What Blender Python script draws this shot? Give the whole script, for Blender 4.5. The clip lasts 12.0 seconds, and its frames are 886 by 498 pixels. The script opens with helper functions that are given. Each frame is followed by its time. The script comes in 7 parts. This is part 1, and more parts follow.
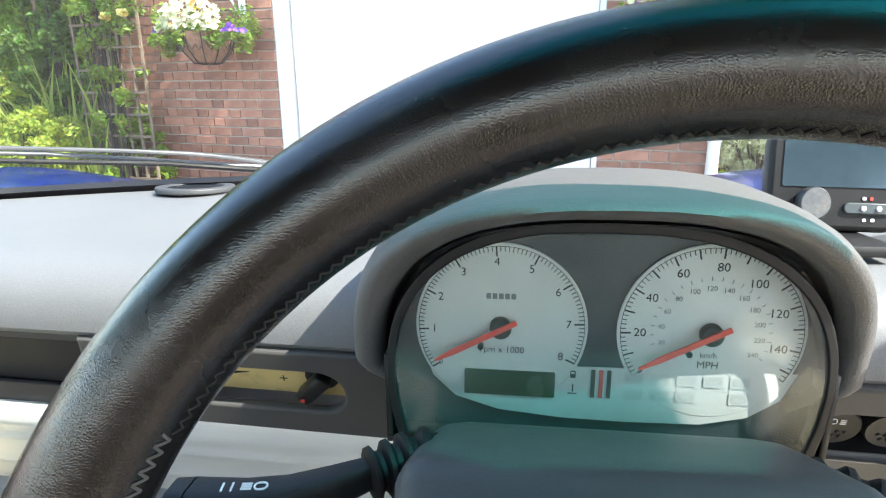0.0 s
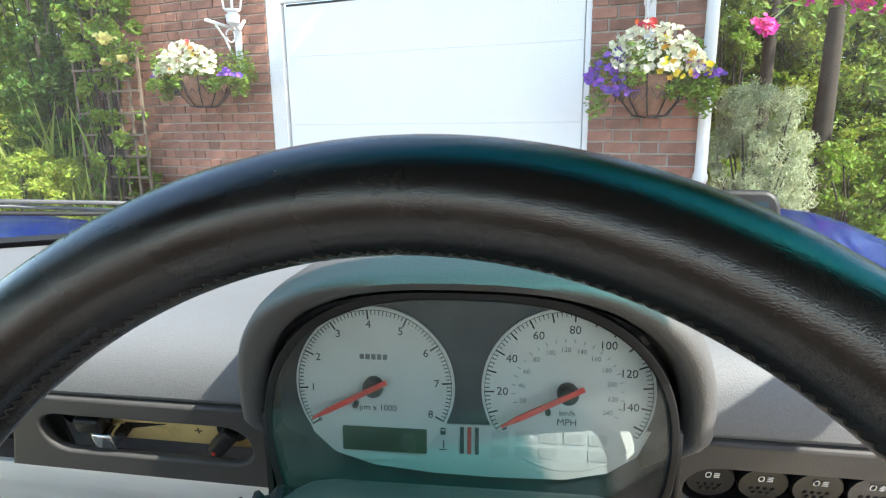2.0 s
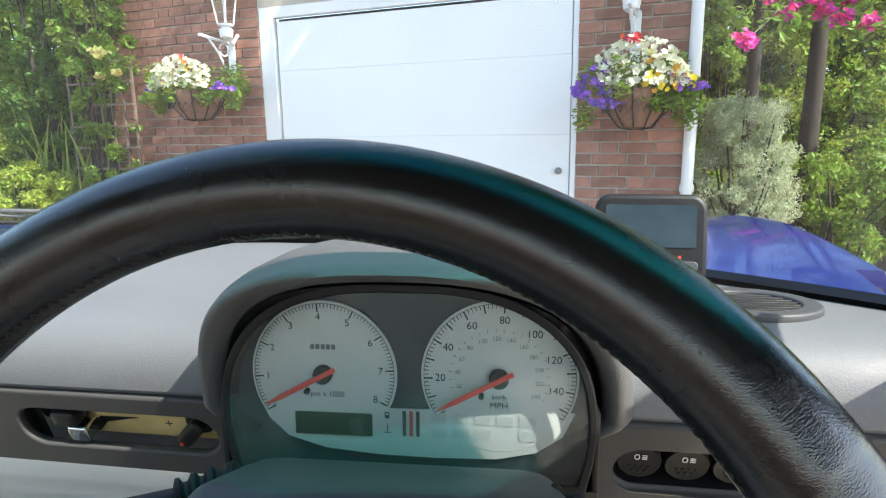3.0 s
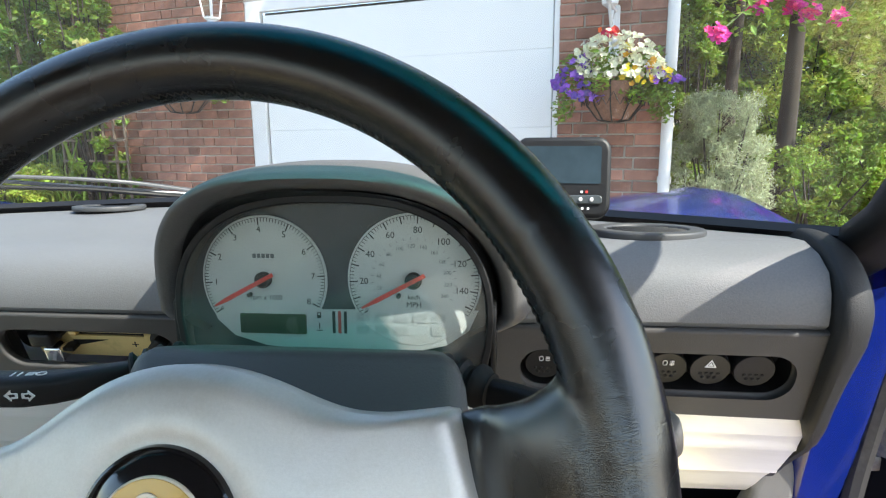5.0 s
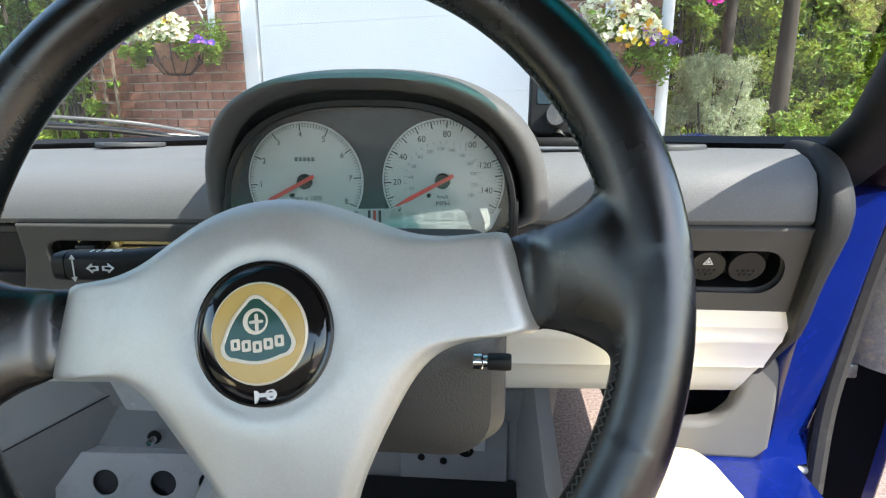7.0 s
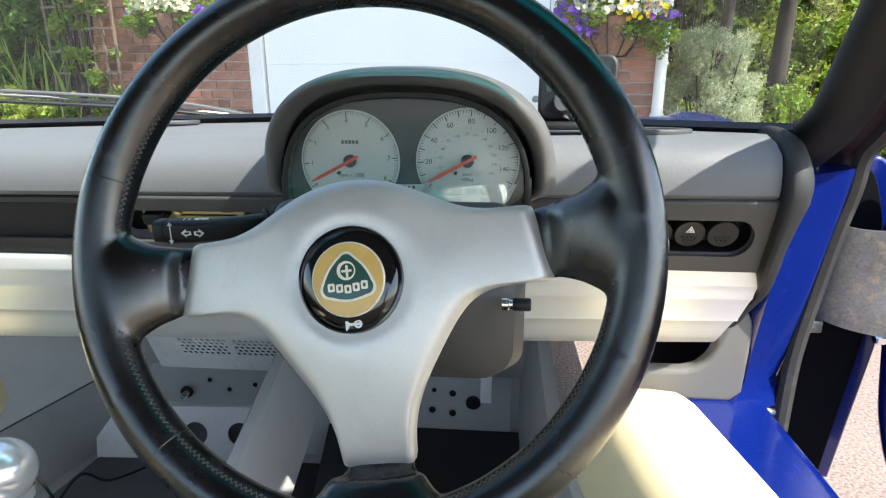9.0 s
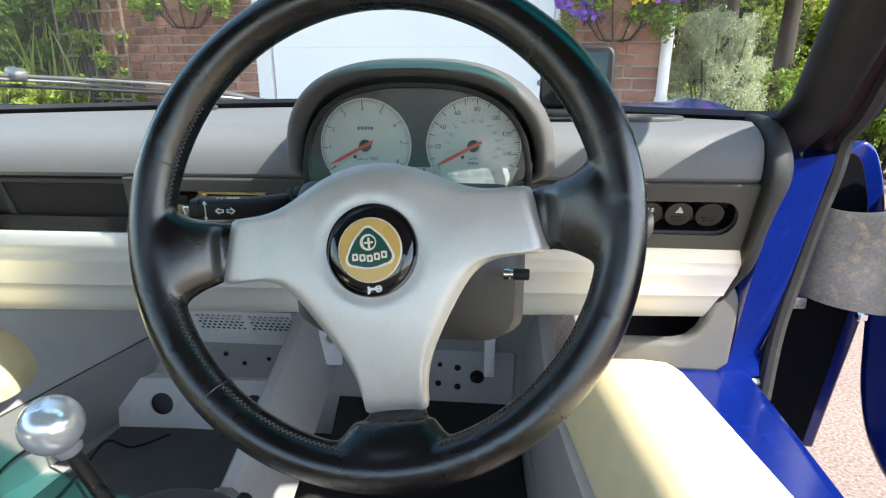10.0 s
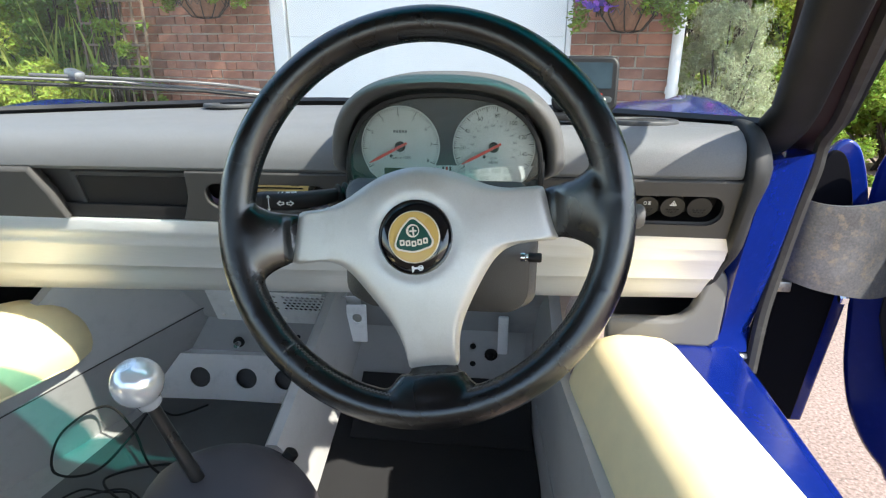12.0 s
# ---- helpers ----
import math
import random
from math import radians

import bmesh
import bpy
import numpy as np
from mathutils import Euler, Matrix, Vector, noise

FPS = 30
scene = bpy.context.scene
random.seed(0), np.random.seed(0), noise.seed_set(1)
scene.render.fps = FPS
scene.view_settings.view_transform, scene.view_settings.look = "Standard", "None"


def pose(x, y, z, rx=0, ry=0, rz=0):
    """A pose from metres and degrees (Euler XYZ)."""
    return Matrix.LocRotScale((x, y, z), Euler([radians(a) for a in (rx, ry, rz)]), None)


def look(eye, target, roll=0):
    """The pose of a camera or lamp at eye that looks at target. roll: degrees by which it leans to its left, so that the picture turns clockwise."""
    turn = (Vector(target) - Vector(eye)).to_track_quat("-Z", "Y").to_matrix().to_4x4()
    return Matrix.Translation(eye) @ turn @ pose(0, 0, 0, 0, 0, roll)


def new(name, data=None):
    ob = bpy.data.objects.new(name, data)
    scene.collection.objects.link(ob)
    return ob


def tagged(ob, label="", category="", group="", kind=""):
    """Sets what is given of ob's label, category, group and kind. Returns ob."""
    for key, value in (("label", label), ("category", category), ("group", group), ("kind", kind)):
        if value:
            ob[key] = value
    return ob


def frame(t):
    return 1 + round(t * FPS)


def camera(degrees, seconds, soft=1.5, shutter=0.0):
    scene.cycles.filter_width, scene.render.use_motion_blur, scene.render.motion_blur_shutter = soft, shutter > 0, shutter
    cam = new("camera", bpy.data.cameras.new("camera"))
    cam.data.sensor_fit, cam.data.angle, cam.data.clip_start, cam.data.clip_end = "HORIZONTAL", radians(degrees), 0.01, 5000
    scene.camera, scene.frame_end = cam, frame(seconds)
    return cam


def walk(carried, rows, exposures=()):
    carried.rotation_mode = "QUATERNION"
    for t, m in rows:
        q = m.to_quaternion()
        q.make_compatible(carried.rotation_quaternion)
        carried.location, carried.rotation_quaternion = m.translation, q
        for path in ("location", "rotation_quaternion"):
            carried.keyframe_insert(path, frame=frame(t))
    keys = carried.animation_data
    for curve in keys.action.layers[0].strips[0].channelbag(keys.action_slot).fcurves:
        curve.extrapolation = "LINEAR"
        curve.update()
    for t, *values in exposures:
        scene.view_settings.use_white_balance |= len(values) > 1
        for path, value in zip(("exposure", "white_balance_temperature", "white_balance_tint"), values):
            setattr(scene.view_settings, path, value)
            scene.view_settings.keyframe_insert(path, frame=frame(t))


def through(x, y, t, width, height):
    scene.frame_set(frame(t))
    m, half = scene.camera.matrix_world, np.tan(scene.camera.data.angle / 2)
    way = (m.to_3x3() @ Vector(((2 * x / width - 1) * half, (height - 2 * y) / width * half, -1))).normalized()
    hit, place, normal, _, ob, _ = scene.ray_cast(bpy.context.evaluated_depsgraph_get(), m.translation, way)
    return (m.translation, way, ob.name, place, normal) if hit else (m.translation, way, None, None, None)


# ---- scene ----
cam = camera(73.5, 12.0, soft=1.2)
PATH = [
    (0, (-0.0931, 0.2571, 1.0396), (-0.332, 2.167, 0.497), -0.4),
    (0.5, (-0.075, 0.2602, 1.0527), (-0.328, 2.176, 0.536), -0.47),
    (1, (-0.0571, 0.2575, 1.0585), (-0.309, 2.184, 0.583), -0.4),
    (1.5, (-0.0381, 0.2570, 1.0598), (-0.286, 2.190, 0.607), -0.45),
    (2, (-0.018, 0.249, 1.06), (-0.267, 2.188, 0.635), -0.7),
    (2.5, (-0.001, 0.232, 1.059), (-0.237, 2.177, 0.661), -0.6),
    (3, (0.019, 0.22, 1.058), (-0.217, 2.169, 0.673), -0.8),
    (5, (0.075, 0.156, 1.014), (-0.131, 2.107, 0.627), -0.6),
    (5.5, (0.084, 0.136, 0.994), (-0.113, 2.085, 0.593), -0.4),
    (6, (0.08, 0.115, 0.984), (-0.109, 2.06, 0.558), -0.5),
    (6.5, (0.066, 0.106, 0.978), (-0.113, 2.046, 0.522), -0.4),
    (7, (0.053, 0.099, 0.971), (-0.123, 2.032, 0.489), -0.3),
    (9, (0.036, 0.011, 0.991), (-0.13, 1.919, 0.415), -0.1),
    (9.5, (0.034, -0.009, 0.995), (-0.136, 1.892, 0.395), -0.2),
    (10, (0.037, -0.039, 1.0), (-0.142, 1.852, 0.371), -0.0),
    (10.5, (0.039, -0.064, 1.006), (-0.145, 1.82, 0.36), 0.0),
    (11, (0.038, -0.083, 1.015), (-0.159, 1.795, 0.355), -0.0),
    (11.5, (0.035, -0.107, 1.028), (-0.171, 1.768, 0.361), 0.0),
    (12, (0.03, -0.132, 1.031), (-0.182, 1.74, 0.36), 0.0),
]
EXPOSURE = [(t, stops, 6700, 7) for t, stops in ((0, 2.49), (1.0, 2.34), (1.5, 2.19), (2.3, 2.02), (3.0, 1.89), (5.0, 1.86), (7.0, 1.90), (9.0, 1.92), (12.0, 1.87))]
walk(cam, [(t, look(eye, target, roll)) for t, eye, target, roll in PATH], EXPOSURE)

# ---------------------------------------------------------------- light
SUN = Vector((0.85, -0.44, 1.0)).normalized()
world = bpy.data.worlds.new("sky")
scene.world = world
world.use_nodes = True
wn = world.node_tree.nodes
sky = wn.new("ShaderNodeTexSky")
sky.sky_type = "NISHITA"
sky.sun_disc = False
sky.sun_elevation = math.asin(SUN.z)
sky.sun_rotation = math.atan2(SUN.x, SUN.y)
world.node_tree.links.new(sky.outputs[0], wn["Background"].inputs[0])
wn["Background"].inputs[1].default_value = 0.145
lamp = bpy.data.lights.new("sun", "SUN")
lamp.energy, lamp.angle, lamp.color = 3.4, radians(0.55), (1.0, 0.955, 0.89)
sun = new("sun", lamp)
sun.matrix_world = look(SUN * 20, (0, 0, 0))


# ---------------------------------------------------------------- materials
def nodes_of(name):
    m = bpy.data.materials.new(name)
    m.use_nodes = True
    return m, m.node_tree.nodes, m.node_tree.links, m.node_tree.nodes["Principled BSDF"]


def surface(name, color, rough=0.5, metal=0.0, vary=0.12, scale=14.0, grain=0.0, grain_scale=900.0,
            bump=0.0, bump_scale=600.0, wear=None, coat=0.0, spec=0.5, rough_vary=0.08, pieces=0.0, stretch=None):
    """A real surface: base colour with broad and fine variation, relief, and uneven gloss."""
    m, n, l, b = nodes_of(name)
    tc = n.new("ShaderNodeTexCoord")
    vec = tc.outputs["Object"]
    if stretch:
        mp = n.new("ShaderNodeMapping")
        mp.inputs["Scale"].default_value = stretch
        l.new(vec, mp.inputs[0])
        vec = mp.outputs[0]
    big = n.new("ShaderNodeTexNoise")
    big.inputs["Scale"].default_value, big.inputs["Detail"].default_value = scale, 5
    l.new(vec, big.inputs["Vector"])
    fine = n.new("ShaderNodeTexNoise")
    fine.inputs["Scale"].default_value, fine.inputs["Detail"].default_value = grain_scale, 3
    l.new(vec, fine.inputs["Vector"])

    def ramp(src, lo, hi):
        r = n.new("ShaderNodeMapRange")
        r.inputs["From Min"].default_value, r.inputs["From Max"].default_value = 0.25, 0.75
        r.inputs["To Min"].default_value, r.inputs["To Max"].default_value = lo, hi
        l.new(src, r.inputs["Value"])
        return r.outputs["Result"]

    def times(a, c):
        x = n.new("ShaderNodeMath")
        x.operation = "MULTIPLY"
        l.new(a, x.inputs[0])
        l.new(c, x.inputs[1])
        return x.outputs[0]

    value = ramp(big.outputs[0], 1 - vary, 1 + vary)
    if grain:
        value = times(value, ramp(fine.outputs[0], 1 - grain, 1 + grain))
    if pieces:
        oi = n.new("ShaderNodeObjectInfo")
        r = n.new("ShaderNodeMapRange")
        r.inputs["To Min"].default_value, r.inputs["To Max"].default_value = 1 - pieces, 1 + pieces
        l.new(oi.outputs["Random"], r.inputs["Value"])
        value = times(value, r.outputs[0])
    hsv = n.new("ShaderNodeHueSaturation")
    hsv.inputs["Color"].default_value = (*color, 1)
    l.new(value, hsv.inputs["Value"])
    out = hsv.outputs[0]
    if wear:
        tone, amount, wscale = wear
        w = n.new("ShaderNodeTexNoise")
        w.inputs["Scale"].default_value, w.inputs["Detail"].default_value, w.inputs["Roughness"].default_value = wscale, 8, 0.7
        l.new(vec, w.inputs["Vector"])
        r = n.new("ShaderNodeMapRange")
        r.inputs["From Min"].default_value, r.inputs["From Max"].default_value = 0.52, 0.72
        r.inputs["To Max"].default_value = amount
        l.new(w.outputs[0], r.inputs["Value"])
        mix = n.new("ShaderNodeMix")
        mix.data_type = "RGBA"
        l.new(r.outputs[0], mix.inputs[0])
        l.new(out, mix.inputs[6])
        mix.inputs[7].default_value = (*tone, 1)
        out = mix.outputs[2]
    l.new(out, b.inputs["Base Color"])
    l.new(ramp(big.outputs[0], max(0.02, rough - rough_vary), min(1, rough + rough_vary)), b.inputs["Roughness"])
    b.inputs["Metallic"].default_value = metal
    b.inputs["Coat Weight"].default_value = coat
    b.inputs["Coat Roughness"].default_value = 0.04
    b.inputs["Specular IOR Level"].default_value = spec
    if bump:
        bt = n.new("ShaderNodeTexNoise")
        bt.inputs["Scale"].default_value, bt.inputs["Detail"].default_value = bump_scale, 4
        l.new(vec, bt.inputs["Vector"])
        bp = n.new("ShaderNodeBump")
        bp.inputs["Strength"].default_value, bp.inputs["Distance"].default_value = bump, 0.001
        l.new(bt.outputs[0], bp.inputs["Height"])
        l.new(bp.outputs[0], b.inputs["Normal"])
    return m


def leather(name, color, rough, cell, depth, wrinkle, vary=0.25):
    """Grained hide: cells as pores, with stretched creases over them."""
    m = surface(name, color, rough, vary=vary, scale=30, grain=vary * 0.6, grain_scale=1500, rough_vary=0.1)
    n, l = m.node_tree.nodes, m.node_tree.links
    b = n["Principled BSDF"]
    tc = n.new("ShaderNodeTexCoord")
    vo = n.new("ShaderNodeTexVoronoi")
    vo.feature = "DISTANCE_TO_EDGE"
    vo.inputs["Scale"].default_value = cell
    l.new(tc.outputs["Object"], vo.inputs["Vector"])
    no = n.new("ShaderNodeTexNoise")
    no.inputs["Scale"].default_value, no.inputs["Detail"].default_value, no.inputs["Distortion"].default_value = cell * 0.16, 6, 1.5
    l.new(tc.outputs["Object"], no.inputs["Vector"])
    b1, b2 = n.new("ShaderNodeBump"), n.new("ShaderNodeBump")
    b1.inputs["Strength"].default_value, b1.inputs["Distance"].default_value = depth, 0.0006
    b2.inputs["Strength"].default_value, b2.inputs["Distance"].default_value = wrinkle, 0.0009
    l.new(vo.outputs["Distance"], b1.inputs["Height"])
    l.new(no.outputs[0], b2.inputs["Height"])
    l.new(b2.outputs[0], b1.inputs["Normal"])
    l.new(b1.outputs[0], b.inputs["Normal"])
    return m


def glass(name, tint=(1, 1, 1), gloss=0.06, dust=0.0, film_kind="ShaderNodeBsdfDiffuse"):
    """Thin clear sheet: lets light through, with a mirror film that grows at grazing angles."""
    m, n, l, b = nodes_of(name)
    n.remove(b)
    tr = n.new("ShaderNodeBsdfTransparent")
    tr.inputs[0].default_value = (*tint, 1)
    gl = n.new("ShaderNodeBsdfGlossy")
    gl.inputs["Roughness"].default_value = 0.02
    fr = n.new("ShaderNodeFresnel")
    fr.inputs[0].default_value = 1.45
    k = n.new("ShaderNodeMath")
    k.operation = "MULTIPLY"
    k.inputs[1].default_value = gloss / 0.04 * 0.5
    l.new(fr.outputs[0], k.inputs[0])
    mx = n.new("ShaderNodeMixShader")
    l.new(k.outputs[0], mx.inputs[0])
    l.new(tr.outputs[0], mx.inputs[1])
    l.new(gl.outputs[0], mx.inputs[2])
    out = mx
    if dust:
        tc = n.new("ShaderNodeTexCoord")
        no = n.new("ShaderNodeTexNoise")
        no.inputs["Scale"].default_value, no.inputs["Detail"].default_value = 60, 6
        l.new(tc.outputs["Object"], no.inputs["Vector"])
        amount = n.new("ShaderNodeMath")
        amount.operation = "MULTIPLY"
        amount.inputs[1].default_value = dust * 2
        l.new(no.outputs[0], amount.inputs[0])
        film = n.new(film_kind)
        film.inputs[0].default_value = (0.7, 0.67, 0.6, 1)
        out = n.new("ShaderNodeMixShader")
        l.new(amount.outputs[0], out.inputs[0])
        l.new(mx.outputs[0], out.inputs[1])
        l.new(film.outputs[0], out.inputs[2])
    l.new(out.outputs[0], n["Material Output"].inputs[0])
    return m


def leaf_material(name, color, vary=0.35, through=0.35):
    """Foliage: each leaf its own tone, with light that shines through."""
    m, n, l, b = nodes_of(name)
    g = n.new("ShaderNodeNewGeometry")
    r = n.new("ShaderNodeMapRange")
    r.inputs["To Min"].default_value, r.inputs["To Max"].default_value = 1 - vary, 1 + vary
    l.new(g.outputs["Random Per Island"], r.inputs["Value"])
    h = n.new("ShaderNodeHueSaturation")
    h.inputs["Color"].default_value = (*color, 1)
    l.new(r.outputs[0], h.inputs["Value"])
    r2 = n.new("ShaderNodeMapRange")
    r2.inputs["To Min"].default_value, r2.inputs["To Max"].default_value = 0.47, 0.53
    l.new(g.outputs["Random Per Island"], r2.inputs["Value"])
    l.new(r2.outputs[0], h.inputs["Hue"])
    l.new(h.outputs[0], b.inputs["Base Color"])
    b.inputs["Roughness"].default_value = 0.55
    t = n.new("ShaderNodeBsdfTranslucent")
    l.new(h.outputs[0], t.inputs[0])
    mx = n.new("ShaderNodeMixShader")
    mx.inputs[0].default_value = through
    l.new(b.outputs[0], mx.inputs[1])
    l.new(t.outputs[0], mx.inputs[2])
    l.new(mx.outputs[0], n["Material Output"].inputs[0])
    return m


M_HIDE = leather("black_hide", (0.0045, 0.0043, 0.0046), 0.24, 1400, 0.16, 0.06)
hide_gloss = M_HIDE.node_tree.nodes["Principled BSDF"].inputs
hide_gloss["Specular IOR Level"].default_value = 0.8
hide_gloss["Coat Weight"].default_value, hide_gloss["Coat Roughness"].default_value = 0.28, 0.17
M_THREAD = surface("thread", (0.07, 0.069, 0.067), 0.7, vary=0.2)
M_DARKTHREAD = surface("dark_thread", (0.012, 0.012, 0.012), 0.7, vary=0.2)
M_PAD = surface("silver_pad", (0.58, 0.57, 0.55), 0.38, 0.5, vary=0.10, scale=16, grain=0.04, bump=0.10, bump_scale=1800, rough_vary=0.08, wear=((0.42, 0.38, 0.33), 0.25, 45))
M_GLOSSBLACK = surface("gloss_black", (0.006, 0.006, 0.007), 0.12, vary=0.1, coat=0.6)
M_GOLD = surface("badge_yellow", (0.58, 0.38, 0.10), 0.3, vary=0.05, coat=0.5)
M_BADGEGREEN = surface("badge_green", (0.005, 0.06, 0.035), 0.25, vary=0.05, coat=0.6)
M_CHROME = surface("chrome", (0.78, 0.78, 0.78), 0.12, 1.0, vary=0.03, rough_vary=0.04)
M_IVORY = surface("ivory_enamel", (0.72, 0.66, 0.54), 0.35, vary=0.03, coat=0.3)
M_PALE_INK = surface("pale_ink", (0.54, 0.55, 0.545), 0.6, vary=0.03)
M_WHITE_INK = surface("white_ink", (0.75, 0.75, 0.75), 0.6, vary=0.03)
M_GREY_INK = surface("grey_ink", (0.16, 0.17, 0.18), 0.6, vary=0.03)
M_LAMP_INK = surface("faint_ink", (0.43, 0.44, 0.44), 0.6, vary=0.03)
M_BLACK_INK = surface("black_ink", (0.02, 0.02, 0.022), 0.6, vary=0.03)
M_RED_INK = surface("red_ink", (0.55, 0.05, 0.04), 0.5, vary=0.03)
M_DASH = surface("dash_vinyl", (0.142, 0.145, 0.152), 0.55, vary=0.06, scale=6, grain=0.10, grain_scale=700, bump=0.28, bump_scale=900)
M_FASCIA = surface("fascia_plastic", (0.068, 0.065, 0.064), 0.55, spec=0.3, vary=0.05, scale=8, grain=0.05, grain_scale=900, bump=0.25, bump_scale=1000)
M_POD = surface("binnacle_vinyl", (0.095, 0.092, 0.092), 0.55, vary=0.06, scale=10, grain=0.08, grain_scale=700, bump=0.4, bump_scale=800)
M_RADIO = surface("radio_plastic", (0.030, 0.0275, 0.028), 0.5, spec=0.2, vary=0.15, scale=30, bump=0.15, bump_scale=900)
M_VENT = surface("vent_plastic", (0.052, 0.053, 0.056), 0.5, vary=0.06, grain=0.05, bump=0.2, bump_scale=1000)
M_BLACKPLASTIC = surface("black_plastic", (0.010, 0.010, 0.011), 0.45, spec=0.35, vary=0.1, bump=0.2, bump_scale=1200)
M_SHROUD = surface("shroud_plastic", (0.052, 0.050, 0.048), 0.5, vary=0.06, grain=0.05, bump=0.3, bump_scale=900)
M_RUBBER = surface("black_rubber", (0.007, 0.007, 0.007), 0.6, spec=0.25, vary=0.15)
M_DIAL = surface("dial_silver", (0.63, 0.645, 0.635), 0.45, 0.1, vary=0.03, grain=0.02)
M_CLUSTER = surface("cluster_panel", (0.022, 0.036, 0.046), 0.45, vary=0.06, grain=0.04)
M_LCD = surface("lcd_green", (0.022, 0.045, 0.012), 0.25, vary=0.05)
M_NEEDLE = surface("needle_red", (0.75, 0.06, 0.045), 0.4, vary=0.03)
M_CLEAR = glass("clear_lens", (0.97, 0.985, 0.98), 0.03)
M_LENS = glass("dusty_lens", (0.95, 0.975, 0.975), 0.03, 0.04)
M_ALU = surface("brushed_aluminium", (0.87, 0.862, 0.835), 0.38, 0.35, vary=0.025, scale=5, grain=0.025, grain_scale=500, stretch=(0.05, 1, 1), rough_vary=0.025)
M_ALUPLATE = surface("anodised_plate", (0.84, 0.84, 0.83), 0.42, 0.2, vary=0.05, scale=9, grain=0.04, wear=((0.4, 0.4, 0.4), 0.3, 30))
M_ALUGREY = surface("grey_chassis_metal", (0.41, 0.41, 0.40), 0.5, 0.15, vary=0.06, scale=4, grain=0.04, wear=((0.25, 0.25, 0.25), 0.3, 18))
M_ALUWORN = surface("worn_hinge_metal", (0.17, 0.172, 0.18), 0.42, 0.8, vary=0.3, scale=18, grain=0.2, grain_scale=300, wear=((0.36, 0.30, 0.21), 0.75, 70), bump=0.2, bump_scale=200)
M_BRASS = surface("brass_plate", (0.78, 0.61, 0.28), 0.4, 0.5, vary=0.08, scale=20, wear=((0.3, 0.24, 0.1), 0.4, 60))
M_BLUE = surface("blue_paint", (0.002, 0.011, 0.125), 0.18, 0.0, vary=0.05, grain=0.04, grain_scale=2500, coat=0.3, rough_vary=0.03, wear=((0.03, 0.05, 0.32), 0.12, 90))
M_HIDE_CREAM = leather("cream_hide", (0.82, 0.69, 0.41), 0.45, 900, 0.1, 0.08, 0.05)
M_MAT = surface("floor_mat", (0.014, 0.014, 0.015), 0.9, vary=0.2, grain=0.3, grain_scale=1200, bump=0.6, bump_scale=900)
M_CARPET = surface("grey_carpet", (0.105, 0.107, 0.107), 0.95, vary=0.15, grain=0.35, grain_scale=900, bump=0.8, bump_scale=700)
M_SCREEN = glass("windscreen_clear", (0.93, 0.96, 0.945), 0.005, 0.009, "ShaderNodeBsdfTranslucent")
M_STRIP = glass("windscreen_green_strip", (0.03, 0.50, 0.47), 0.04)
M_LINER = surface("wing_liner", (0.004, 0.004, 0.006), 0.9, spec=0.08, vary=0.2)
M_FRIT = surface("black_frit", (0.008, 0.008, 0.009), 0.35, vary=0.1)
M_DISPLAY = surface("dark_display", (0.035, 0.055, 0.07), 0.08, vary=0.2, scale=40)
M_BRICK = surface("brick", (0.28, 0.128, 0.086), 0.85, vary=0.25, scale=25, grain=0.25, grain_scale=400, bump=0.7, bump_scale=300, pieces=0.32, wear=((0.42, 0.3, 0.24), 0.35, 14))
M_MORTAR = surface("mortar", (0.42, 0.375, 0.315), 0.95, vary=0.12, grain=0.2, grain_scale=500, bump=0.6, bump_scale=300)
M_WHITEPAINT = surface("white_door_paint", (0.80, 0.805, 0.785), 0.4, vary=0.02, scale=3, bump=0.05, bump_scale=60)
M_WHITEFRAME = surface("white_frame_paint", (0.76, 0.76, 0.75), 0.5, vary=0.04, wear=((0.5, 0.48, 0.42), 0.3, 20))
M_WHITEMETAL = surface("white_cast_metal", (0.74, 0.75, 0.76), 0.4, vary=0.04)
M_COCO = surface("coir_liner", (0.20, 0.105, 0.065), 0.95, vary=0.3, scale=40, grain=0.4, grain_scale=300, bump=0.9, bump_scale=200)
M_IRON = surface("black_iron", (0.02, 0.02, 0.02), 0.5, 0.3)
M_TARMAC = surface("red_chip_tarmac", (0.22, 0.165, 0.145), 0.9, vary=0.1, scale=3, grain=0.55, grain_scale=110, bump=0.9, bump_scale=140, wear=((0.48, 0.41, 0.375), 0.75, 120))
M_BARK = surface("bark", (0.036, 0.027, 0.020), 0.95, vary=0.3, scale=20, grain=0.3, grain_scale=120, bump=0.9, bump_scale=80)
L_DARK = leaf_material("leaves_dark", (0.085, 0.15, 0.022), 0.4, 0.42)
L_MID = leaf_material("leaves_mid", (0.19, 0.28, 0.035), 0.4, 0.45)
L_LIGHT = leaf_material("leaves_yellow_green", (0.30, 0.37, 0.05), 0.45, 0.5)
L_GREY = leaf_material("leaves_grey_green", (0.40, 0.44, 0.27), 0.35, 0.4)
L_GRASS = leaf_material("blades", (0.26, 0.33, 0.07), 0.4)
P_WHITE = leaf_material("petal_white", (0.80, 0.80, 0.58), 0.12, 0.3)
P_YELLOW = leaf_material("petal_yellow", (0.75, 0.52, 0.03), 0.2, 0.3)
P_LEMON = leaf_material("petal_lemon", (0.80, 0.72, 0.25), 0.15, 0.3)
P_PURPLE = leaf_material("petal_purple", (0.24, 0.10, 0.52), 0.3, 0.3)
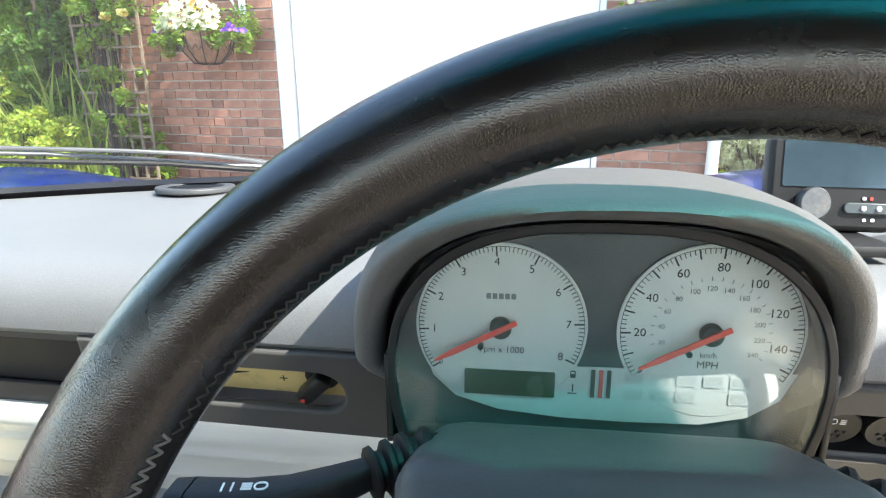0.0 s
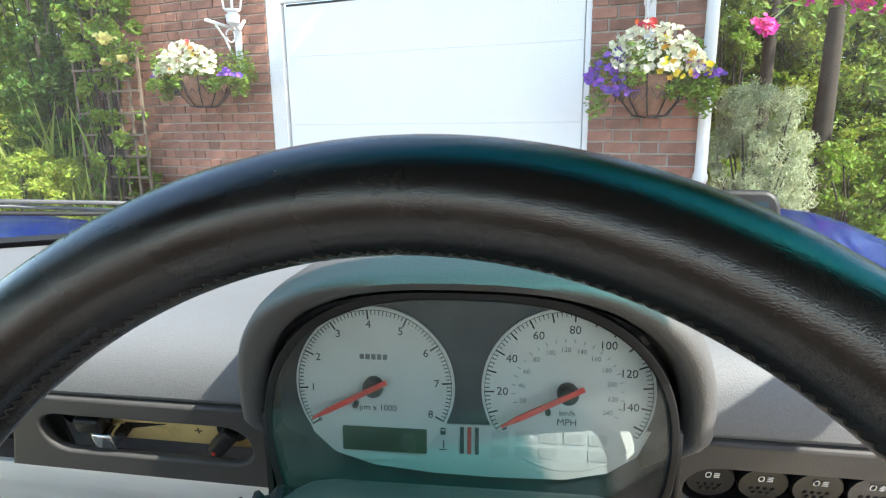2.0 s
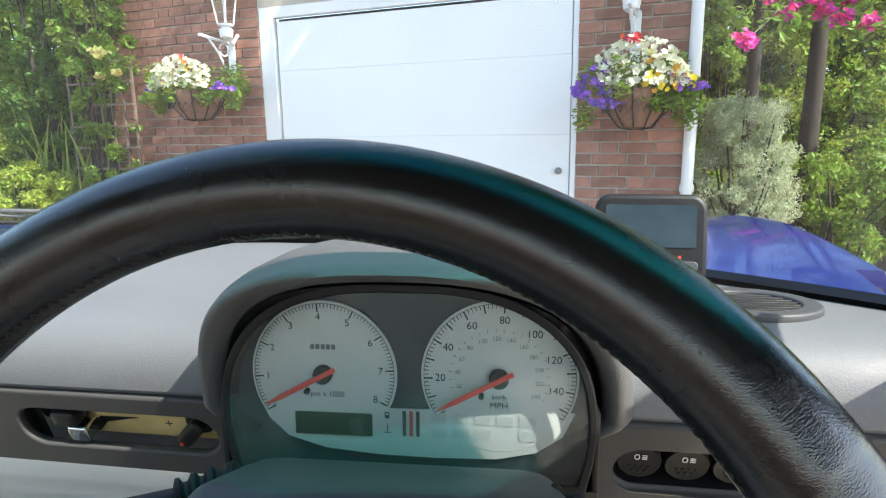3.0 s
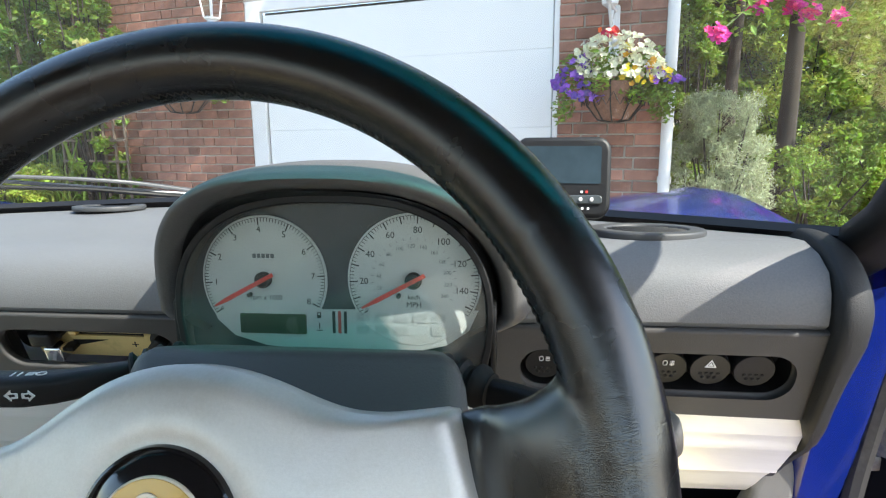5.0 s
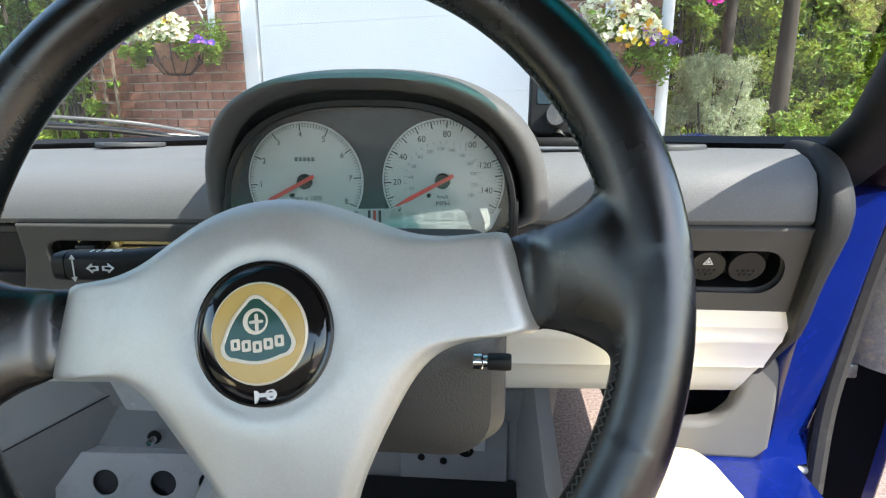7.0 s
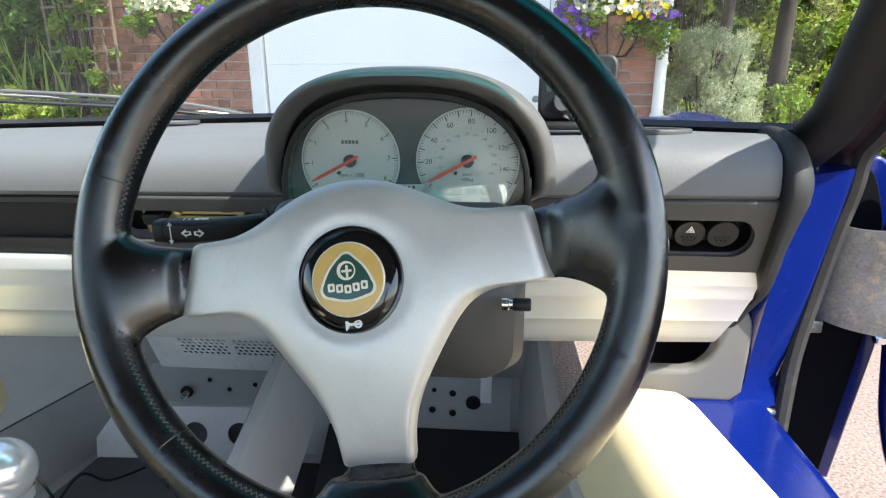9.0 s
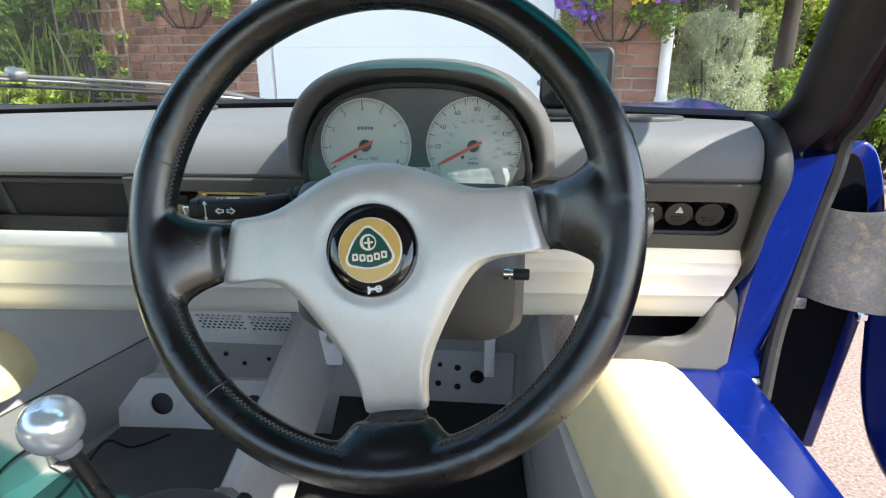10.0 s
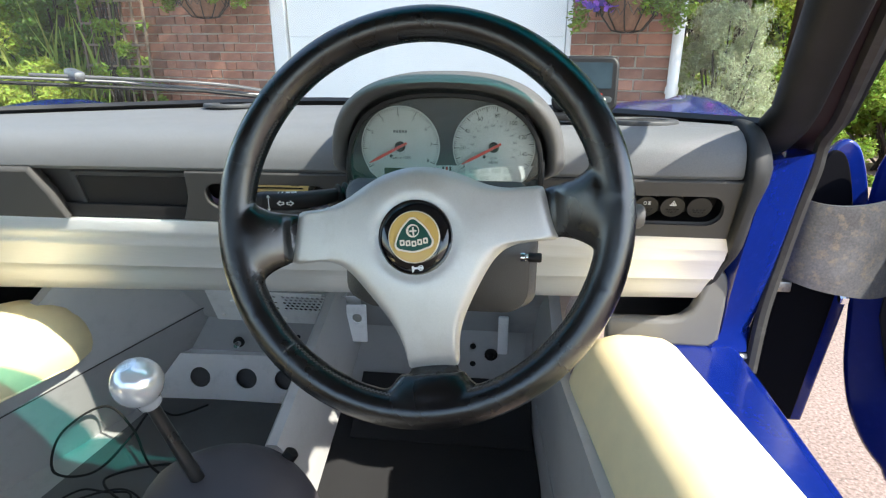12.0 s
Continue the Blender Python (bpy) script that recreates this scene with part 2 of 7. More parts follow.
P_RED = leaf_material("petal_red", (0.55, 0.02, 0.02), 0.2, 0.3)
P_ROSE = leaf_material("petal_rose", (0.72, 0.035, 0.30), 0.25, 0.3)


# ---------------------------------------------------------------- building helpers
ORIGIN = {}


def thing(name, at, label, category, group="", kind=""):
    """A thing: an empty at its base, under which its parts go."""
    e = new(name)
    e.empty_display_size = 0.05
    e.location = at
    ORIGIN[e.name] = Vector(at)
    return tagged(e, label, category, group, kind)


def finish(me, material, smooth=40):
    me.materials.append(material)
    if smooth:
        me.shade_smooth()
        me.set_sharp_from_angle(angle=radians(smooth))
    return me


def part(name, shape, material, parent=None, label="", smooth=40):
    """One mesh object, in the place's own metres, under a thing or a part."""
    if isinstance(shape, bmesh.types.BMesh):
        bmesh.ops.recalc_face_normals(shape, faces=shape.faces[:])
        me = bpy.data.meshes.new(name)
        shape.to_mesh(me)
        shape.free()
    else:
        me = shape
    finish(me, material, smooth)
    ob = new(name, me)
    if parent is not None:
        ob.parent = parent
        if parent.name in ORIGIN:
            ob.matrix_parent_inverse = Matrix.Translation(-ORIGIN[parent.name])
    return tagged(ob, label)


def loft(rings, closed=True, caps=True, bm=None):
    """Skin over rings of equally many points."""
    bm = bm or bmesh.new()
    vs = [[bm.verts.new(p) for p in r] for r in rings]
    n = len(vs[0])
    for a, b in zip(vs, vs[1:]):
        for i in range(n if closed else n - 1):
            j = (i + 1) % n
            bm.faces.new((a[i], a[j], b[j], b[i]))
    if caps and closed:
        bm.faces.new(vs[0][::-1])
        bm.faces.new(vs[-1])
    return bm


def tube(points, radius, sides=10, bm=None, caps=True):
    """A round bar along points; radius is one number or one for each point."""
    pts = [Vector(p) for p in points]
    rad = radius if isinstance(radius, (list, tuple)) else [radius] * len(pts)
    rings, side = [], None
    for i, p in enumerate(pts):
        d = (pts[min(i + 1, len(pts) - 1)] - pts[max(i - 1, 0)]).normalized()
        if side is None:
            side = d.orthogonal().normalized()
        side = (side - d * side.dot(d)).normalized()
        up = d.cross(side)
        rings.append([p + rad[i] * (math.cos(a) * side + math.sin(a) * up) for a in (2 * math.pi * k / sides for k in range(sides))])
    return loft(rings, True, caps, bm)


def smooth_line(points, steps=8):
    """Points of a soft curve through the given ones."""
    p = [Vector(q) for q in points]
    out = []
    for i in range(len(p) - 1):
        a, b, c, d = p[max(i - 1, 0)], p[i], p[i + 1], p[min(i + 2, len(p) - 1)]
        for s in range(steps):
            t = s / steps
            out.append(0.5 * (2 * b + (c - a) * t + (2 * a - 5 * b + 4 * c - d) * t * t + (3 * b - a - 3 * c + d) * t ** 3))
    return out + [p[-1]]


def lathe(profile, m=Matrix(), sides=32, bm=None):
    """A turned body: profile of (radius, height) about the local z axis."""
    rings = [[m @ Vector((r * math.cos(a), r * math.sin(a), h)) for a in (2 * math.pi * k / sides for k in range(sides))] for r, h in profile]
    return loft(rings, True, True, bm)


def plate(loops, thick, bevel=0.0, m=Matrix(), res=2):
    """A flat sheet cut to outlines (the first is the rim, others are holes), thick along its local z, with eased edges."""
    cu = bpy.data.curves.new("sheet", "CURVE")
    cu.dimensions, cu.fill_mode = "2D", "BOTH"
    cu.extrude, cu.bevel_depth, cu.bevel_resolution = max(thick / 2 - bevel, 0), bevel, res
    for loop in loops:
        sp = cu.splines.new("POLY")
        sp.points.add(len(loop) - 1)
        for q, pt in zip(loop, sp.points):
            pt.co = (q[0], q[1], 0, 1)
        sp.use_cyclic_u = True
    ob = bpy.data.objects.new("sheet", cu)
    me = bpy.data.meshes.new_from_object(ob)
    me.transform(m)
    bpy.data.objects.remove(ob)
    bpy.data.curves.remove(cu)
    return me


def letters(text, size, m, depth=0.0001, align="CENTER"):
    cu = bpy.data.curves.new("letters", "FONT")
    cu.body, cu.size, cu.extrude, cu.align_x, cu.align_y = text, size, depth, align, "CENTER"
    cu.resolution_u = 3
    ob = bpy.data.objects.new("letters", cu)
    me = bpy.data.meshes.new_from_object(ob)
    me.transform(m)
    bpy.data.objects.remove(ob)
    bpy.data.curves.remove(cu)
    return me


def rrect(w, h, r, n=6, cx=0.0, cy=0.0):
    pts = []
    for sx, sy, a0 in ((1, 1, 0), (-1, 1, 90), (-1, -1, 180), (1, -1, 270)):
        for k in range(n + 1):
            a = radians(a0 + 90 * k / n)
            pts.append((cx + sx * (w / 2 - r) + r * math.cos(a), cy + sy * (h / 2 - r) + r * math.sin(a)))
    return pts


def circle(r, n=32, cx=0.0, cy=0.0):
    return [(cx + r * math.cos(2 * math.pi * k / n), cy + r * math.sin(2 * math.pi * k / n)) for k in range(n)]


def block(size, m=Matrix(), bevel=0.0, seg=2, bm=None):
    """A box with eased edges."""
    b = bmesh.new()
    bmesh.ops.create_cube(b, size=1, matrix=m @ Matrix.Diagonal((*size, 1)))
    if bevel:
        bmesh.ops.bevel(b, geom=b.edges[:], offset=bevel, segments=seg, affect="EDGES", profile=0.5)
    if bm is None:
        return b
    me = bpy.data.meshes.new("tmp")
    b.to_mesh(me)
    b.free()
    bm.from_mesh(me)
    bpy.data.meshes.remove(me)
    return bm


def joined(meshes):
    bm = bmesh.new()
    for me in meshes:
        bm.from_mesh(me)
        bpy.data.meshes.remove(me)
    return bm


def face_to_driver(x, y, z, lean=0.0, turn=0.0):
    """A frame whose x is the car's right, y is up and z points back at the driver; lean tips its top away."""
    return Matrix.Translation((x, y, z)) @ pose(0, 0, 0, 90 - lean, 0, turn)

# ---------------------------------------------------------------- car: screen, pillars, dash
MID = -0.34  # the car's middle


def screen_base(s):
    return Vector((MID + 0.675 * s, 0.63 + 0.42 * (1 - s * s), 0.93 - 0.022 * (1 - s * s) - 0.016 * max(0, -s)))


def screen_top(s):
    return Vector((MID + 0.505 * s, 0.085 + 0.11 * (1 - s * s), 1.25 + 0.03 * (1 - s * s)))


def screen_point(s, h):
    p = screen_base(s).lerp(screen_top(s), h)
    p.z += 0.03 * math.sin(math.pi * h)
    p.y += 0.03 * math.sin(math.pi * h)
    return p


def base_y(x):
    s = (x - MID) / 0.675
    return 0.63 + 0.42 * (1 - s * s)


def sheet(lo, hi, rows):
    bm = bmesh.new()
    g = [[bm.verts.new(screen_point(s, lo(s) + (hi(s) - lo(s)) * j / rows)) for s in (-1 + 2 * i / 32 for i in range(33))] for j in range(rows + 1)]
    for a, b in zip(g, g[1:]):
        for i in range(32):
            bm.faces.new((a[i], a[i + 1], b[i + 1], b[i]))
    return bm


def strip_edge(s):
    """How far up the glass the sun strip begins."""
    return 0.95 - (0.53 if s > 0 else 0.50) * math.sqrt(s * s + 0.01)


def head_edge(s):
    """How far up the glass the header covers it, lower on the driver's side."""
    if s <= 0:
        return 0.95 - 0.10 * s * s
    if s < 0.6:
        return 0.95 - 0.33 * s
    return 0.752 - 0.08 * (s - 0.6) - 1.05 * max(0, s - 0.85)


M_ROOF = surface("roof_lining", (0.07, 0.068, 0.066), 0.8, vary=0.1, bump=0.3, bump_scale=500)
M_TAN = surface("tan_trim", (0.12, 0.09, 0.065), 0.6, vary=0.1, bump=0.3, bump_scale=500)
windscreen = thing("windscreen", (MID, 0.9, 0.91), "clear raked windscreen glass with a green sun strip along its top", "windscreen")
part("pane", sheet(lambda s: 0, strip_edge, 14), M_SCREEN, windscreen)
part("sun_strip", sheet(strip_edge, lambda s: head_edge(s) + 0.01, 4), M_STRIP, windscreen, "green tinted sun strip")
bm = bmesh.new()
g = [[bm.verts.new(screen_point(-1 + 2 * i / 32, h) + off) for i in range(33)] for h, off in
     ((-0.03, Vector((0, 0.01, -0.006))), (0.034, Vector((0, -0.002, -0.002))), (0.034, Vector((0, -0.008, -0.008))), (-0.03, Vector((0, 0.0, -0.012))))]
for a, b in zip(g, g[1:] + g[:1]):
    for i in range(32):
        bm.faces.new((a[i], a[i + 1], b[i + 1], b[i]))
part("black_border", bm, M_FRIT, windscreen, "black border at the foot of the glass")

header = thing("windscreen_header", (MID, 0.28, 1.2), "dark windscreen header rail across the top of the glass", "header rail")
part("rail", tube([screen_point(s, head_edge(s)) + Vector((0, -0.018, 0.006)) for s in (-1 + 2 * i / 24 for i in range(25))], 0.022, 12), M_BLACKPLASTIC, header)

roof = thing("roof_panel", (MID, -0.2, 1.2), "dark removable roof panel over the seats", "car roof")
bm = bmesh.new()
g = []
for j in range(13):
    row = []
    for i in range(25):
        sx = -1 + 2 * i / 24
        a = screen_point(sx, head_edge(sx)) + Vector((0, -0.018, 0.012))
        b = Vector((MID + 0.68 * sx, -0.62, 1.19 + 0.05 * (1 - sx * sx)))
        p = a.lerp(b, j / 12)
        # sides widened and front corners drawn forward to shade the dash end
        p.x = MID + sx * (0.70 + 0.02 * min(1, j / 2))
        p.y += 0.21 * max(0, (abs(sx) - 0.86) / 0.14) * max(0, 1 - j / 3)
        p.z -= 0.03 * max(0, (abs(sx) - 0.78) / 0.22)
        p.z += 0.03 * math.sin(math.pi * j / 12)
        row.append(bm.verts.new(p))
    g.append(row)
for a, b in zip(g, g[1:]):
    for i in range(24):
        bm.faces.new((a[i], a[i + 1], b[i + 1], b[i]))
ext = bmesh.ops.extrude_face_region(bm, geom=bm.faces[:])
for v in ext["geom"]:
    if isinstance(v, bmesh.types.BMVert):
        v.co.z += 0.015
part("panel", bm, M_ROOF, roof)
# unseen panel; height and tan tone set by what the wheel rim reflects
bm = loft([[Vector((MID - 0.68, y, z)), Vector((MID + 0.68, y, z)), Vector((MID + 0.68, y - 0.05, z)), Vector((MID - 0.68, y - 0.05, z))] for y, z in ((-0.45, 0.2), (-0.45, 0.42), (-0.82, 0.84))])
part("rear_bulkhead", bm, M_TAN, roof, "unseen tan panel behind the seats, shaped for the rim's reflections")
for side in (-1, 1):
    part("rear_post", tube([(MID + 0.60 * side, -0.97, 0.70), (MID + 0.60 * side, -0.96, 1.18)], 0.04, 10), M_ROOF, roof)

M_PILLAR = surface("pillar_trim", (0.007, 0.0078, 0.0088), 0.55, spec=0.3, vary=0.08, grain=0.06, bump=0.3, bump_scale=900)


def pillar(side):
    """A trimmed windscreen pillar that leans back and in, with the painted post and rubber edge behind it."""
    def at(x, y, z):
        return Vector((MID + side * (x - MID), y, z))
    rings = []
    for k in range(13):
        z = 0.872 + 0.338 * k / 12
        d = z - 0.93
        flare = 0.03 * max(0, 1 - (z - 0.905) / 0.05) ** 2
        ix, iy = 0.334 - 0.57 * d - flare, 0.622 - 1.68 * d
        ring = []
        for a in range(16):
            ang = 2 * math.pi * a / 16
            ring.append(at(ix + 0.024 + 0.003 * math.cos(ang) + (0.021 + flare * 0.6) * math.copysign(abs(math.cos(ang)) ** 0.75, math.cos(ang)),
                           iy + 0.002 + 0.018 * math.copysign(abs(math.sin(ang)) ** 0.8, math.sin(ang)), z + 0.006 * math.sin(ang)))
        rings.append(ring)
    p = thing("windscreen_pillar", at(0.36, 0.62, 0.9), "dark grey trimmed windscreen pillar leaning back beside the glass", "pillar", "windscreen pillars")
    part("trim_cover", loft(rings), M_PILLAR, p)
    rings = []
    for k in range(11):
        z = 0.862 + 0.348 * k / 10
        d = z - 0.93
        cx, cy = 0.408 - 0.66 * d, 0.652 - 1.70 * d
        rings.append([at(cx + a, cy + b, z) for a, b in ((-0.034, -0.006), (0.006, -0.006), (0.014, 0.0), (0.024, 0.012), (0.026, 0.03), (0.010, 0.03), (-0.026, 0.010))])
    part("painted_post", loft(rings), surface("post_paint", (0.022, 0.012, 0.016), 0.45, vary=0.2, scale=20, spec=0.25), p, "dark painted outer post")
    rings = []
    for k in range(12):
        z = 0.880 + 0.320 * k / 11
        d = z - 0.905
        xs, ys, w = 0.430 - 0.67 * d, 0.690 - 1.70 * d, 0.010 + 0.024 * min(1, k / 2)
        rings.append([at(xs + a, ys + b, z) for a, b in ((-0.002, 0.008), (w - 0.004, 0.010), (w, 0.014), (w, 0.022), (-0.002, 0.022))])
    part("outer_cover", loft(rings), M_PILLAR, p, "black outer side of the pillar")
    line = smooth_line([at(0.404, 0.70, 0.555), at(0.412, 0.713, 0.65), at(0.423, 0.713, 0.74), at(0.429, 0.704, 0.815), at(0.433, 0.695, 0.865), at(0.429, 0.680, 0.908), at(0.413, 0.620, 0.945), at(0.366, 0.502, 1.014), at(0.308, 0.356, 1.10), at(0.241, 0.186, 1.20)], 6)
    part("door_seal", tube(line, 0.0095, 8), surface("grey_seal", (0.030, 0.029, 0.029), 0.55, vary=0.2, scale=30, wear=((0.10, 0.10, 0.095), 0.4, 40)), p, "grey rubber door seal")
    return p


pillar(1)
pillar(-1)

M_SWITCH = surface("switch_plastic", (0.014, 0.014, 0.015), 0.45, spec=0.3, vary=0.05, bump=0.15, bump_scale=1500)
DASH_L = -1.085


def dash_section(x, grow=0.0):
    far = base_y(x) - 0.028
    pts = [(0.590, 0.8735), (0.578, 0.8745), (0.5725, 0.880), (0.572, 0.889), (0.574, 0.903), (0.580, 0.916), (0.596, 0.926), (0.618, 0.9315)]
    for k in range(1, 7):
        t = k / 6
        fall = 0.016 * max(0, (MID - x) / 0.675) * t
        pts.append((0.618 + (far - 0.618) * t, 0.9315 - 0.0255 * ((far - 0.618) / 0.42) * t - fall))
    pts += [(far, 0.875), (0.66, 0.862)]
    back, out = askew(x), []
    for i, (y, z) in enumerate(pts):
        f = 1 - min(1, max(0, (i - 7) / 6))
        front = y + back[0] * f
        if abs(x + 0.046) < 0.124:
            front = max(front, 0.652)  # recess for the dials
        out.append(Vector((x, min(front, far), z - back[1] * f)))
    return out


def askew(x):
    """How far the dash front falls back and down towards its left end."""
    return 0.077 * (0.306 - x), 0.024 * (0.306 - x)


def set_askew(ob, drop=0.024):
    """Turn a part that was drawn square to the right end into the line of the dash."""
    for v in ob.data.vertices:
        if v.co.x < 0:
            v.co.x *= 1.115
        v.co.y += 0.077 * (0.306 - v.co.x)
        v.co.z -= drop * (0.306 - v.co.x)


dashboard = thing("dashboard", (MID, 0.65, 0.7), "grey textured dashboard with a rounded upper roll and switch slots", "dashboard")
part("upper_roll", loft([dash_section(x) for x in sorted([DASH_L + (0.2985 - DASH_L) * k / 40 for k in range(41)] + [-0.046 + q for q in (-0.1245, -0.1235, 0.1235, 0.1245)])]), M_DASH, dashboard, "light grey grained upper dash")

# end cap that wraps the right end of the dash and runs down beside the beam
cap_line = [(0.668, 0.931), (0.63, 0.934), (0.596, 0.928), (0.574, 0.912), (0.564, 0.89), (0.566, 0.868), (0.574, 0.84), (0.584, 0.812), (0.594, 0.792), (0.612, 0.770), (0.634, 0.748), (0.652, 0.730), (0.668, 0.712), (0.684, 0.703)]
cap_line = [(p.y, p.z) for p in smooth_line([(0, y, z) for y, z in cap_line], 4)]
rings = []
for i, (y, z) in enumerate(cap_line):
    a = cap_line[max(i - 1, 0)]
    b = cap_line[min(i + 1, len(cap_line) - 1)]
    u = 13 * i / (len(cap_line) - 1)
    ny, nz = -(b[1] - a[1]), (b[0] - a[0])
    q = math.hypot(ny, nz)
    ny, nz = -ny / q, -nz / q
    if ny > 0 and z < 0.9:
        ny, nz = -ny, -nz
    if z > 0.9 and nz < 0:
        ny, nz = -ny, -nz
    narrow = 0.3005 + 0.010 * min(1, max(0, u - 8))
    wide = max(0.322 - 0.006 * math.sin(min(1, max(0, u - 5) / 4) * math.pi), narrow + 0.012)
    rings.append([Vector((x, y + ny * e, z + nz * e)) for x, e in ((narrow, -0.04), (narrow, 0.000), (narrow + 0.002, 0.003), (narrow + 0.005, 0.0042), (wide - 0.012, 0.0042), (wide - 0.006, 0.003), (wide - 0.001, 0.0), (wide + 0.003, -0.006), (wide + 0.008, -0.014), (wide + 0.022, -0.045), (wide + 0.022, -0.05))])
# same vinyl as the dash, its base darkened to stand for shade
part("end_cap", loft(rings), surface("end_cap_vinyl", (0.022, 0.0225, 0.024), 0.6, spec=0.3, vary=0.06, grain=0.06, bump=0.3, bump_scale=900), dashboard, "curved end panel of the dash")

# fascia strip below the roll with its three openings
F_LEAN = -17.5
FASCIA = face_to_driver(0, 0.593, 0.8365, F_LEAN)


def stadium(x0, x1, z0, z1, r):
    return rrect(x1 - x0, z1 - z0, r, 8, (x0 + x1) / 2, (z0 + z1) / 2 - 0.8365)


rim = [(-1.0, -0.0365), (-0.579, -0.0365), (-0.585, 0.0), (-0.600, 0.0395), (-1.0, 0.0395)]
part("vent_panel", plate([rim], 0.022, 0.006, FASCIA @ Matrix.Translation((0, 0, 0.002))), M_FASCIA, dashboard)
rim = [(-0.392, -0.037), (0.2985, -0.037), (0.2985, 0.0395), (0.070, 0.0395), (0.066, 0.003), (-0.146, 0.003), (-0.150, 0.0395), (-0.371, 0.0395), (-0.3765, 0.0), (-0.388, -0.028)]
part("fascia", plate([rim, stadium(-0.354, -0.186, 0.8185, 0.8625, 0.0205), stadium(0.088, 0.287, 0.8165, 0.858, 0.0185)], 0.008, 0.0025, FASCIA @ Matrix.Translation((0, 0, 0.005))), M_FASCIA, dashboard, "grey lower fascia with rounded switch slots")
part("slot_back", joined([plate([rrect(0.216, 0.062, 0.01, 4, 0.19, 0.0)], 0.004, 0, FASCIA @ Matrix.Translation((0, 0, -0.022))), plate([stadium(0.084, 0.291, 0.8125, 0.862, 0.021), stadium(0.0885, 0.2865, 0.817, 0.8575, 0.018)], 0.022, 0, FASCIA @ Matrix.Translation((0, 0, -0.010)))]), M_BLACKPLASTIC, dashboard, "black switch slot")
for k in range(6):
    mx = FASCIA @ Matrix.Translation((0.107 + 0.031 * k, 0.0005, -0.004))
    b = part("switch", lathe([(0.0148, -0.012), (0.0148, 0.003), (0.0140, 0.0045), (0.0115, 0.0042), (0.0, 0.0038)][:4], mx, 28), M_SWITCH, dashboard, "round black push switch")
    dots = bmesh.new()
    for r in range(2):
        for c in range(4 - r):
            lathe([(0.0014, 0.0), (0.0013, 0.0006), (0.0006, 0.0010)], mx @ Matrix.Translation(((c - (3 - r) / 2) * 0.0042, -0.004 - 0.0038 * r, 0.0043)), 8, dots)
    part("grip_dots", dots, M_SWITCH, b)
    top = mx @ Matrix.Translation((0, 0.0052, 0.0046))
    if k == 4:
        part("hazard_mark", joined([plate([[(-0.0042, -0.003), (0.0042, -0.003), (0, 0.0042)], [(-0.0027, -0.0021), (0.0027, -0.0021), (0, 0.0026)]], 0.0004, 0, top), plate([[(-0.0016, -0.0014), (0.0016, -0.0014), (0, 0.0014)]], 0.0004, 0, top)]), M_WHITE_INK, b)
    elif k < 4:
        marks = [plate([rrect(0.0035, 0.0048, 0.0016, 4, -0.002, 0), rrect(0.0024, 0.0038, 0.0011, 4, -0.002, 0)], 0.0004, 0, top)]
        marks += [plate([rrect(0.0034, 0.0007, 0.0002, 1, 0.003, dy)], 0.0004, 0, top) for dy in (-0.0016, 0, 0.0016)]
        if k == 3:
            marks.append(plate([rrect(0.0006, 0.0052, 0.0002, 1, 0.003, 0)], 0.0004, 0, top))
        part("lamp_mark", joined(marks), M_WHITE_INK, b)

# heater controls
part("slot_back", plate([rrect(0.19, 0.052, 0.01, 4, -0.267, 0.0)], 0.004, 0, FASCIA @ Matrix.Translation((0, 0.006, -0.024))), M_BLACKPLASTIC, dashboard)
part("heater_plate", plate([rrect(0.140, 0.040, 0.003, 4, -0.262, 0.003), rrect(0.070, 0.0035, 0.001, 2, -0.262, 0.008)], 0.002, 0, FASCIA @ Matrix.Translation((0, 0, -0.011))), M_BRASS, dashboard, "brass-coloured heater control plate")
part("lever_slot", joined([plate([rrect(0.074, 0.0045, 0.001, 2, -0.262, 0.008)], 0.001, 0, FASCIA @ Matrix.Translation((0, 0, -0.0125))), plate([[(-0.296, 0.001), (-0.296, -0.006), (-0.262, 0.002)]], 0.0006, 0, FASCIA @ Matrix.Translation((0, 0, -0.0097)))]), M_RUBBER, dashboard, "dark lever slot with a tapering mark")
for x, z, w, h, c, tone in ((-0.313, 0.011, 0.021, 0.014, M_BLACKPLASTIC, "square black heater lever"), (-0.3055, -0.0045, 0.0165, 0.0155, M_CHROME, "square bright heater lever")):
    lever = part("slider_knob", block((w, h, 0.016), FASCIA @ Matrix.Translation((x, z, 0.000)), 0.0025, 3), c, dashboard, tone)
    part("slider_arm", block((0.009, 0.005, 0.014), FASCIA @ Matrix.Translation((x + 0.010, z + 0.001, -0.007)), 0.001), M_BLACKPLASTIC, lever)
part("slider_stop", lathe([(0.0035, 0.0), (0.0035, 0.006), (0.002, 0.007)], FASCIA @ Matrix.Translation((-0.2895, 0.012, -0.010)), 12), M_BRASS, dashboard)
knob = part("fan_knob", lathe([(0.0125, -0.016), (0.0125, -0.008), (0.0115, -0.005), (0.009, -0.004)], FASCIA @ Matrix.Translation((-0.2075, 0.006, 0)), 28), M_BLACKPLASTIC, dashboard, "round black fan knob")
part("grip", block((0.0125, 0.030, 0.014), FASCIA @ Matrix.Translation((-0.2115, 0.002, 0.001)) @ pose(0, 0, 0, 0, 0, -40), 0.004, 3), M_BLACKPLASTIC, knob)
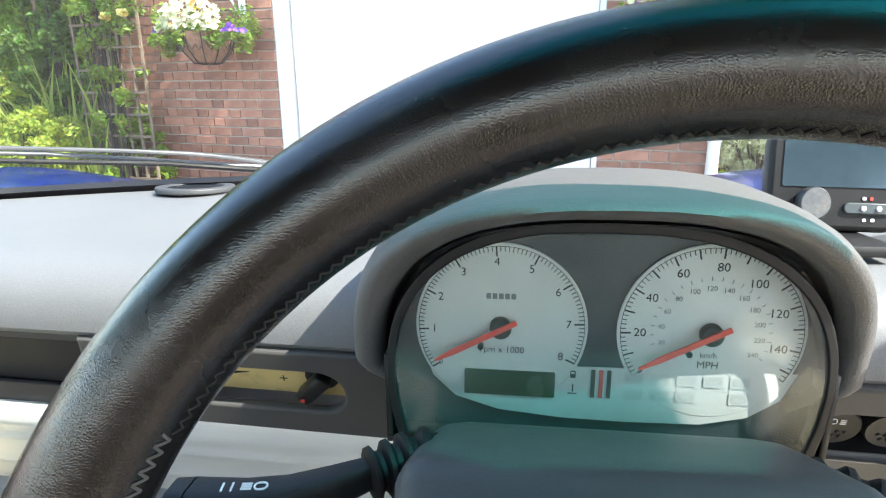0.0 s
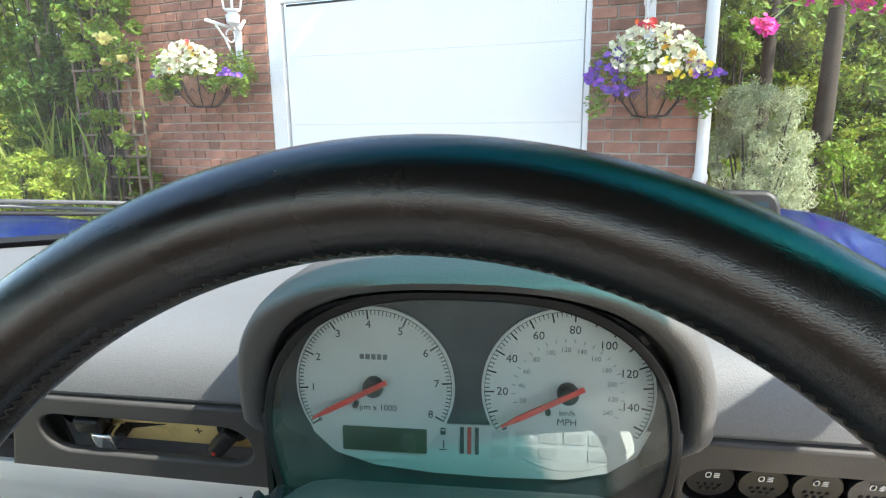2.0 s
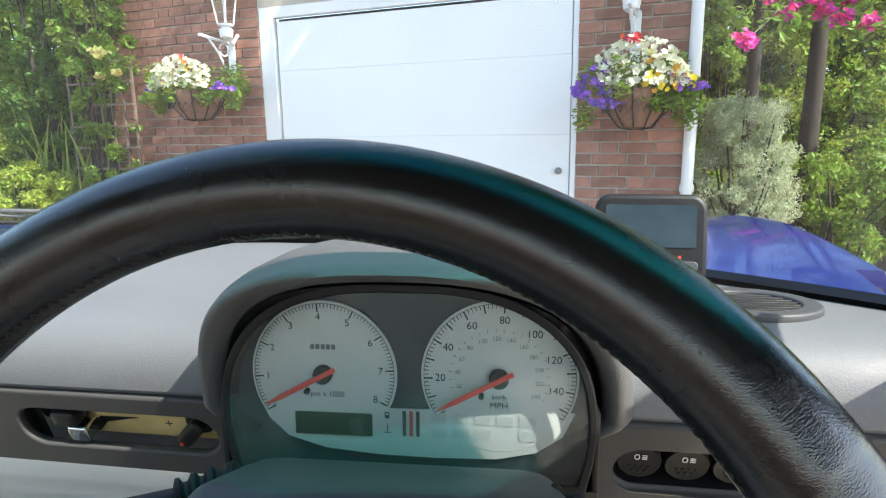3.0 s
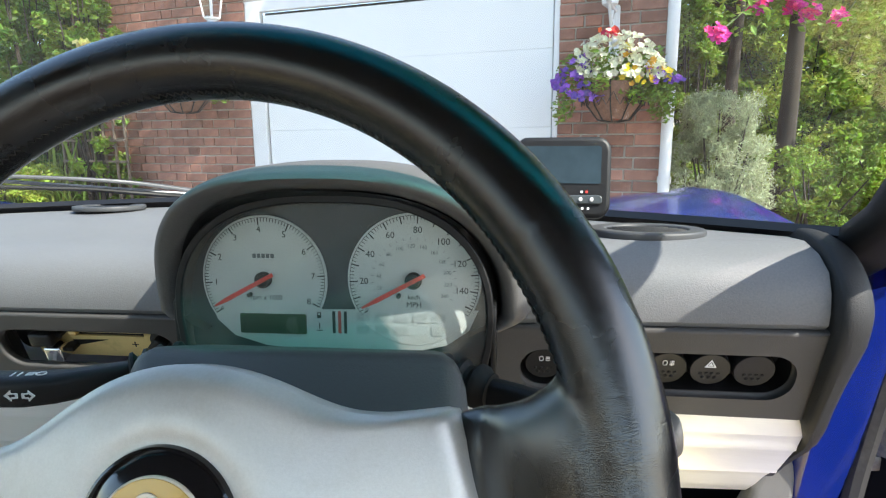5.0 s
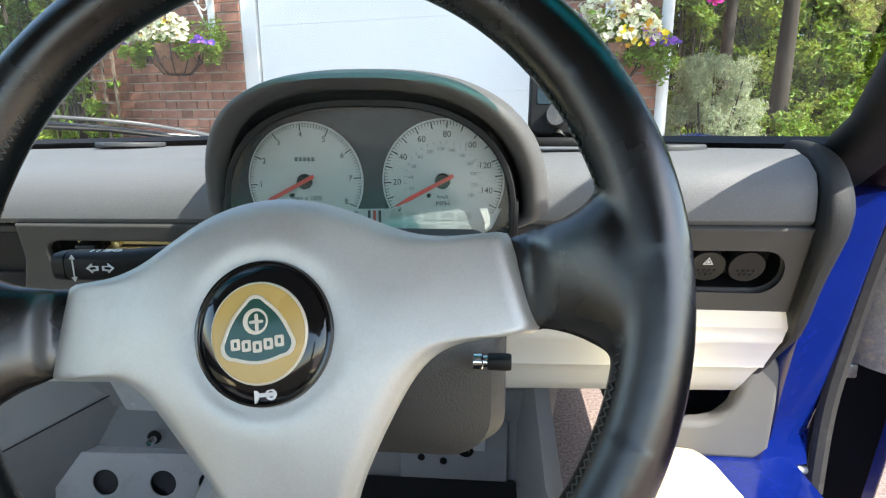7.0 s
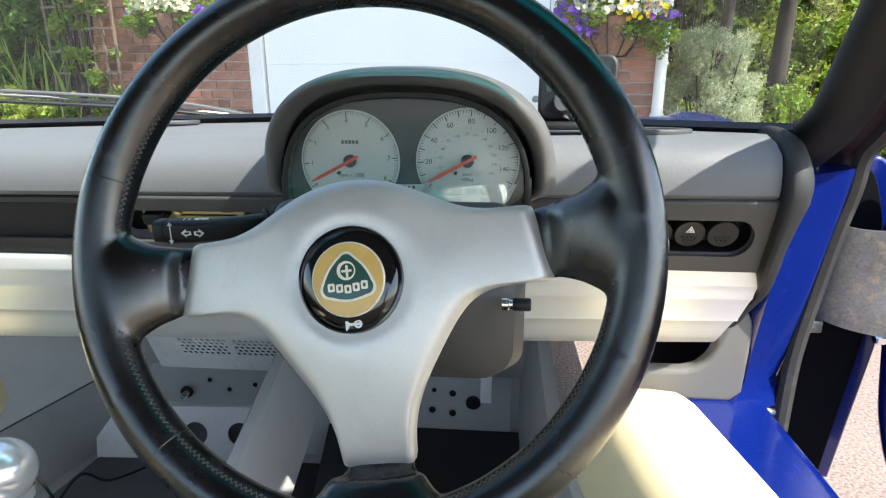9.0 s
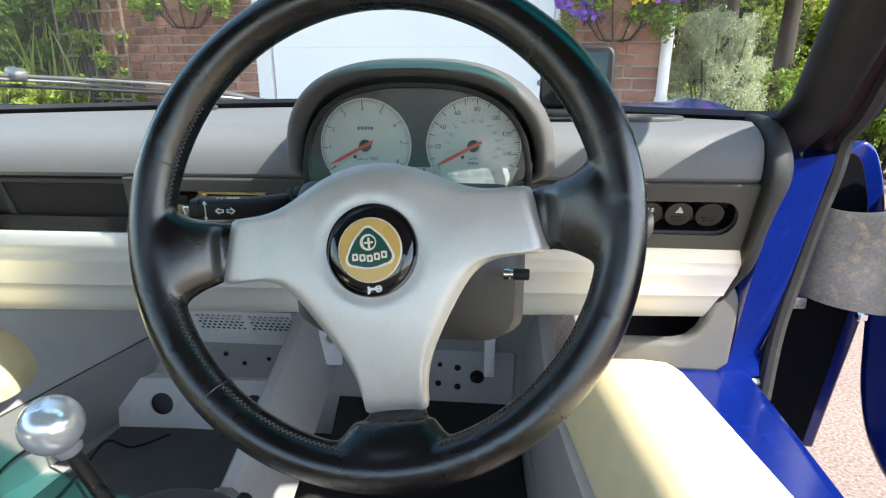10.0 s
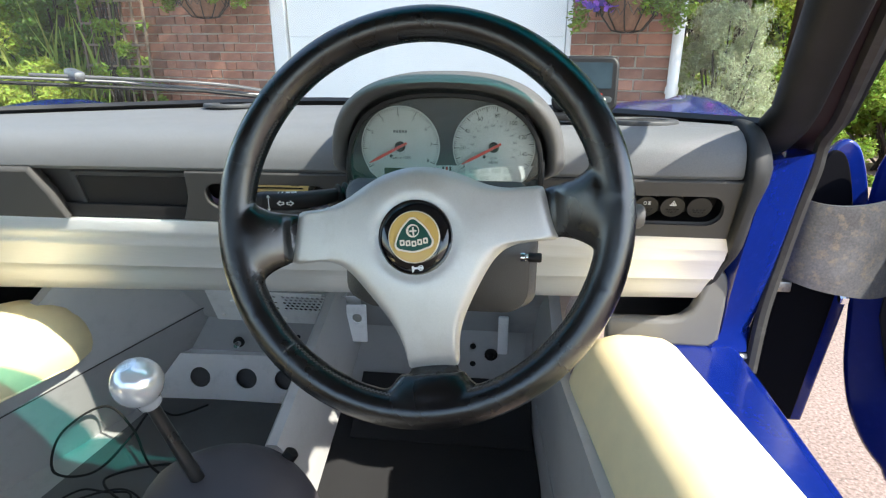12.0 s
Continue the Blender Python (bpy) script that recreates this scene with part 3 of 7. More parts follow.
part("pointer", lathe([(0.0016, 0), (0.0016, 0.001), (0.0008, 0.0013)], FASCIA @ Matrix.Translation((-0.2185, -0.0055, 0.0078)), 12), M_NEEDLE, knob, "red pointer dot")
part("screen_mark", joined([plate([rrect(0.013, 0.0085, 0.003, 4, -0.236, 0.0165), rrect(0.0118, 0.0073, 0.0024, 4, -0.236, 0.0165)], 0.0004, 0, FASCIA @ Matrix.Translation((0, 0, -0.0098)))]), M_BLACK_INK, dashboard)
marks = [plate([rrect(0.006, 0.0008, 0.0002, 1, -0.2375, -0.0025)], 0.0004, 0, FASCIA @ Matrix.Translation((0, 0, -0.0098))), plate([rrect(0.0008, 0.006, 0.0002, 1, -0.2375, -0.0025)], 0.0004, 0, FASCIA @ Matrix.Translation((0, 0, -0.0098)))]
marks += [plate([rrect(0.0008, 0.007, 0.0003, 1, -0.246 + 0.003 * k, 0.017)], 0.0004, 0, FASCIA @ Matrix.Translation((0, 0, -0.0098))) for k in range(4)]
part("heater_marks", joined(marks), M_BLACK_INK, dashboard)

# radio opening with its dark blanking plate
part("radio_recess", plate([rrect(0.30, 0.084, 0.003, 3, -0.512, -0.004)], 0.004, 0, FASCIA @ Matrix.Translation((0, 0, -0.020))), M_FASCIA, dashboard, "dark recess round the radio plate")
part("radio_ledge", block((0.21, 0.030, 0.004), FASCIA @ Matrix.Translation((-0.482, -0.0375, -0.004)), 0.001), M_RADIO, dashboard)
part("radio_gap", plate([rrect(0.178, 0.063, 0.002, 3, -0.459, -0.004)], 0.002, 0, FASCIA @ Matrix.Translation((0, 0, -0.0165))), M_RUBBER, dashboard, "black gap round the radio plate")
part("radio_blank", plate([rrect(0.1655, 0.0515, 0.002, 3, -0.459, -0.004)], 0.010, 0.001, FASCIA @ Matrix.Translation((0, 0, -0.014))), M_RADIO, dashboard, "dark radio blanking plate")
part("radio_frame", plate([rrect(0.184, 0.068, 0.003, 3, -0.459, -0.004), rrect(0.172, 0.0585, 0.002, 3, -0.459, -0.004)], 0.008, 0.001, FASCIA @ Matrix.Translation((0, 0, -0.011))), M_FASCIA, dashboard, "thin dark radio surround")
part("release_tab", plate([rrect(0.030, 0.0025, 0.001, 2, -0.398, -0.0335)], 0.006, 0.0005, FASCIA @ Matrix.Translation((0, 0, -0.008))), M_SHROUD, dashboard)

for ob in list(dashboard.children_recursive):
    if not ob.name.startswith(("upper_roll", "end_cap")):
        set_askew(ob)

# round vents in the dash top
for x, y, r in ((0.196, 0.675, 0.046), (-0.50, 0.965, 0.046), (-0.93, 0.72, 0.046)):
    z = 0.9315 - 0.0255 * ((base_y(x) - 0.63) / 0.42) * ((y - 0.618) / max(0.05, base_y(x) - 0.63))
    mv = Matrix.Translation((x, y, z)) @ pose(0, 0, 0, -3.4)
    v = part("vent", joined([plate([circle(r, 40), circle(r - 0.010, 40)], 0.007, 0.002, mv), plate([circle(r - 0.008, 40)], 0.002, 0, mv)]), M_VENT, dashboard, "round grey demister vent")
    part("vent_slats", joined([plate([rrect(2 * math.sqrt(max(1e-6, (r - 0.012) ** 2 - q * q)), 0.002, 0.0008, 2, 0, q)], 0.004, 0.0005, mv) for q in (-0.024, -0.016, -0.008, 0, 0.008, 0.016, 0.024)]), M_BLACKPLASTIC, v)

# aluminium beam across the car
beam = thing("dash_beam", (MID, 0.64, 0.66), "ribbed bare aluminium dash beam under the fascia", "beam")
prof = [(0.612, 0.7985), (0.6035, 0.7980), (0.6025, 0.794), (0.6065, 0.783), (0.6075, 0.778), (0.6115, 0.775), (0.6165, 0.765), (0.6175, 0.7605), (0.6215, 0.7575), (0.6435, 0.728), (0.6455, 0.7235), (0.652, 0.7215), (0.668, 0.706), (0.682, 0.690), (0.70, 0.672), (0.725, 0.662), (0.76, 0.662), (0.76, 0.798)]
part("extrusion", loft([[Vector((x, y, 0.7985 - (0.7985 - z) * (1 + 0.30 * (0.309 - x)))) for y, z in prof] for x in (-0.97, -0.7, -0.3, 0.0, 0.309)]), M_ALU, beam)
set_askew(beam.children[0], 0.030)

# ---------------------------------------------------------------- instrument binnacle
PX, PZ = -0.046, 0.885


def pod_outline(scale, y_at, grow_z=0.0, n=36, low=0.845, tuck=0.006):
    pts = []
    for k in range(n + 1):
        a = math.pi * (1 - k / n)
        c, s = math.cos(a), math.sin(a)
        x = PX + 0.141 * scale * math.copysign(abs(c) ** 0.76, c)
        z = PZ + (0.104 * scale + grow_z) * abs(s) ** 0.84
        pts.append((x, z))
    mid = (PZ + low) / 2
    pts = [(pts[0][0] + tuck, low), (pts[0][0] + tuck * 0.3, mid)] + pts + [(pts[-1][0] - tuck * 0.3, mid), (pts[-1][0] - tuck, low)]
    return [Vector((x, y_at(z), z)) for x, z in pts]


def lip(z):
    t = min(1, max(0, (z - 0.865) / 0.12))
    return 0.562 - 0.008 * t - 0.042 * t ** 2.2


HOOD_LOW = 0.874


def hood_ring(scale, y_at, grow_z=0.0):
    return pod_outline(scale, y_at, grow_z + 0.0045, low=HOOD_LOW, tuck=0.016)


binnacle = thing("instrument_binnacle", (PX, 0.57, 0.85), "grey instrument binnacle with two silver-faced dials under a rounded hood", "instrument panel")
rings = [hood_ring(0.80, lambda z: 0.585, -0.001), hood_ring(0.835, lambda z: lip(z) + 0.016, 0.001), hood_ring(0.85, lambda z: lip(z) + 0.006, 0.002), hood_ring(0.875, lambda z: lip(z) - 0.001, 0.003), hood_ring(0.91, lambda z: lip(z) - 0.004, 0.003), hood_ring(0.95, lambda z: lip(z) - 0.001, 0.002),
         hood_ring(0.98, lambda z: lip(z) + 0.007), hood_ring(1.0, lambda z: lip(z) + 0.020), hood_ring(1.005, lambda z: lip(z) + 0.037, 0.001), hood_ring(0.995, lambda z: lip(z) + 0.07, 0.002), hood_ring(0.95, lambda z: lip(z) + 0.12, -0.002), hood_ring(0.85, lambda z: lip(z) + 0.17, -0.012), hood_ring(0.72, lambda z: lip(z) + 0.20, -0.03)]
part("hood", loft(rings, closed=False), M_POD, binnacle, "grey grained hood", smooth=85)
inner = [hood_ring(0.795, lambda z: 0.5845, -0.001), hood_ring(0.797, lambda z: 0.5515, 0.0), hood_ring(0.832, lambda z: lip(z) + 0.015, 0.001), hood_ring(0.846, lambda z: lip(z) + 0.007, 0.002)]
part("hood_lining", loft([[p + Vector((0, 0, -0.0015)) for p in r] for r in inner], closed=False), M_BLACKPLASTIC, binnacle, "black lining inside the hood")
body = [(p.x, p.z) for p in pod_outline(0.795, lambda z: 0, 0.001, low=0.847)]
part("cluster_case", plate([body], 0.05, 0.002, face_to_driver(0, 0.600, 0)), M_BLACKPLASTIC, binnacle, "black case of the dials")
FACE = face_to_driver(0, 0.5625, 0.908, 3.0) @ Matrix.Translation((0, -0.908, 0))
back = [(p.x, p.z) for p in pod_outline(0.81, lambda z: 0, 0.003, low=0.845)]
part("panel", plate([back], 0.004, 0, FACE @ Matrix.Translation((0, 0, -0.004))), M_CLUSTER, binnacle, "dark blue-grey instrument panel")
TA, SP = (-0.0995, 0.9095, 0.0468), (0.0110, 0.9105, 0.0478)
face = []
for cx, cz, r in (TA, SP):
    face.append(plate([circle(r, 64, cx, cz)], 0.0016, 0.0004, FACE))
low = [(-0.142, 0.893), (-0.137, 0.879), (-0.124, 0.867), (-0.100, 0.860), (-0.065, 0.857), (-0.030, 0.8565), (0.010, 0.8575), (0.034, 0.863), (0.050, 0.874), (0.057, 0.889), (-0.033, 0.888), (-0.056, 0.8875)]
face.append(plate([low], 0.0012, 0.0002, FACE))
dial_face = part("dial_face", joined(face), M_DIAL, binnacle, "silver dial faces")
INK = FACE @ Matrix.Translation((0, 0, 0.0011))


def spot(c, deg, r):
    a = radians(deg)
    return c[0] + r * math.cos(a), c[1] + r * math.sin(a)


def dial(c, name, start, end, minor, every, marks, hub, needle_at, small=()):
    ticks = []
    for k in range(minor + 1):
        d = start + (end - start) * k / minor
        long = k % every == 0
        x, z = spot(c, d, c[2] - (0.0042 if long else 0.0028))
        ticks.append(plate([rrect(0.0055 if long else 0.003, 0.0009 if long else 0.00045, 0.0001, 1)], 0.0002, 0, INK @ Matrix.Translation((x, z, 0)) @ pose(0, 0, 0, 0, 0, d)))
    ring = [spot(c, start + (end - start) * k / 70, c[2] - 0.0013) for k in range(71)] + [spot(c, end - (end - start) * k / 70, c[2] - 0.0016) for k in range(71)]
    ticks.append(plate([ring], 0.0002, 0, INK))
    part("scale_marks", joined(ticks), M_BLACK_INK, dial_face)
    words = [letters(text, size, INK @ Matrix.Translation((*spot(c, d, r), 0))) for text, d, r, size in marks]
    part("numerals", joined(words), M_BLACK_INK, dial_face, "black numerals")
    if small:
        words = [letters(text, size, INK @ Matrix.Translation((*spot(c, d, r), 0))) for text, d, r, size in small]
        part("small_numerals", joined(words), M_GREY_INK, dial_face, "small grey numerals")
    part("hub", lathe([(0.0060, 0.0), (0.0060, 0.004), (0.0052, 0.005), (0.002, 0.0052)], INK @ Matrix.Translation((c[0], c[1], 0)), 24), M_BLACKPLASTIC, dial_face)
    mn = INK @ Matrix.Translation((c[0], c[1], 0.0058)) @ pose(0, 0, 0, 0, 0, needle_at)
    part("needle", plate([[(-0.0095, -0.0012), (0.030, -0.0014), (c[2] - 0.0065, -0.0004), (c[2] - 0.0065, 0.0004), (0.030, 0.0014), (-0.0095, 0.0012)]], 0.0014, 0.0003, mn), M_NEEDLE, dial_face, "red needle")
    part("stop_pin", lathe([(0.0016, 0), (0.0016, 0.004), (0.001, 0.0046)], INK @ Matrix.Translation((*spot(c, needle_at + 18, 0.0155), 0)), 12), M_BLACKPLASTIC, dial_face)


# rev counter: 0 to 8 over the sweep
R0, R1 = 214, -26
dial(TA, "rev counter", R0, R1, 80, 10, [(str(k), R0 + (R1 - R0) * k / 8, 0.0368 if k else 0.040, 0.0064 if k else 0.0046) for k in range(9)], 0, 208)
part("dial_words", letters("rpm x 1000", 0.0052, INK @ Matrix.Translation((TA[0] + 0.001, TA[1] - 0.0135, 0))), M_BLACK_INK, dial_face)
part("maker_bars", joined([plate([rrect(0.0026, 0.0032, 0.0002, 1, TA[0] - 0.0068 + 0.0034 * k, TA[1] + 0.0175)], 0.0002, 0, INK) for k in range(5)]), M_GREY_INK, dial_face)
S0, S1 = 214, -33
mph = [(str(v), S0 + (S1 - S0) * (v - 0) / 153, 0.0362 if v < 100 else 0.0350, 0.0066) for v in range(20, 141, 20)] + [("0", S0 - 1, 0.041, 0.005)]
kmh = [(str(v), S0 + (S1 - S0) * v * 0.6214 / 153, 0.0255 if v < 100 else 0.0248, 0.0038) for v in range(20, 241, 20)]
dial(SP, "speedometer", S0, S1, 77, 5, mph, 0, 208, kmh)
part("dial_words", joined([letters("km/h", 0.0044, INK @ Matrix.Translation((SP[0], SP[1] - 0.0125, 0))), letters("MPH", 0.0056, INK @ Matrix.Translation((SP[0], SP[1] - 0.0180, 0)))]), M_BLACK_INK, dial_face)
part("fine_ticks", joined([plate([rrect(0.0022, 0.0004, 0.0001, 1)], 0.0002, 0, INK @ Matrix.Translation((*spot(SP, S0 + (S1 - S0) * v * 0.6214 / 153, 0.0300), 0)) @ pose(0, 0, 0, 0, 0, S0 + (S1 - S0) * v * 0.6214 / 153)) for v in range(20, 241, 10)]), M_GREY_INK, dial_face)
part("display", plate([rrect(0.0500, 0.0145, 0.0006, 2, -0.0940, 0.8765)], 0.0012, 0.0002, INK), M_LCD, dial_face, "dark green blank display")
part("maker_bars", joined([plate([rrect(0.0022, 0.0165, 0.0002, 1, -0.0482 + 0.0043 * k, 0.8785)], 0.0002, 0, INK) for k in (0, 2)]), M_BLACK_INK, dial_face)
part("red_bar", plate([rrect(0.0023, 0.0165, 0.0002, 1, -0.0439, 0.8785)], 0.0002, 0, INK), M_RED_INK, dial_face)
part("fuel_mark", joined([plate([rrect(0.0030, 0.0042, 0.0004, 2, -0.0592, 0.8835), rrect(0.0018, 0.0014, 0.0002, 1, -0.0592, 0.8843)], 0.0002, 0, INK), plate([rrect(0.0008, 0.0046, 0.0002, 1, -0.0590, 0.8755)], 0.0002, 0, INK), plate([rrect(0.0050, 0.0006, 0.0002, 1, -0.0592, 0.8722)], 0.0002, 0, INK)]), M_BLACK_INK, dial_face)
for r in range(2):
    for k in range(5):
        if r and k == 3:
            continue
        wx, wz = -0.0265 + 0.0138 * k, 0.8830 - 0.0095 * r
        lamp_ob = part("warning_lamp", plate([rrect(0.0104, 0.0066, 0.0006, 2, wx, wz)], 0.0002, 0, INK), M_PALE_INK, dial_face)
        sign = [plate([rrect(0.0058, 0.0036, 0.0012, 3, wx, wz), rrect(0.0046, 0.0025, 0.0008, 3, wx, wz)], 0.0003, 0, INK), plate([rrect(0.0007, 0.0018, 0.0002, 1, wx, wz)], 0.0003, 0, INK)]
        sign += [plate([rrect(0.0006, 0.0034, 0.0002, 1, wx + q, wz)], 0.0003, 0, INK) for q in (-0.0037, 0.0037)]
        part("lamp_sign", joined(sign), M_LAMP_INK, lamp_ob)
part("case_floor", block((0.232, 0.050, 0.004), Matrix.Translation((PX, 0.570, 0.8455)), 0.001), M_BLACKPLASTIC, binnacle, "black floor of the dial case")
for q in (-0.114, 0.114):
    part("case_side", block((0.004, 0.050, 0.05), Matrix.Translation((PX + q, 0.570, 0.8725)), 0.001), M_BLACKPLASTIC, binnacle, "black side of the dial case")
lens = part("lens", plate([[(p.x, p.z) for p in pod_outline(0.795, lambda z: 0, 0.003, low=0.850)]], 0.0012, 0, face_to_driver(0, 0.5460, 0)), M_LENS, binnacle, "clear lens over the dials")
edge = [(p.x, p.z) for p in pod_outline(0.805, lambda z: 0, 0.004, low=0.846)]
hole = [(p.x, p.z) for p in pod_outline(0.785, lambda z: 0, 0.002, low=0.8500)]
part("lens_edge", plate([edge, hole], 0.004, 0.001, face_to_driver(0, 0.5465, 0)), M_BLACKPLASTIC, binnacle)

# ---------------------------------------------------------------- steering column
column = thing("steering_column", (-0.04, 0.47, 0.79), "grey plastic steering column shroud with stalks and key barrel", "steering column")
rings = []
for y, x0, x1, z0, z1, r in ((0.372, -0.085, -0.005, 0.815, 0.842, 0.012), (0.376, -0.105, 0.020, 0.800, 0.856, 0.022), (0.388, -0.116, 0.052, 0.782, 0.862, 0.024), (0.41, -0.129, 0.060, 0.778, 0.868, 0.018), (0.440, -0.135, 0.058, 0.779, 0.882, 0.016), (0.454, -0.138, 0.055, 0.781, 0.8925, 0.014), (0.460, -0.139, 0.053, 0.782, 0.8955, 0.014), (0.467, -0.139, 0.052, 0.783, 0.8950, 0.014), (0.480, -0.139, 0.051, 0.785, 0.8905, 0.015), (0.505, -0.138, 0.049, 0.79, 0.8820, 0.016), (0.520, -0.136, 0.047, 0.795, 0.8765, 0.017), (0.527, -0.131, 0.042, 0.80, 0.8730, 0.018), (0.531, -0.122, 0.033, 0.80, 0.864, 0.018), (0.533, -0.11, 0.02, 0.80, 0.840, 0.012), (0.60, -0.10, 0.01, 0.79, 0.832, 0.012)):
    mid, half = (x0 + x1) / 2, (x1 - x0) / 2
    rings.append([Vector((x, y, z - 0.0035 * ((x - mid) / half) ** 2 * (z > z1 - r))) for x, z in rrect(x1 - x0, z1 - z0, r, 6, mid, (z0 + z1) / 2)])
part("shroud", loft(rings), M_SHROUD, column)
st = part("indicator_stalk", loft([[Vector((x, cy + a, cz + b)) for a, b in rrect(w, h, min(w, h) * 0.3, 4)] for x, cy, cz, w, h in ((-0.2362, 0.456, 0.867, 0.012, 0.012), (-0.2350, 0.456, 0.867, 0.018, 0.0175), (-0.2268, 0.4565, 0.867, 0.019, 0.0190), (-0.2266, 0.4565, 0.867, 0.0176, 0.0176), (-0.2260, 0.4565, 0.867, 0.0176, 0.0176), (-0.2258, 0.4565, 0.867, 0.019, 0.0190), (-0.205, 0.458, 0.867, 0.019, 0.0190), (-0.188, 0.463, 0.8672, 0.018, 0.0180), (-0.172, 0.471, 0.868, 0.017, 0.0170), (-0.158, 0.480, 0.869, 0.014, 0.0145), (-0.150, 0.486, 0.8695, 0.013, 0.013), (-0.120, 0.495, 0.869, 0.013, 0.013))]), M_BLACKPLASTIC, column, "black indicator stalk")
fr = face_to_driver(-0.2055, 0.4480, 0.8672, 0, 4)
arrow = lambda d, x: [(x, 0.0), (x + d * 0.004, 0.0034), (x + d * 0.004, 0.0015), (x + d * 0.008, 0.0015), (x + d * 0.008, -0.0015), (x + d * 0.004, -0.0015), (x + d * 0.004, -0.0034)]
slim = lambda pts, k: [((x - sum(p[0] for p in pts) / len(pts)) * k + sum(p[0] for p in pts) / len(pts), z * k) for x, z in pts]
part("stalk_marks", joined([plate([arrow(1, -0.006), slim(arrow(1, -0.006), 0.6)], 0.0006, 0, fr), plate([arrow(-1, 0.0125), slim(arrow(-1, 0.0125), 0.6)], 0.0006, 0, fr), plate([rrect(0.0007, 0.015, 0.0002, 1, -0.0145, 0)], 0.0006, 0, fr), plate([[(-0.0165, 0.006), (-0.0125, 0.006), (-0.0145, 0.009)]], 0.0006, 0, fr), plate([[(-0.0165, -0.006), (-0.0125, -0.006), (-0.0145, -0.009)]], 0.0006, 0, fr)]), M_WHITE_INK, st)
ft = Matrix.Translation((-0.208, 0.457, 0.8766)) @ pose(0, 0, 0, 0, 0, 10)
part("lamp_marks", joined([plate([rrect(0.006, 0.005, 0.0024, 5, 0.012, 0), rrect(0.0046, 0.0036, 0.0017, 5, 0.012, 0)], 0.0006, 0, ft)] + [plate([rrect(0.0045, 0.0006, 0.0002, 1, 0.006, q)], 0.0006, 0, ft) for q in (-0.0018, -0.0006, 0.0006, 0.0018)] + [plate([rrect(0.0008, 0.0055, 0.0002, 1, q, 0)], 0.0006, 0, ft) for q in (-0.004, 0.0)]), M_WHITE_INK, st)
part("stalk_boot", tube(smooth_line([(-0.156, 0.481, 0.869), (-0.150, 0.485, 0.8692), (-0.143, 0.489, 0.8695), (-0.136, 0.493, 0.8695), (-0.126, 0.496, 0.869)], 4), [0.0085 + 0.0035 * (k % 4 in (1, 2)) + 0.00025 * k for k in range(17)], 14), M_RUBBER, column, "pleated rubber boot")
st = part("wiper_stalk", loft([[Vector((x, cy + a, cz + b)) for a, b in rrect(w, h, min(w, h) * 0.35, 4)] for x, cy, cz, w, h in ((0.04, 0.497, 0.861, 0.017, 0.018), (0.075, 0.482, 0.863, 0.013, 0.016), (0.10, 0.452, 0.869, 0.013, 0.018), (0.13, 0.425, 0.873, 0.013, 0.020), (0.136, 0.424, 0.872, 0.013, 0.020))]), M_BLACKPLASTIC, column, "black wiper stalk")
part("stalk_end", lathe([(0.009, 0.0), (0.0115, 0.002), (0.0115, 0.018), (0.009, 0.021)], Matrix.Translation((0.1365, 0.424, 0.872)) @ pose(0, 0, 0, 0, 90, 0), 20), M_SHROUD, st)
part("stalk_boot", tube(smooth_line([(0.036, 0.497, 0.868), (0.046, 0.494, 0.867), (0.056, 0.490, 0.8655), (0.068, 0.484, 0.864)], 4), [0.0105 + 0.003 * (k % 4 in (1, 2)) for k in range(13)], 14), M_RUBBER, column)
mk = Matrix.Translation((0.0430, 0.376, 0.844)) @ pose(0, 0, 0, 0, 90, 0) @ Matrix.Scale(0.7, 4)
kb = part("key_barrel", lathe([(0.0062, 0.0), (0.0062, 0.006), (0.0048, 0.007), (0.0048, 0.011)], mk, 20), M_CHROME, column, "chrome key collar")
part("barrel_cap", lathe([(0.0056, 0.010), (0.0062, 0.011), (0.0062, 0.0255), (0.0054, 0.027), (0.003, 0.027)], mk, 24), M_BLACKPLASTIC, kb)

# ---------------------------------------------------------------- steering wheel
tilt, yaw_, turn_ = radians(20.88), radians(-4.42), 9.0
WN = Vector((math.sin(yaw_) * math.cos(tilt), -math.cos(yaw_) * math.cos(tilt), math.sin(tilt)))
WU = Vector((0, 0, 1)).cross(WN).normalized()
WV = WN.cross(WU)
WHEEL = Matrix(((WU.x, WV.x, WN.x, -0.0453), (WU.y, WV.y, WN.y, 0.3329), (WU.z, WV.z, WN.z, 0.8926), (0, 0, 0, 1))) @ pose(0, 0, 0, 0, 0, turn_)
wheel = thing("steering_wheel", WHEEL @ Vector((0, 0, -0.06)), "three-spoke steering wheel in black leather with a silver-grey centre", "steering wheel")
RW, TW = 0.1602, 0.0147


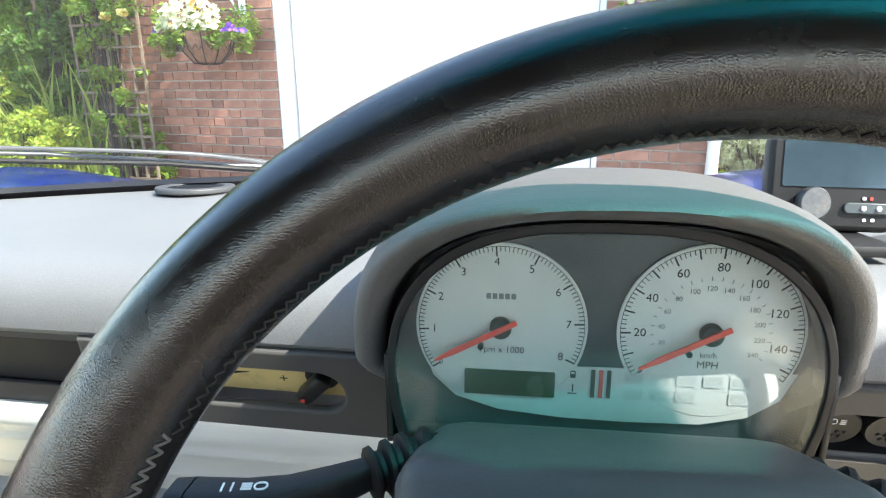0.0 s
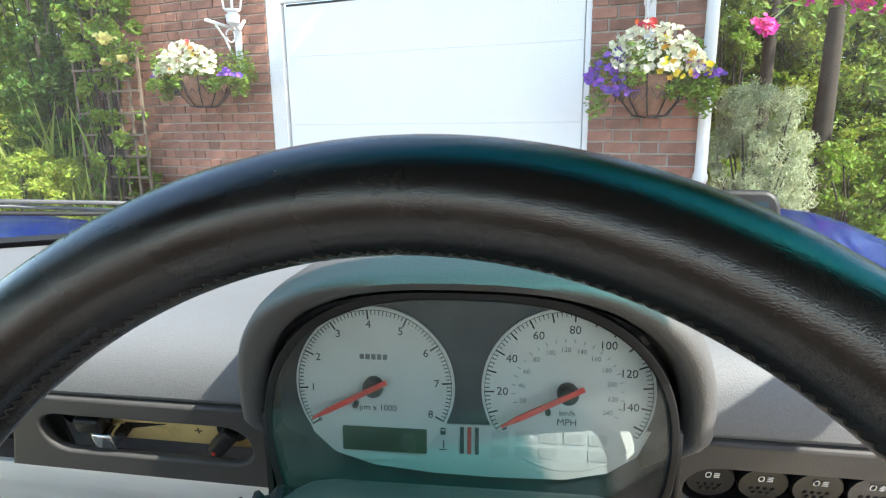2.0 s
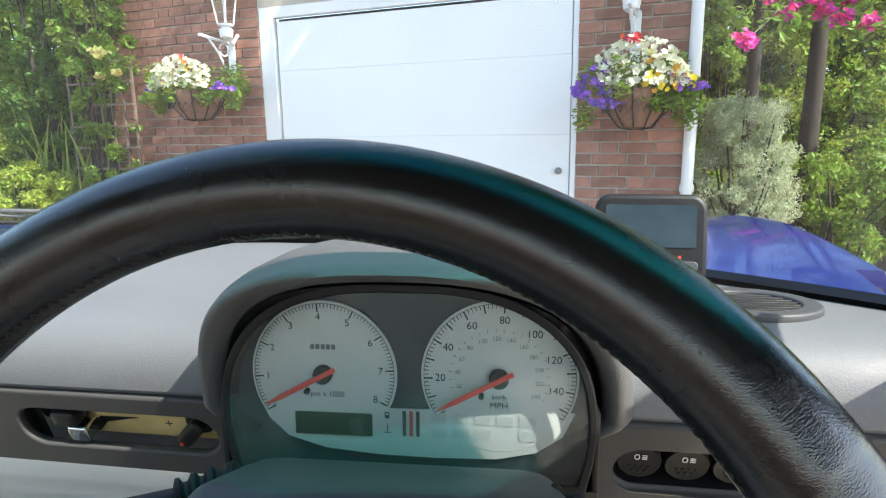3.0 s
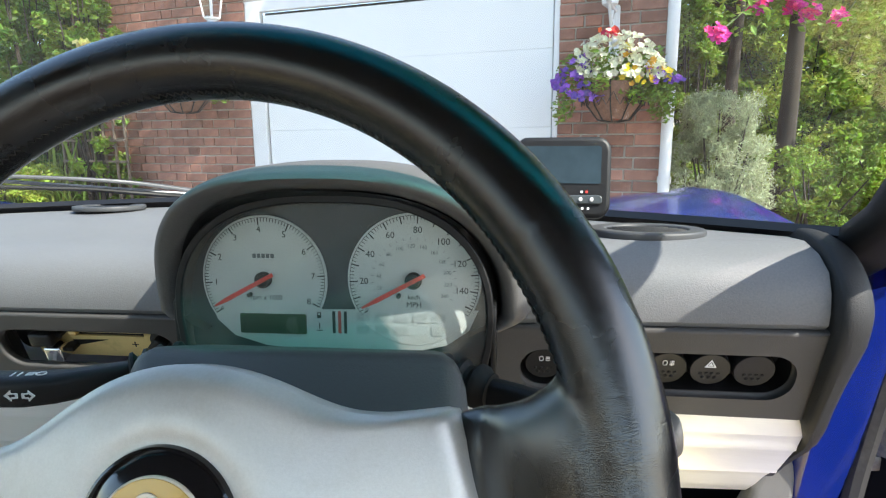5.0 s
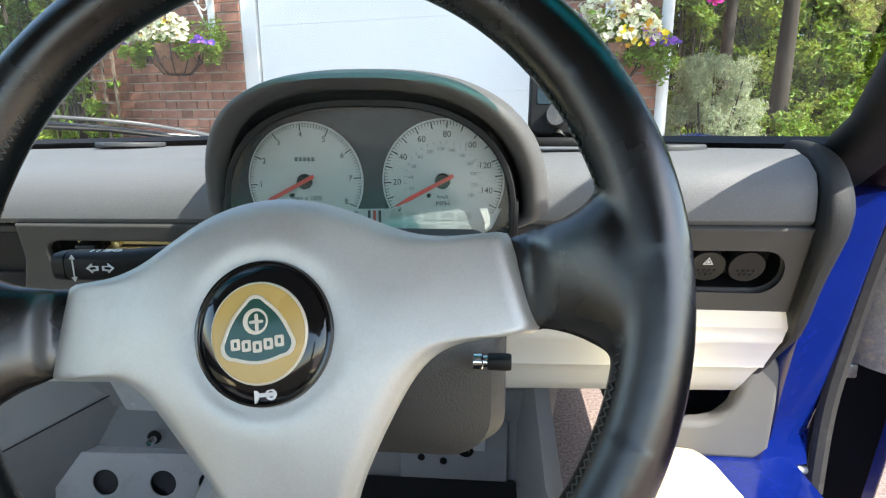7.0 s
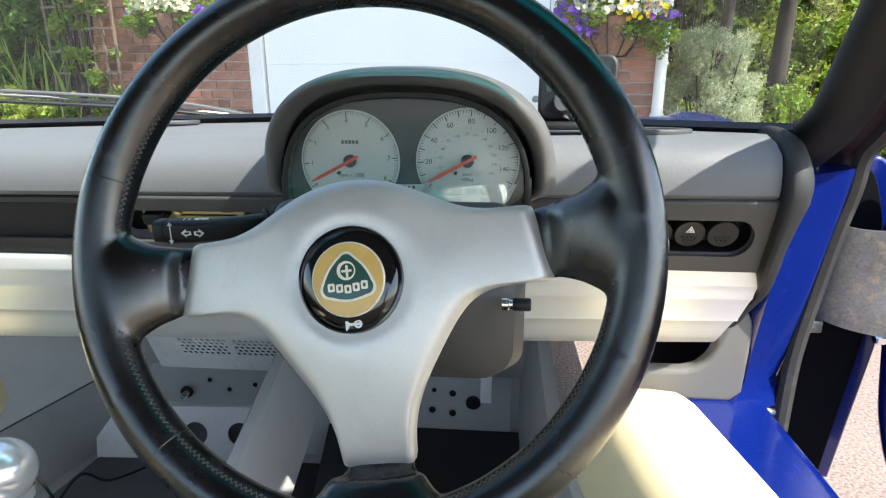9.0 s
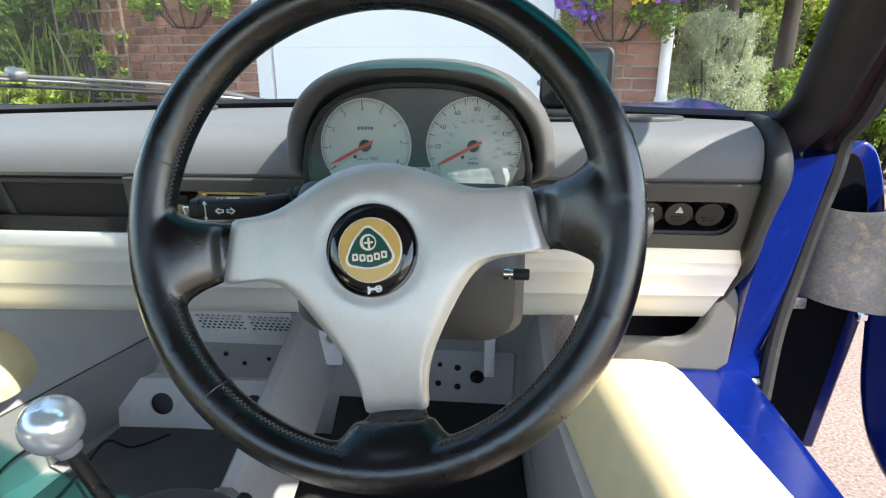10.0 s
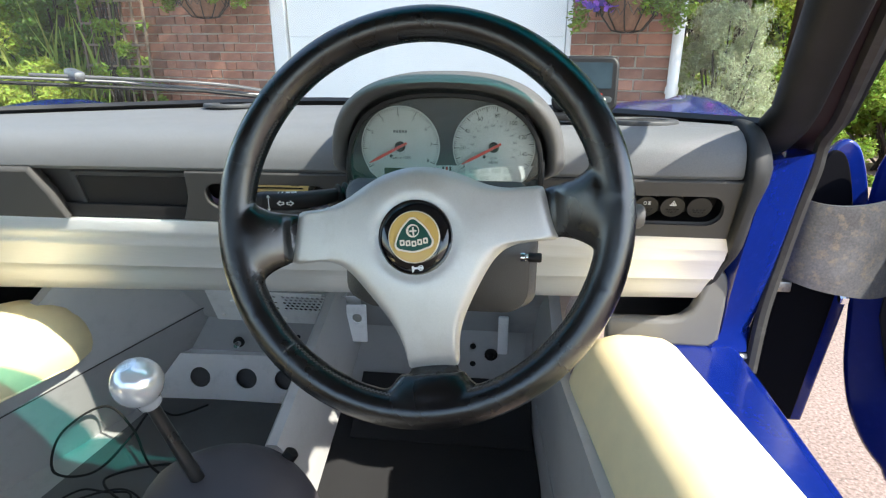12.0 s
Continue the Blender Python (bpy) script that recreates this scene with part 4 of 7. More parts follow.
def wrinkle_round(m, frame_, radius):
    """Fine creases that run across a leather-bound ring, in uneven patches."""
    n, l = m.node_tree.nodes, m.node_tree.links
    b = n["Principled BSDF"]
    tc, mp = n.new("ShaderNodeTexCoord"), n.new("ShaderNodeMapping")
    mp.vector_type = "TEXTURE"
    mp.inputs["Location"].default_value = frame_.translation
    mp.inputs["Rotation"].default_value = frame_.to_euler("XYZ")
    l.new(tc.outputs["Object"], mp.inputs[0])
    sep = n.new("ShaderNodeSeparateXYZ")
    l.new(mp.outputs[0], sep.inputs[0])

    def calc(kind, a, c):
        q = n.new("ShaderNodeMath")
        q.operation = kind
        for i, v in enumerate((a, c)):
            if isinstance(v, (int, float)):
                q.inputs[i].default_value = v
            else:
                l.new(v, q.inputs[i])
        return q.outputs[0]

    x, y, z = sep.outputs
    round_ = calc("MULTIPLY", calc("ARCTAN2", y, x), radius)
    reach = calc("MULTIPLY", calc("SQRT", calc("ADD", calc("MULTIPLY", x, x), calc("MULTIPLY", y, y)), 0.0), 0.14)
    comb = n.new("ShaderNodeCombineXYZ")
    l.new(round_, comb.inputs[0])
    l.new(reach, comb.inputs[1])
    l.new(calc("MULTIPLY", z, 0.14), comb.inputs[2])
    lines = n.new("ShaderNodeTexNoise")
    lines.inputs["Scale"].default_value, lines.inputs["Detail"].default_value, lines.inputs["Distortion"].default_value = 1000, 4, 0.4
    l.new(comb.outputs[0], lines.inputs["Vector"])
    patch = n.new("ShaderNodeTexNoise")
    patch.inputs["Scale"].default_value, patch.inputs["Detail"].default_value = 16, 5
    l.new(tc.outputs["Object"], patch.inputs["Vector"])
    where = n.new("ShaderNodeMapRange")
    where.inputs["From Min"].default_value, where.inputs["From Max"].default_value, where.inputs["To Min"].default_value = 0.30, 0.75, 0.35
    l.new(patch.outputs[0], where.inputs["Value"])
    bump = n.new("ShaderNodeBump")
    bump.inputs["Strength"].default_value, bump.inputs["Distance"].default_value = 0.13, 0.0005
    l.new(calc("MULTIPLY", lines.outputs[0], where.outputs[0]), bump.inputs["Height"])
    l.new(b.inputs["Normal"].links[0].from_socket, bump.inputs["Normal"])
    l.new(bump.outputs[0], b.inputs["Normal"])


wrinkle_round(M_HIDE, WHEEL, RW)


def rim_radius(d):
    """Thicker at the grips beside the upper spokes."""
    r = TW
    for g, w in ((22, 26), (158, 26)):
        r += 0.0008 * math.exp(-((d - g) / w) ** 2)
    return r


N = 168
rings = []
for i in range(N):
    d = 360 * i / N
    a = radians(d)
    r = rim_radius(d)
    rings.append([WHEEL @ Vector(((RW + r * math.cos(b)) * math.cos(a), (RW + r * math.cos(b)) * math.sin(a), r * 1.03 * math.sin(b))) for b in (2 * math.pi * k / 28 for k in range(28))])
hide = loft(rings + rings[:1], caps=False)


def spoke(angle, off, start, half, low, bm):
    """A leather end that widens into the rim, most on its lower side."""
    m = WHEEL @ pose(0, 0, 0, 0, 0, angle)
    rings = []
    for u, h, t, w, wide in ((start - 0.006, half - 0.002, 0.0070, -0.0285, 0), (start + 0.003, half - 0.0005, 0.0095, -0.0255, 0), (max(0.121, start + 0.006), half, 0.0115, -0.0185, 0.1), (0.130, half + 0.001, 0.0130, -0.012, 0.35), (0.138, half + 0.003, 0.0138, -0.007, 0.65), (0.145, half + 0.006, 0.0138, -0.003, 1.0), (0.151, half + 0.010, 0.0130, -0.001, 1.3), (0.158, half + 0.013, 0.0118, -0.001, 1.5)):
        c = off * (1 - max(0, (u - 0.11) / 0.07))
        ring = []
        for b in (2 * math.pi * k / 32 for k in range(32)):
            e = math.copysign(abs(math.cos(b)) ** 0.85, math.cos(b))
            flare = 0.014 * wide if low == 0 or e * low > 0 else 0.004 * wide - 0.0025 * min(1, wide * 3)
            ring.append(m @ Vector((u, c + (h + flare) * e, w + t * math.copysign(abs(math.sin(b)) ** 0.85, math.sin(b)))))
        rings.append(ring)
    loft(rings, bm=bm)


spoke(0, -0.0065, 0.111, 0.0225, -1, hide)
spoke(180, 0.0065, 0.115, 0.0225, 1, hide)
spoke(270, 0.0, 0.126, 0.0215, 0, hide)


def one_skin(bm, cell, rounds):
    """Melt overlapping closed shapes into one skin and ease the inner corners where the spokes meet the rim."""
    bmesh.ops.remove_doubles(bm, verts=bm.verts[:], dist=1e-6)
    bmesh.ops.recalc_face_normals(bm, faces=bm.faces[:])
    me = bpy.data.meshes.new("skin")
    bm.to_mesh(me)
    bm.free()
    ob = new("skin", me)
    mod = ob.modifiers.new("melt", "REMESH")
    mod.mode, mod.voxel_size = "VOXEL", cell
    out = bpy.data.meshes.new_from_object(ob.evaluated_get(bpy.context.evaluated_depsgraph_get()))
    bpy.data.objects.remove(ob)
    bm = bmesh.new()
    bm.from_mesh(out)
    bpy.data.meshes.remove(out)
    back = WHEEL.inverted()
    near = []
    for v in bm.verts:
        q = back @ v.co
        r, d = math.hypot(q.x, q.y), math.degrees(math.atan2(q.y, q.x)) % 360
        gap = min(abs((d - c + 180) % 360 - 180) for c in (0, 180, 270))
        if 0.118 < r < 0.172 and gap < 27:
            near.append(v)
    bmesh.ops.smooth_vert(bm, verts=bm.verts[:], factor=0.5, use_axis_x=True, use_axis_y=True, use_axis_z=True)
    for _ in range(rounds):
        bmesh.ops.smooth_vert(bm, verts=near, factor=0.5, use_axis_x=True, use_axis_y=True, use_axis_z=True)
    return bm


rim_ob = part("rim", one_skin(hide, 0.0015, 14), M_HIDE, wheel, "black leather rim with leather spoke ends", smooth=180)
for d in (158, 221, 310):
    a = radians(d)
    r = rim_radius(d)
    line = [WHEEL @ Vector(((RW + (r + 0.0001) * math.cos(b)) * math.cos(a), (RW + (r + 0.0001) * math.cos(b)) * math.sin(a), (r * 1.03 + 0.0001) * math.sin(b))) for b in (2 * math.pi * k / 40 for k in range(41))]
    part("seam", tube(line, 0.00035, 6, caps=False), M_HIDE, rim_ob)
for lo, hi, seat_b in ((10, 140, 2.90), (140, 170, 2.74), (192, 260, 2.60), (280, 350, 2.66)):
    bm = bmesh.new()
    reach, thick = (0.10, 0.0003) if lo == 10 else (0.16, 0.0004)
    n = int((hi - lo) / 1.3)
    for k in range(n):
        for da, b0, b1 in ((0.0, seat_b - 0.04, seat_b + reach), (0.5, seat_b + reach, seat_b - 0.04)):
            pts = []
            for q in range(4):
                t = q / 3
                a = radians(lo + (hi - lo) * (k + da + 0.5 * t) / n)
                b = b0 + (b1 - b0) * t
                r = rim_radius(math.degrees(a)) + 0.0001 * math.sin(math.pi * t)
                pts.append(WHEEL @ Vector(((RW + r * math.cos(b)) * math.cos(a), (RW + r * math.cos(b)) * math.sin(a), r * 1.03 * math.sin(b))))
            tube(pts, thick, 5, bm)
    part("stitching", bm, M_THREAD if lo != 10 else M_DARKTHREAD, rim_ob, "cross stitching inside the rim", smooth=0)


HUB = Vector((-0.0028, -0.0174))


def smin(a, b, k):
    h = max(k - abs(a - b), 0) / k
    return min(a, b) - h * h * k * 0.25


def box_field(p, cx, cy, hx, hy, r):
    qx, qy = abs(p.x - cx) - hx + r, abs(p.y - cy) - hy + r
    return math.hypot(max(qx, 0), max(qy, 0)) + min(max(qx, qy), 0) - r


def pad_field(p):
    d = (p - HUB).length - 0.0585
    lean_r = Vector((p.x + (p.y + 0.0065) * 0.20, p.y))
    lean_l = Vector((p.x - (p.y + 0.0065) * 0.26, p.y))
    arms = min(box_field(lean_r, 0.0550, -0.0065, 0.0550, 0.0228, 0.003), box_field(lean_l, -0.0580, -0.0065, 0.0580, 0.0228, 0.003))
    d = smin(d, arms, 0.036)
    return smin(d, box_field(p, 0.0, -0.0645, 0.0218, 0.0630, 0.003), 0.052)


def pad_reach(a):
    d = Vector((math.cos(a), math.sin(a)))
    lo, hi = 0.03, 0.17
    r = 0.03
    while r < 0.17 and pad_field(HUB + d * r) < 0:
        r += 0.0008
    lo, hi = r - 0.0008, r
    for _ in range(12):
        mid = (lo + hi) / 2
        lo, hi = (mid, hi) if pad_field(HUB + d * mid) < 0 else (lo, mid)
    return lo


def pad_height(p, r, s):
    z = 0.001 - 0.0165 * min(1.3, (r / 0.112)) ** 1.6
    z -= 0.0022 * math.exp(-((r - 0.031) / 0.006) ** 2)
    return z


A = [2 * math.pi * k / 300 for k in range(300)]
reach = [pad_reach(a) for a in A]
rings = []
inner_r = 0.0316
for s in (0, 0.04, 0.08, 0.13, 0.2, 0.3, 0.42, 0.55, 0.68, 0.79, 0.87, 0.92, 0.955, 0.98, 0.995, 1.0, 1.0, 0.99):
    ring = []
    last = len(rings)
    for a, R in zip(A, reach):
        r = inner_r + (R - inner_r) * s
        p = HUB + Vector((math.cos(a), math.sin(a))) * r
        edge = (R - inner_r) * (1 - s)
        round_off = 0.005 * max(0, 1 - edge / 0.008) ** 2
        z = pad_height(p, r, s) - round_off
        if last >= 16:
            z -= 0.010
        ring.append(WHEEL @ Vector((p.x, p.y, z)))
    rings.append(ring)
part("centre_pad", loft(rings, caps=False), M_PAD, wheel, "satin silver-grey three-arm centre pad", smooth=60)
hub_m = WHEEL @ Matrix.Translation((HUB.x, HUB.y, 0))
horn = part("horn_button", lathe([(0.0319, -0.012), (0.0317, -0.0035), (0.0309, -0.0012), (0.0299, -0.0010), (0.0289, -0.0022), (0.0279, -0.0014), (0.022, 0.0006), (0.008, 0.0013)], hub_m, 64), M_GLOSSBLACK, wheel, "glossy black horn button")
badge = part("badge_ring", lathe([(0.0218, 0.0002), (0.0217, 0.0014), (0.0211, 0.0020), (0.0203, 0.0014), (0.006, 0.0016)], hub_m, 64), M_IVORY, horn, "cream badge rim")
part("badge_field", plate([circle(0.0206, 64)], 0.0008, 0.0002, hub_m @ Matrix.Translation((0, 0, 0.0018))), M_GOLD, horn, "yellow badge field")


def shield(k):
    """A triangle with bowed sides and round corners."""
    pts = []
    cs = [(0.0, 0.0108), (-0.0112, -0.0052), (0.0112, -0.0052)]
    mids = []
    for i in range(3):
        a, b = Vector(cs[i]), Vector(cs[(i + 1) % 3])
        cr = 0.0052
        d = (b - a).normalized()
        nrm = Vector((d.y, -d.x))
        for q in range(12):
            t = q / 12
            bow = 0.0014 * math.sin(math.pi * t) * (1.6 if i == 1 else 1.0)
            p = a.lerp(b, t) + nrm * (cr + bow)
            pts.append(p)
        a2 = b
        c2 = Vector(cs[(i + 2) % 3])
        d2 = (c2 - b).normalized()
        n2 = Vector((d2.y, -d2.x))
        a0, a1 = math.atan2(nrm.y, nrm.x), math.atan2(n2.y, n2.x)
        if a1 < a0:
            a1 += 2 * math.pi
        for q in range(7):
            t = a0 + (a1 - a0) * q / 7
            pts.append(b + Vector((math.cos(t), math.sin(t))) * cr)
    return [(p.x * k, p.y * k) for p in pts]


part("shield_rim", plate([shield(1.0), shield(0.93)], 0.0010, 0.0003, hub_m @ Matrix.Translation((0, 0, 0.0026))), M_IVORY, horn)
part("shield_field", plate([shield(0.94)], 0.0006, 0, hub_m @ Matrix.Translation((0, 0, 0.0025))), M_BADGEGREEN, horn, "green badge shield")
bars = [plate([rrect(0.0038, 0.0046, 0.0006, 2, -0.0098 + 0.0049 * k, -0.0056 + 0.0008 * abs(k - 2)), rrect(0.0018, 0.0024, 0.0004, 2, -0.0098 + 0.0049 * k, -0.0056 + 0.0008 * abs(k - 2))], 0.0008, 0.0001, hub_m @ Matrix.Translation((0, 0, 0.0030))) for k in range(5)]
bars += [plate([circle(0.0054, 28, -0.0003, 0.0050), circle(0.0043, 28, 0.0003, 0.0050)], 0.0008, 0.0001, hub_m @ Matrix.Translation((0, 0, 0.0030))), plate([rrect(0.0012, 0.0070, 0.0003, 1, 0.0002, 0.0045)], 0.0008, 0.0001, hub_m @ Matrix.Translation((0, 0, 0.0030))), plate([rrect(0.0060, 0.0011, 0.0003, 1, 0.0, 0.0048)], 0.0008, 0.0001, hub_m @ Matrix.Translation((0, 0, 0.0030)))]
for shape in bars:
    part("emblem_bar", shape, M_IVORY, horn)
hm = hub_m @ Matrix.Translation((0.001, -0.0258, -0.0004)) @ pose(0, 0, 0, 0, 0, 0)
part("horn_mark", joined([plate([[(-0.0052, -0.0034), (-0.0040, -0.0028), (-0.003, -0.0008), (0.004, -0.0008), (0.004, 0.0008), (-0.003, 0.0008), (-0.0040, 0.0028), (-0.0052, 0.0034)]], 0.0006, 0, hm), plate([circle(0.0024, 20, 0.0022, 0.0), circle(0.0014, 20, 0.0022, 0.0)], 0.0006, 0, hm)]), M_WHITE_INK, horn)

# ---------------------------------------------------------------- tub: floor, bulkheads, sides
def slab(points, thick, material, name, parent, label="", bevel=0.0):
    """A flat panel through points in order, with thickness on its far side."""
    p = [Vector(q) for q in points]
    n = (p[1] - p[0]).cross(p[2] - p[0]).normalized()
    bm = bmesh.new()
    a = [bm.verts.new(q) for q in p]
    b = [bm.verts.new(q - n * thick) for q in p]
    bm.faces.new(a)
    bm.faces.new(b[::-1])
    for i in range(len(p)):
        j = (i + 1) % len(p)
        bm.faces.new((a[j], a[i], b[i], b[j]))
    if bevel:
        bmesh.ops.bevel(bm, geom=bm.edges[:], offset=bevel, segments=2, affect="EDGES")
    return part(name, bm, material, parent, label, smooth=30)


tub = thing("cabin_tub", (MID, 0.4, 0.16), "bare grey aluminium cabin tub with footwells", "car tub")
slab([(-1.05, -0.9, 0.185), (0.14, -0.9, 0.185), (0.14, 1.12, 0.185), (-1.05, 1.12, 0.185)], 0.02, M_ALUGREY, "floor_pan", tub)
slab([(-0.417, -0.3, 0.192), (0.115, -0.3, 0.192), (0.115, 1.06, 0.192), (-0.417, 1.06, 0.192)], 0.005, M_MAT, "driver_mat", tub, "black ribbed driver floor mat")
slab([(-0.98, -0.3, 0.192), (-0.42, -0.3, 0.192), (-0.42, 1.05, 0.192), (-0.80, 1.05, 0.192)], 0.005, M_CARPET, "passenger_carpet", tub, "grey passenger floor carpet")
slab([(-0.30, 0.94, 0.196), (0.10, 0.94, 0.196), (0.10, 1.085, 0.275), (-0.30, 1.085, 0.275)], 0.006, M_MAT, "mat_upturn", tub, "black mat turned up at the bulkhead")
# front bulkheads
slab([(-1.05, 1.10, 0.18), (0.16, 1.10, 0.18), (0.16, 1.10, 0.40), (-1.05, 1.10, 0.40)], 0.02, M_ALUGREY, "lower_bulkhead", tub)
slab([(-1.05, 1.085, 0.40), (0.16, 1.085, 0.40), (0.16, 1.02, 0.50), (-1.05, 1.02, 0.50)], 0.02, M_ALUGREY, "heater_box_face", tub)
slab([(-1.05, 1.03, 0.49), (0.16, 1.03, 0.49), (0.16, 0.80, 0.67), (-1.05, 0.80, 0.67)], 0.02, M_ALUGREY, "upper_bulkhead", tub)
# driver side wall
slab([(0.096, 1.11, 0.18), (0.152, 0.30, 0.18), (0.170, 0.30, 0.52), (0.115, 0.70, 0.54), (0.100, 1.11, 0.66)], 0.02, M_ALUGREY, "driver_side_wall", tub)
slab([(0.102, 0.95, 0.30), (0.150, 0.35, 0.30), (0.1502, 0.35, 0.302), (0.1022, 0.95, 0.302)], 0.003, M_ALUGREY, "side_seam", tub)
# passenger side wall, in two folds along a slanting seam
folds = [((-0.815, 1.10, 0.18), (-0.655, 1.10, 0.438), (-0.615, 1.06, 0.68)), ((-0.885, 0.86, 0.18), (-0.7955, 0.87, 0.394), (-0.765, 0.90, 0.600)), ((-0.930, 0.74, 0.18), (-0.866, 0.754, 0.372), (-0.8425, 0.842, 0.577)), ((-0.975, 0.62, 0.18), (-0.936, 0.639, 0.350), (-0.900, 0.72, 0.470)), ((-1.03, 0.25, 0.18), (-1.035, 0.287, 0.330), (-1.033, 0.287, 0.394))]
back = Vector((-0.02, 0, 0))
lower, upper = [], []
for foot, fold, top in folds:
    foot, fold, top = Vector(foot), Vector(fold), Vector(top)
    lower.append([foot, fold - Vector((0, 0, 0.002)), fold + back, foot + back])
    upper.append([fold + Vector((0, 0, 0.002)), top, top + back, fold + back])
part("passenger_lower_wall", loft(lower), M_ALUGREY, tub)
part("passenger_upper_wall", loft(upper), M_ALUGREY, tub)
part("wall_seam", tube([(-0.655, 1.09, 0.438), (-0.7955, 0.87, 0.394), (-0.936, 0.639, 0.350), (-1.035, 0.287, 0.330)], 0.0014, 6), M_SHROUD, tub, "dark seam between the wall panels")

# added black panel, keeps the gap dark and hides the wing side
slab([(-1.052, 0.55, 0.34), (-1.052, 1.12, 0.34), (-1.052, 1.12, 0.82), (-1.052, 0.55, 0.82)], 0.008, M_BLACKPLASTIC, "side_lining", tub, "black panel added to close the gap beside the passenger footwell")
footrest = thing("footrest", (-0.65, 1.05, 0.19), "silver aluminium footrest plate with large round holes", "footrest")
fm = face_to_driver(-0.645, 1.062, 0.238, 12, 3)
part("plate", plate([rrect(0.345, 0.134, 0.004, 3, 0.012, 0), circle(0.0265, 28, -0.060, 0.008), circle(0.0265, 28, 0.056, 0.008), circle(0.0265, 28, 0.152, 0.008)], 0.004, 0.0008, fm), M_ALUPLATE, footrest)
# dark sheet put behind the holes in place of their shade
part("dark_backing", plate([rrect(0.335, 0.110, 0.004, 3, 0.012, 0)], 0.003, 0, fm @ Matrix.Translation((0, 0, -0.022))), M_CARPET, footrest, "dark sheet standing for the shade behind the holes")
part("top_fold", plate([rrect(0.345, 0.035, 0.003, 2, 0.012, 0)], 0.004, 0.0008, fm @ Matrix.Translation((0, 0.066, -0.017)) @ pose(0, 0, 0, -80)), M_ALUPLATE, footrest)

grille = thing("heater_grille", (-0.44, 1.06, 0.44), "pale metal heater panel with rows of round holes", "grille")
GM = face_to_driver(-0.465, 1.030, 0.457, -24)
holes = []
for cx in (-0.055, 0.055):
    for r in range(5):
        for k in range(9 if r % 2 == 0 else 8):
            holes.append(circle(0.0047, 10, cx - 0.0448 + 0.0112 * k + (0.0056 if r % 2 else 0), 0.040 - 0.0094 * r))
part("panel", plate([rrect(0.35, 0.100, 0.004, 2, 0.010, 0.004)] + holes, 0.003, 0.0004, GM), M_ALUPLATE, grille)
# black sheet stands for the shade inside the grille holes
part("backing", plate([rrect(0.33, 0.088, 0.004, 2, 0.010, 0.004)], 0.003, 0, GM @ Matrix.Translation((0, 0, -0.016))), M_RUBBER, grille)
for x, z in ((-0.145, -0.030), (-0.11, 0.020), (0.0, -0.030), (0.15, -0.030)):
    part("rivet", lathe([(0.005, 0.0), (0.005, 0.002), (0.003, 0.0035)], GM @ Matrix.Translation((x, z, 0.0016)), 12), M_ALU, grille)

bolts = thing("bulkhead_plate", (0.0, 1.08, 0.30), "grey bulkhead plate with bolts, grommet and small holes", "metal plate")
BM = face_to_driver(-0.02, 1.088, 0.335)
part("plate", plate([rrect(0.20, 0.15, 0.003, 2)], 0.004, 0.0008, BM), M_ALUGREY, bolts)
for x, z, r in ((-0.018, 0.024, 0.007), (-0.018, -0.022, 0.007), (-0.060, -0.016, 0.007), (-0.056, 0.03, 0.005)):
    part("hole_plug", lathe([(r, 0.0), (r, 0.0015), (r * 0.7, 0.002)], BM @ Matrix.Translation((x, z, 0.002)), 16), M_RUBBER, bolts)
part("grommet", lathe([(0.015, 0.0), (0.015, 0.004), (0.012, 0.006), (0.008, 0.006), (0.006, 0.012)], BM @ Matrix.Translation((0.024, 0.005, 0.002)), 24), M_RUBBER, bolts)
bracket = thing("pedal_bracket", (-0.279, 0.975, 0.417), "small silver bracket with a round hole", "bracket")
part("plate", plate([rrect(0.041, 0.086, 0.003, 2), circle(0.0112, 20, 0.001, 0.012)], 0.004, 0.0008, face_to_driver(-0.2790, 0.975, 0.4600)), M_ALUPLATE, bracket)
part("pedal_arm", block((0.022, 0.012, 0.09), Matrix.Translation((0.03, 1.03, 0.42)), 0.003), M_ALUPLATE, bolts, "pale pedal arm")
for x, z, r in ((-0.559, 0.359, 0.005), (-0.518, 0.338, 0.005), (-0.46, 0.352, 0.005)):
    part("hole_plug", lathe([(r, 0.0), (r, 0.0015), (r * 0.7, 0.002)], face_to_driver(x, 1.098, z), 14), M_RUBBER, tub)
part("bolt", lathe([(0.007, 0.0), (0.007, 0.022), (0.005, 0.026)], face_to_driver(-0.600, 1.080, 0.340), 14), M_CHROME, tub, "bright bolt end")
for x, z in ((-0.245, 0.452), (-0.602, 0.34)):
    part("bung", lathe([(0.013, 0.0), (0.013, 0.006), (0.008, 0.009)], face_to_driver(x, 1.08, z), 20), M_RUBBER, tub)

strut = thing("centre_strut", (-0.32, 0.6, 0.42), "grey box-section strut between the footwells", "strut")
SA, SB = Vector((-0.322, 0.60, 0.428)), Vector((-0.325, 0.98, 0.535))
d = (SB - SA).normalized()
up = Vector((0, -d.z, d.y)).normalized()
rings = []
for p, w in ((SA, 0.030), (SB, 0.030)):
    rings.append([p + Vector((x, 0, 0)) + up * h for x, h in ((-0.012, 0.0), (-0.006, 0.008), (0.010, 0.008), (0.016, 0.0), (0.042, -0.15), (-0.012, -0.17))])
part("box_section", loft(rings), M_ALUGREY, strut)
for p in (SA, SB):
    part("end_flange", block((0.05, 0.03, 0.006), Matrix.Translation(p + Vector((0, 0, -0.012))), 0.001), M_ALUGREY, strut)

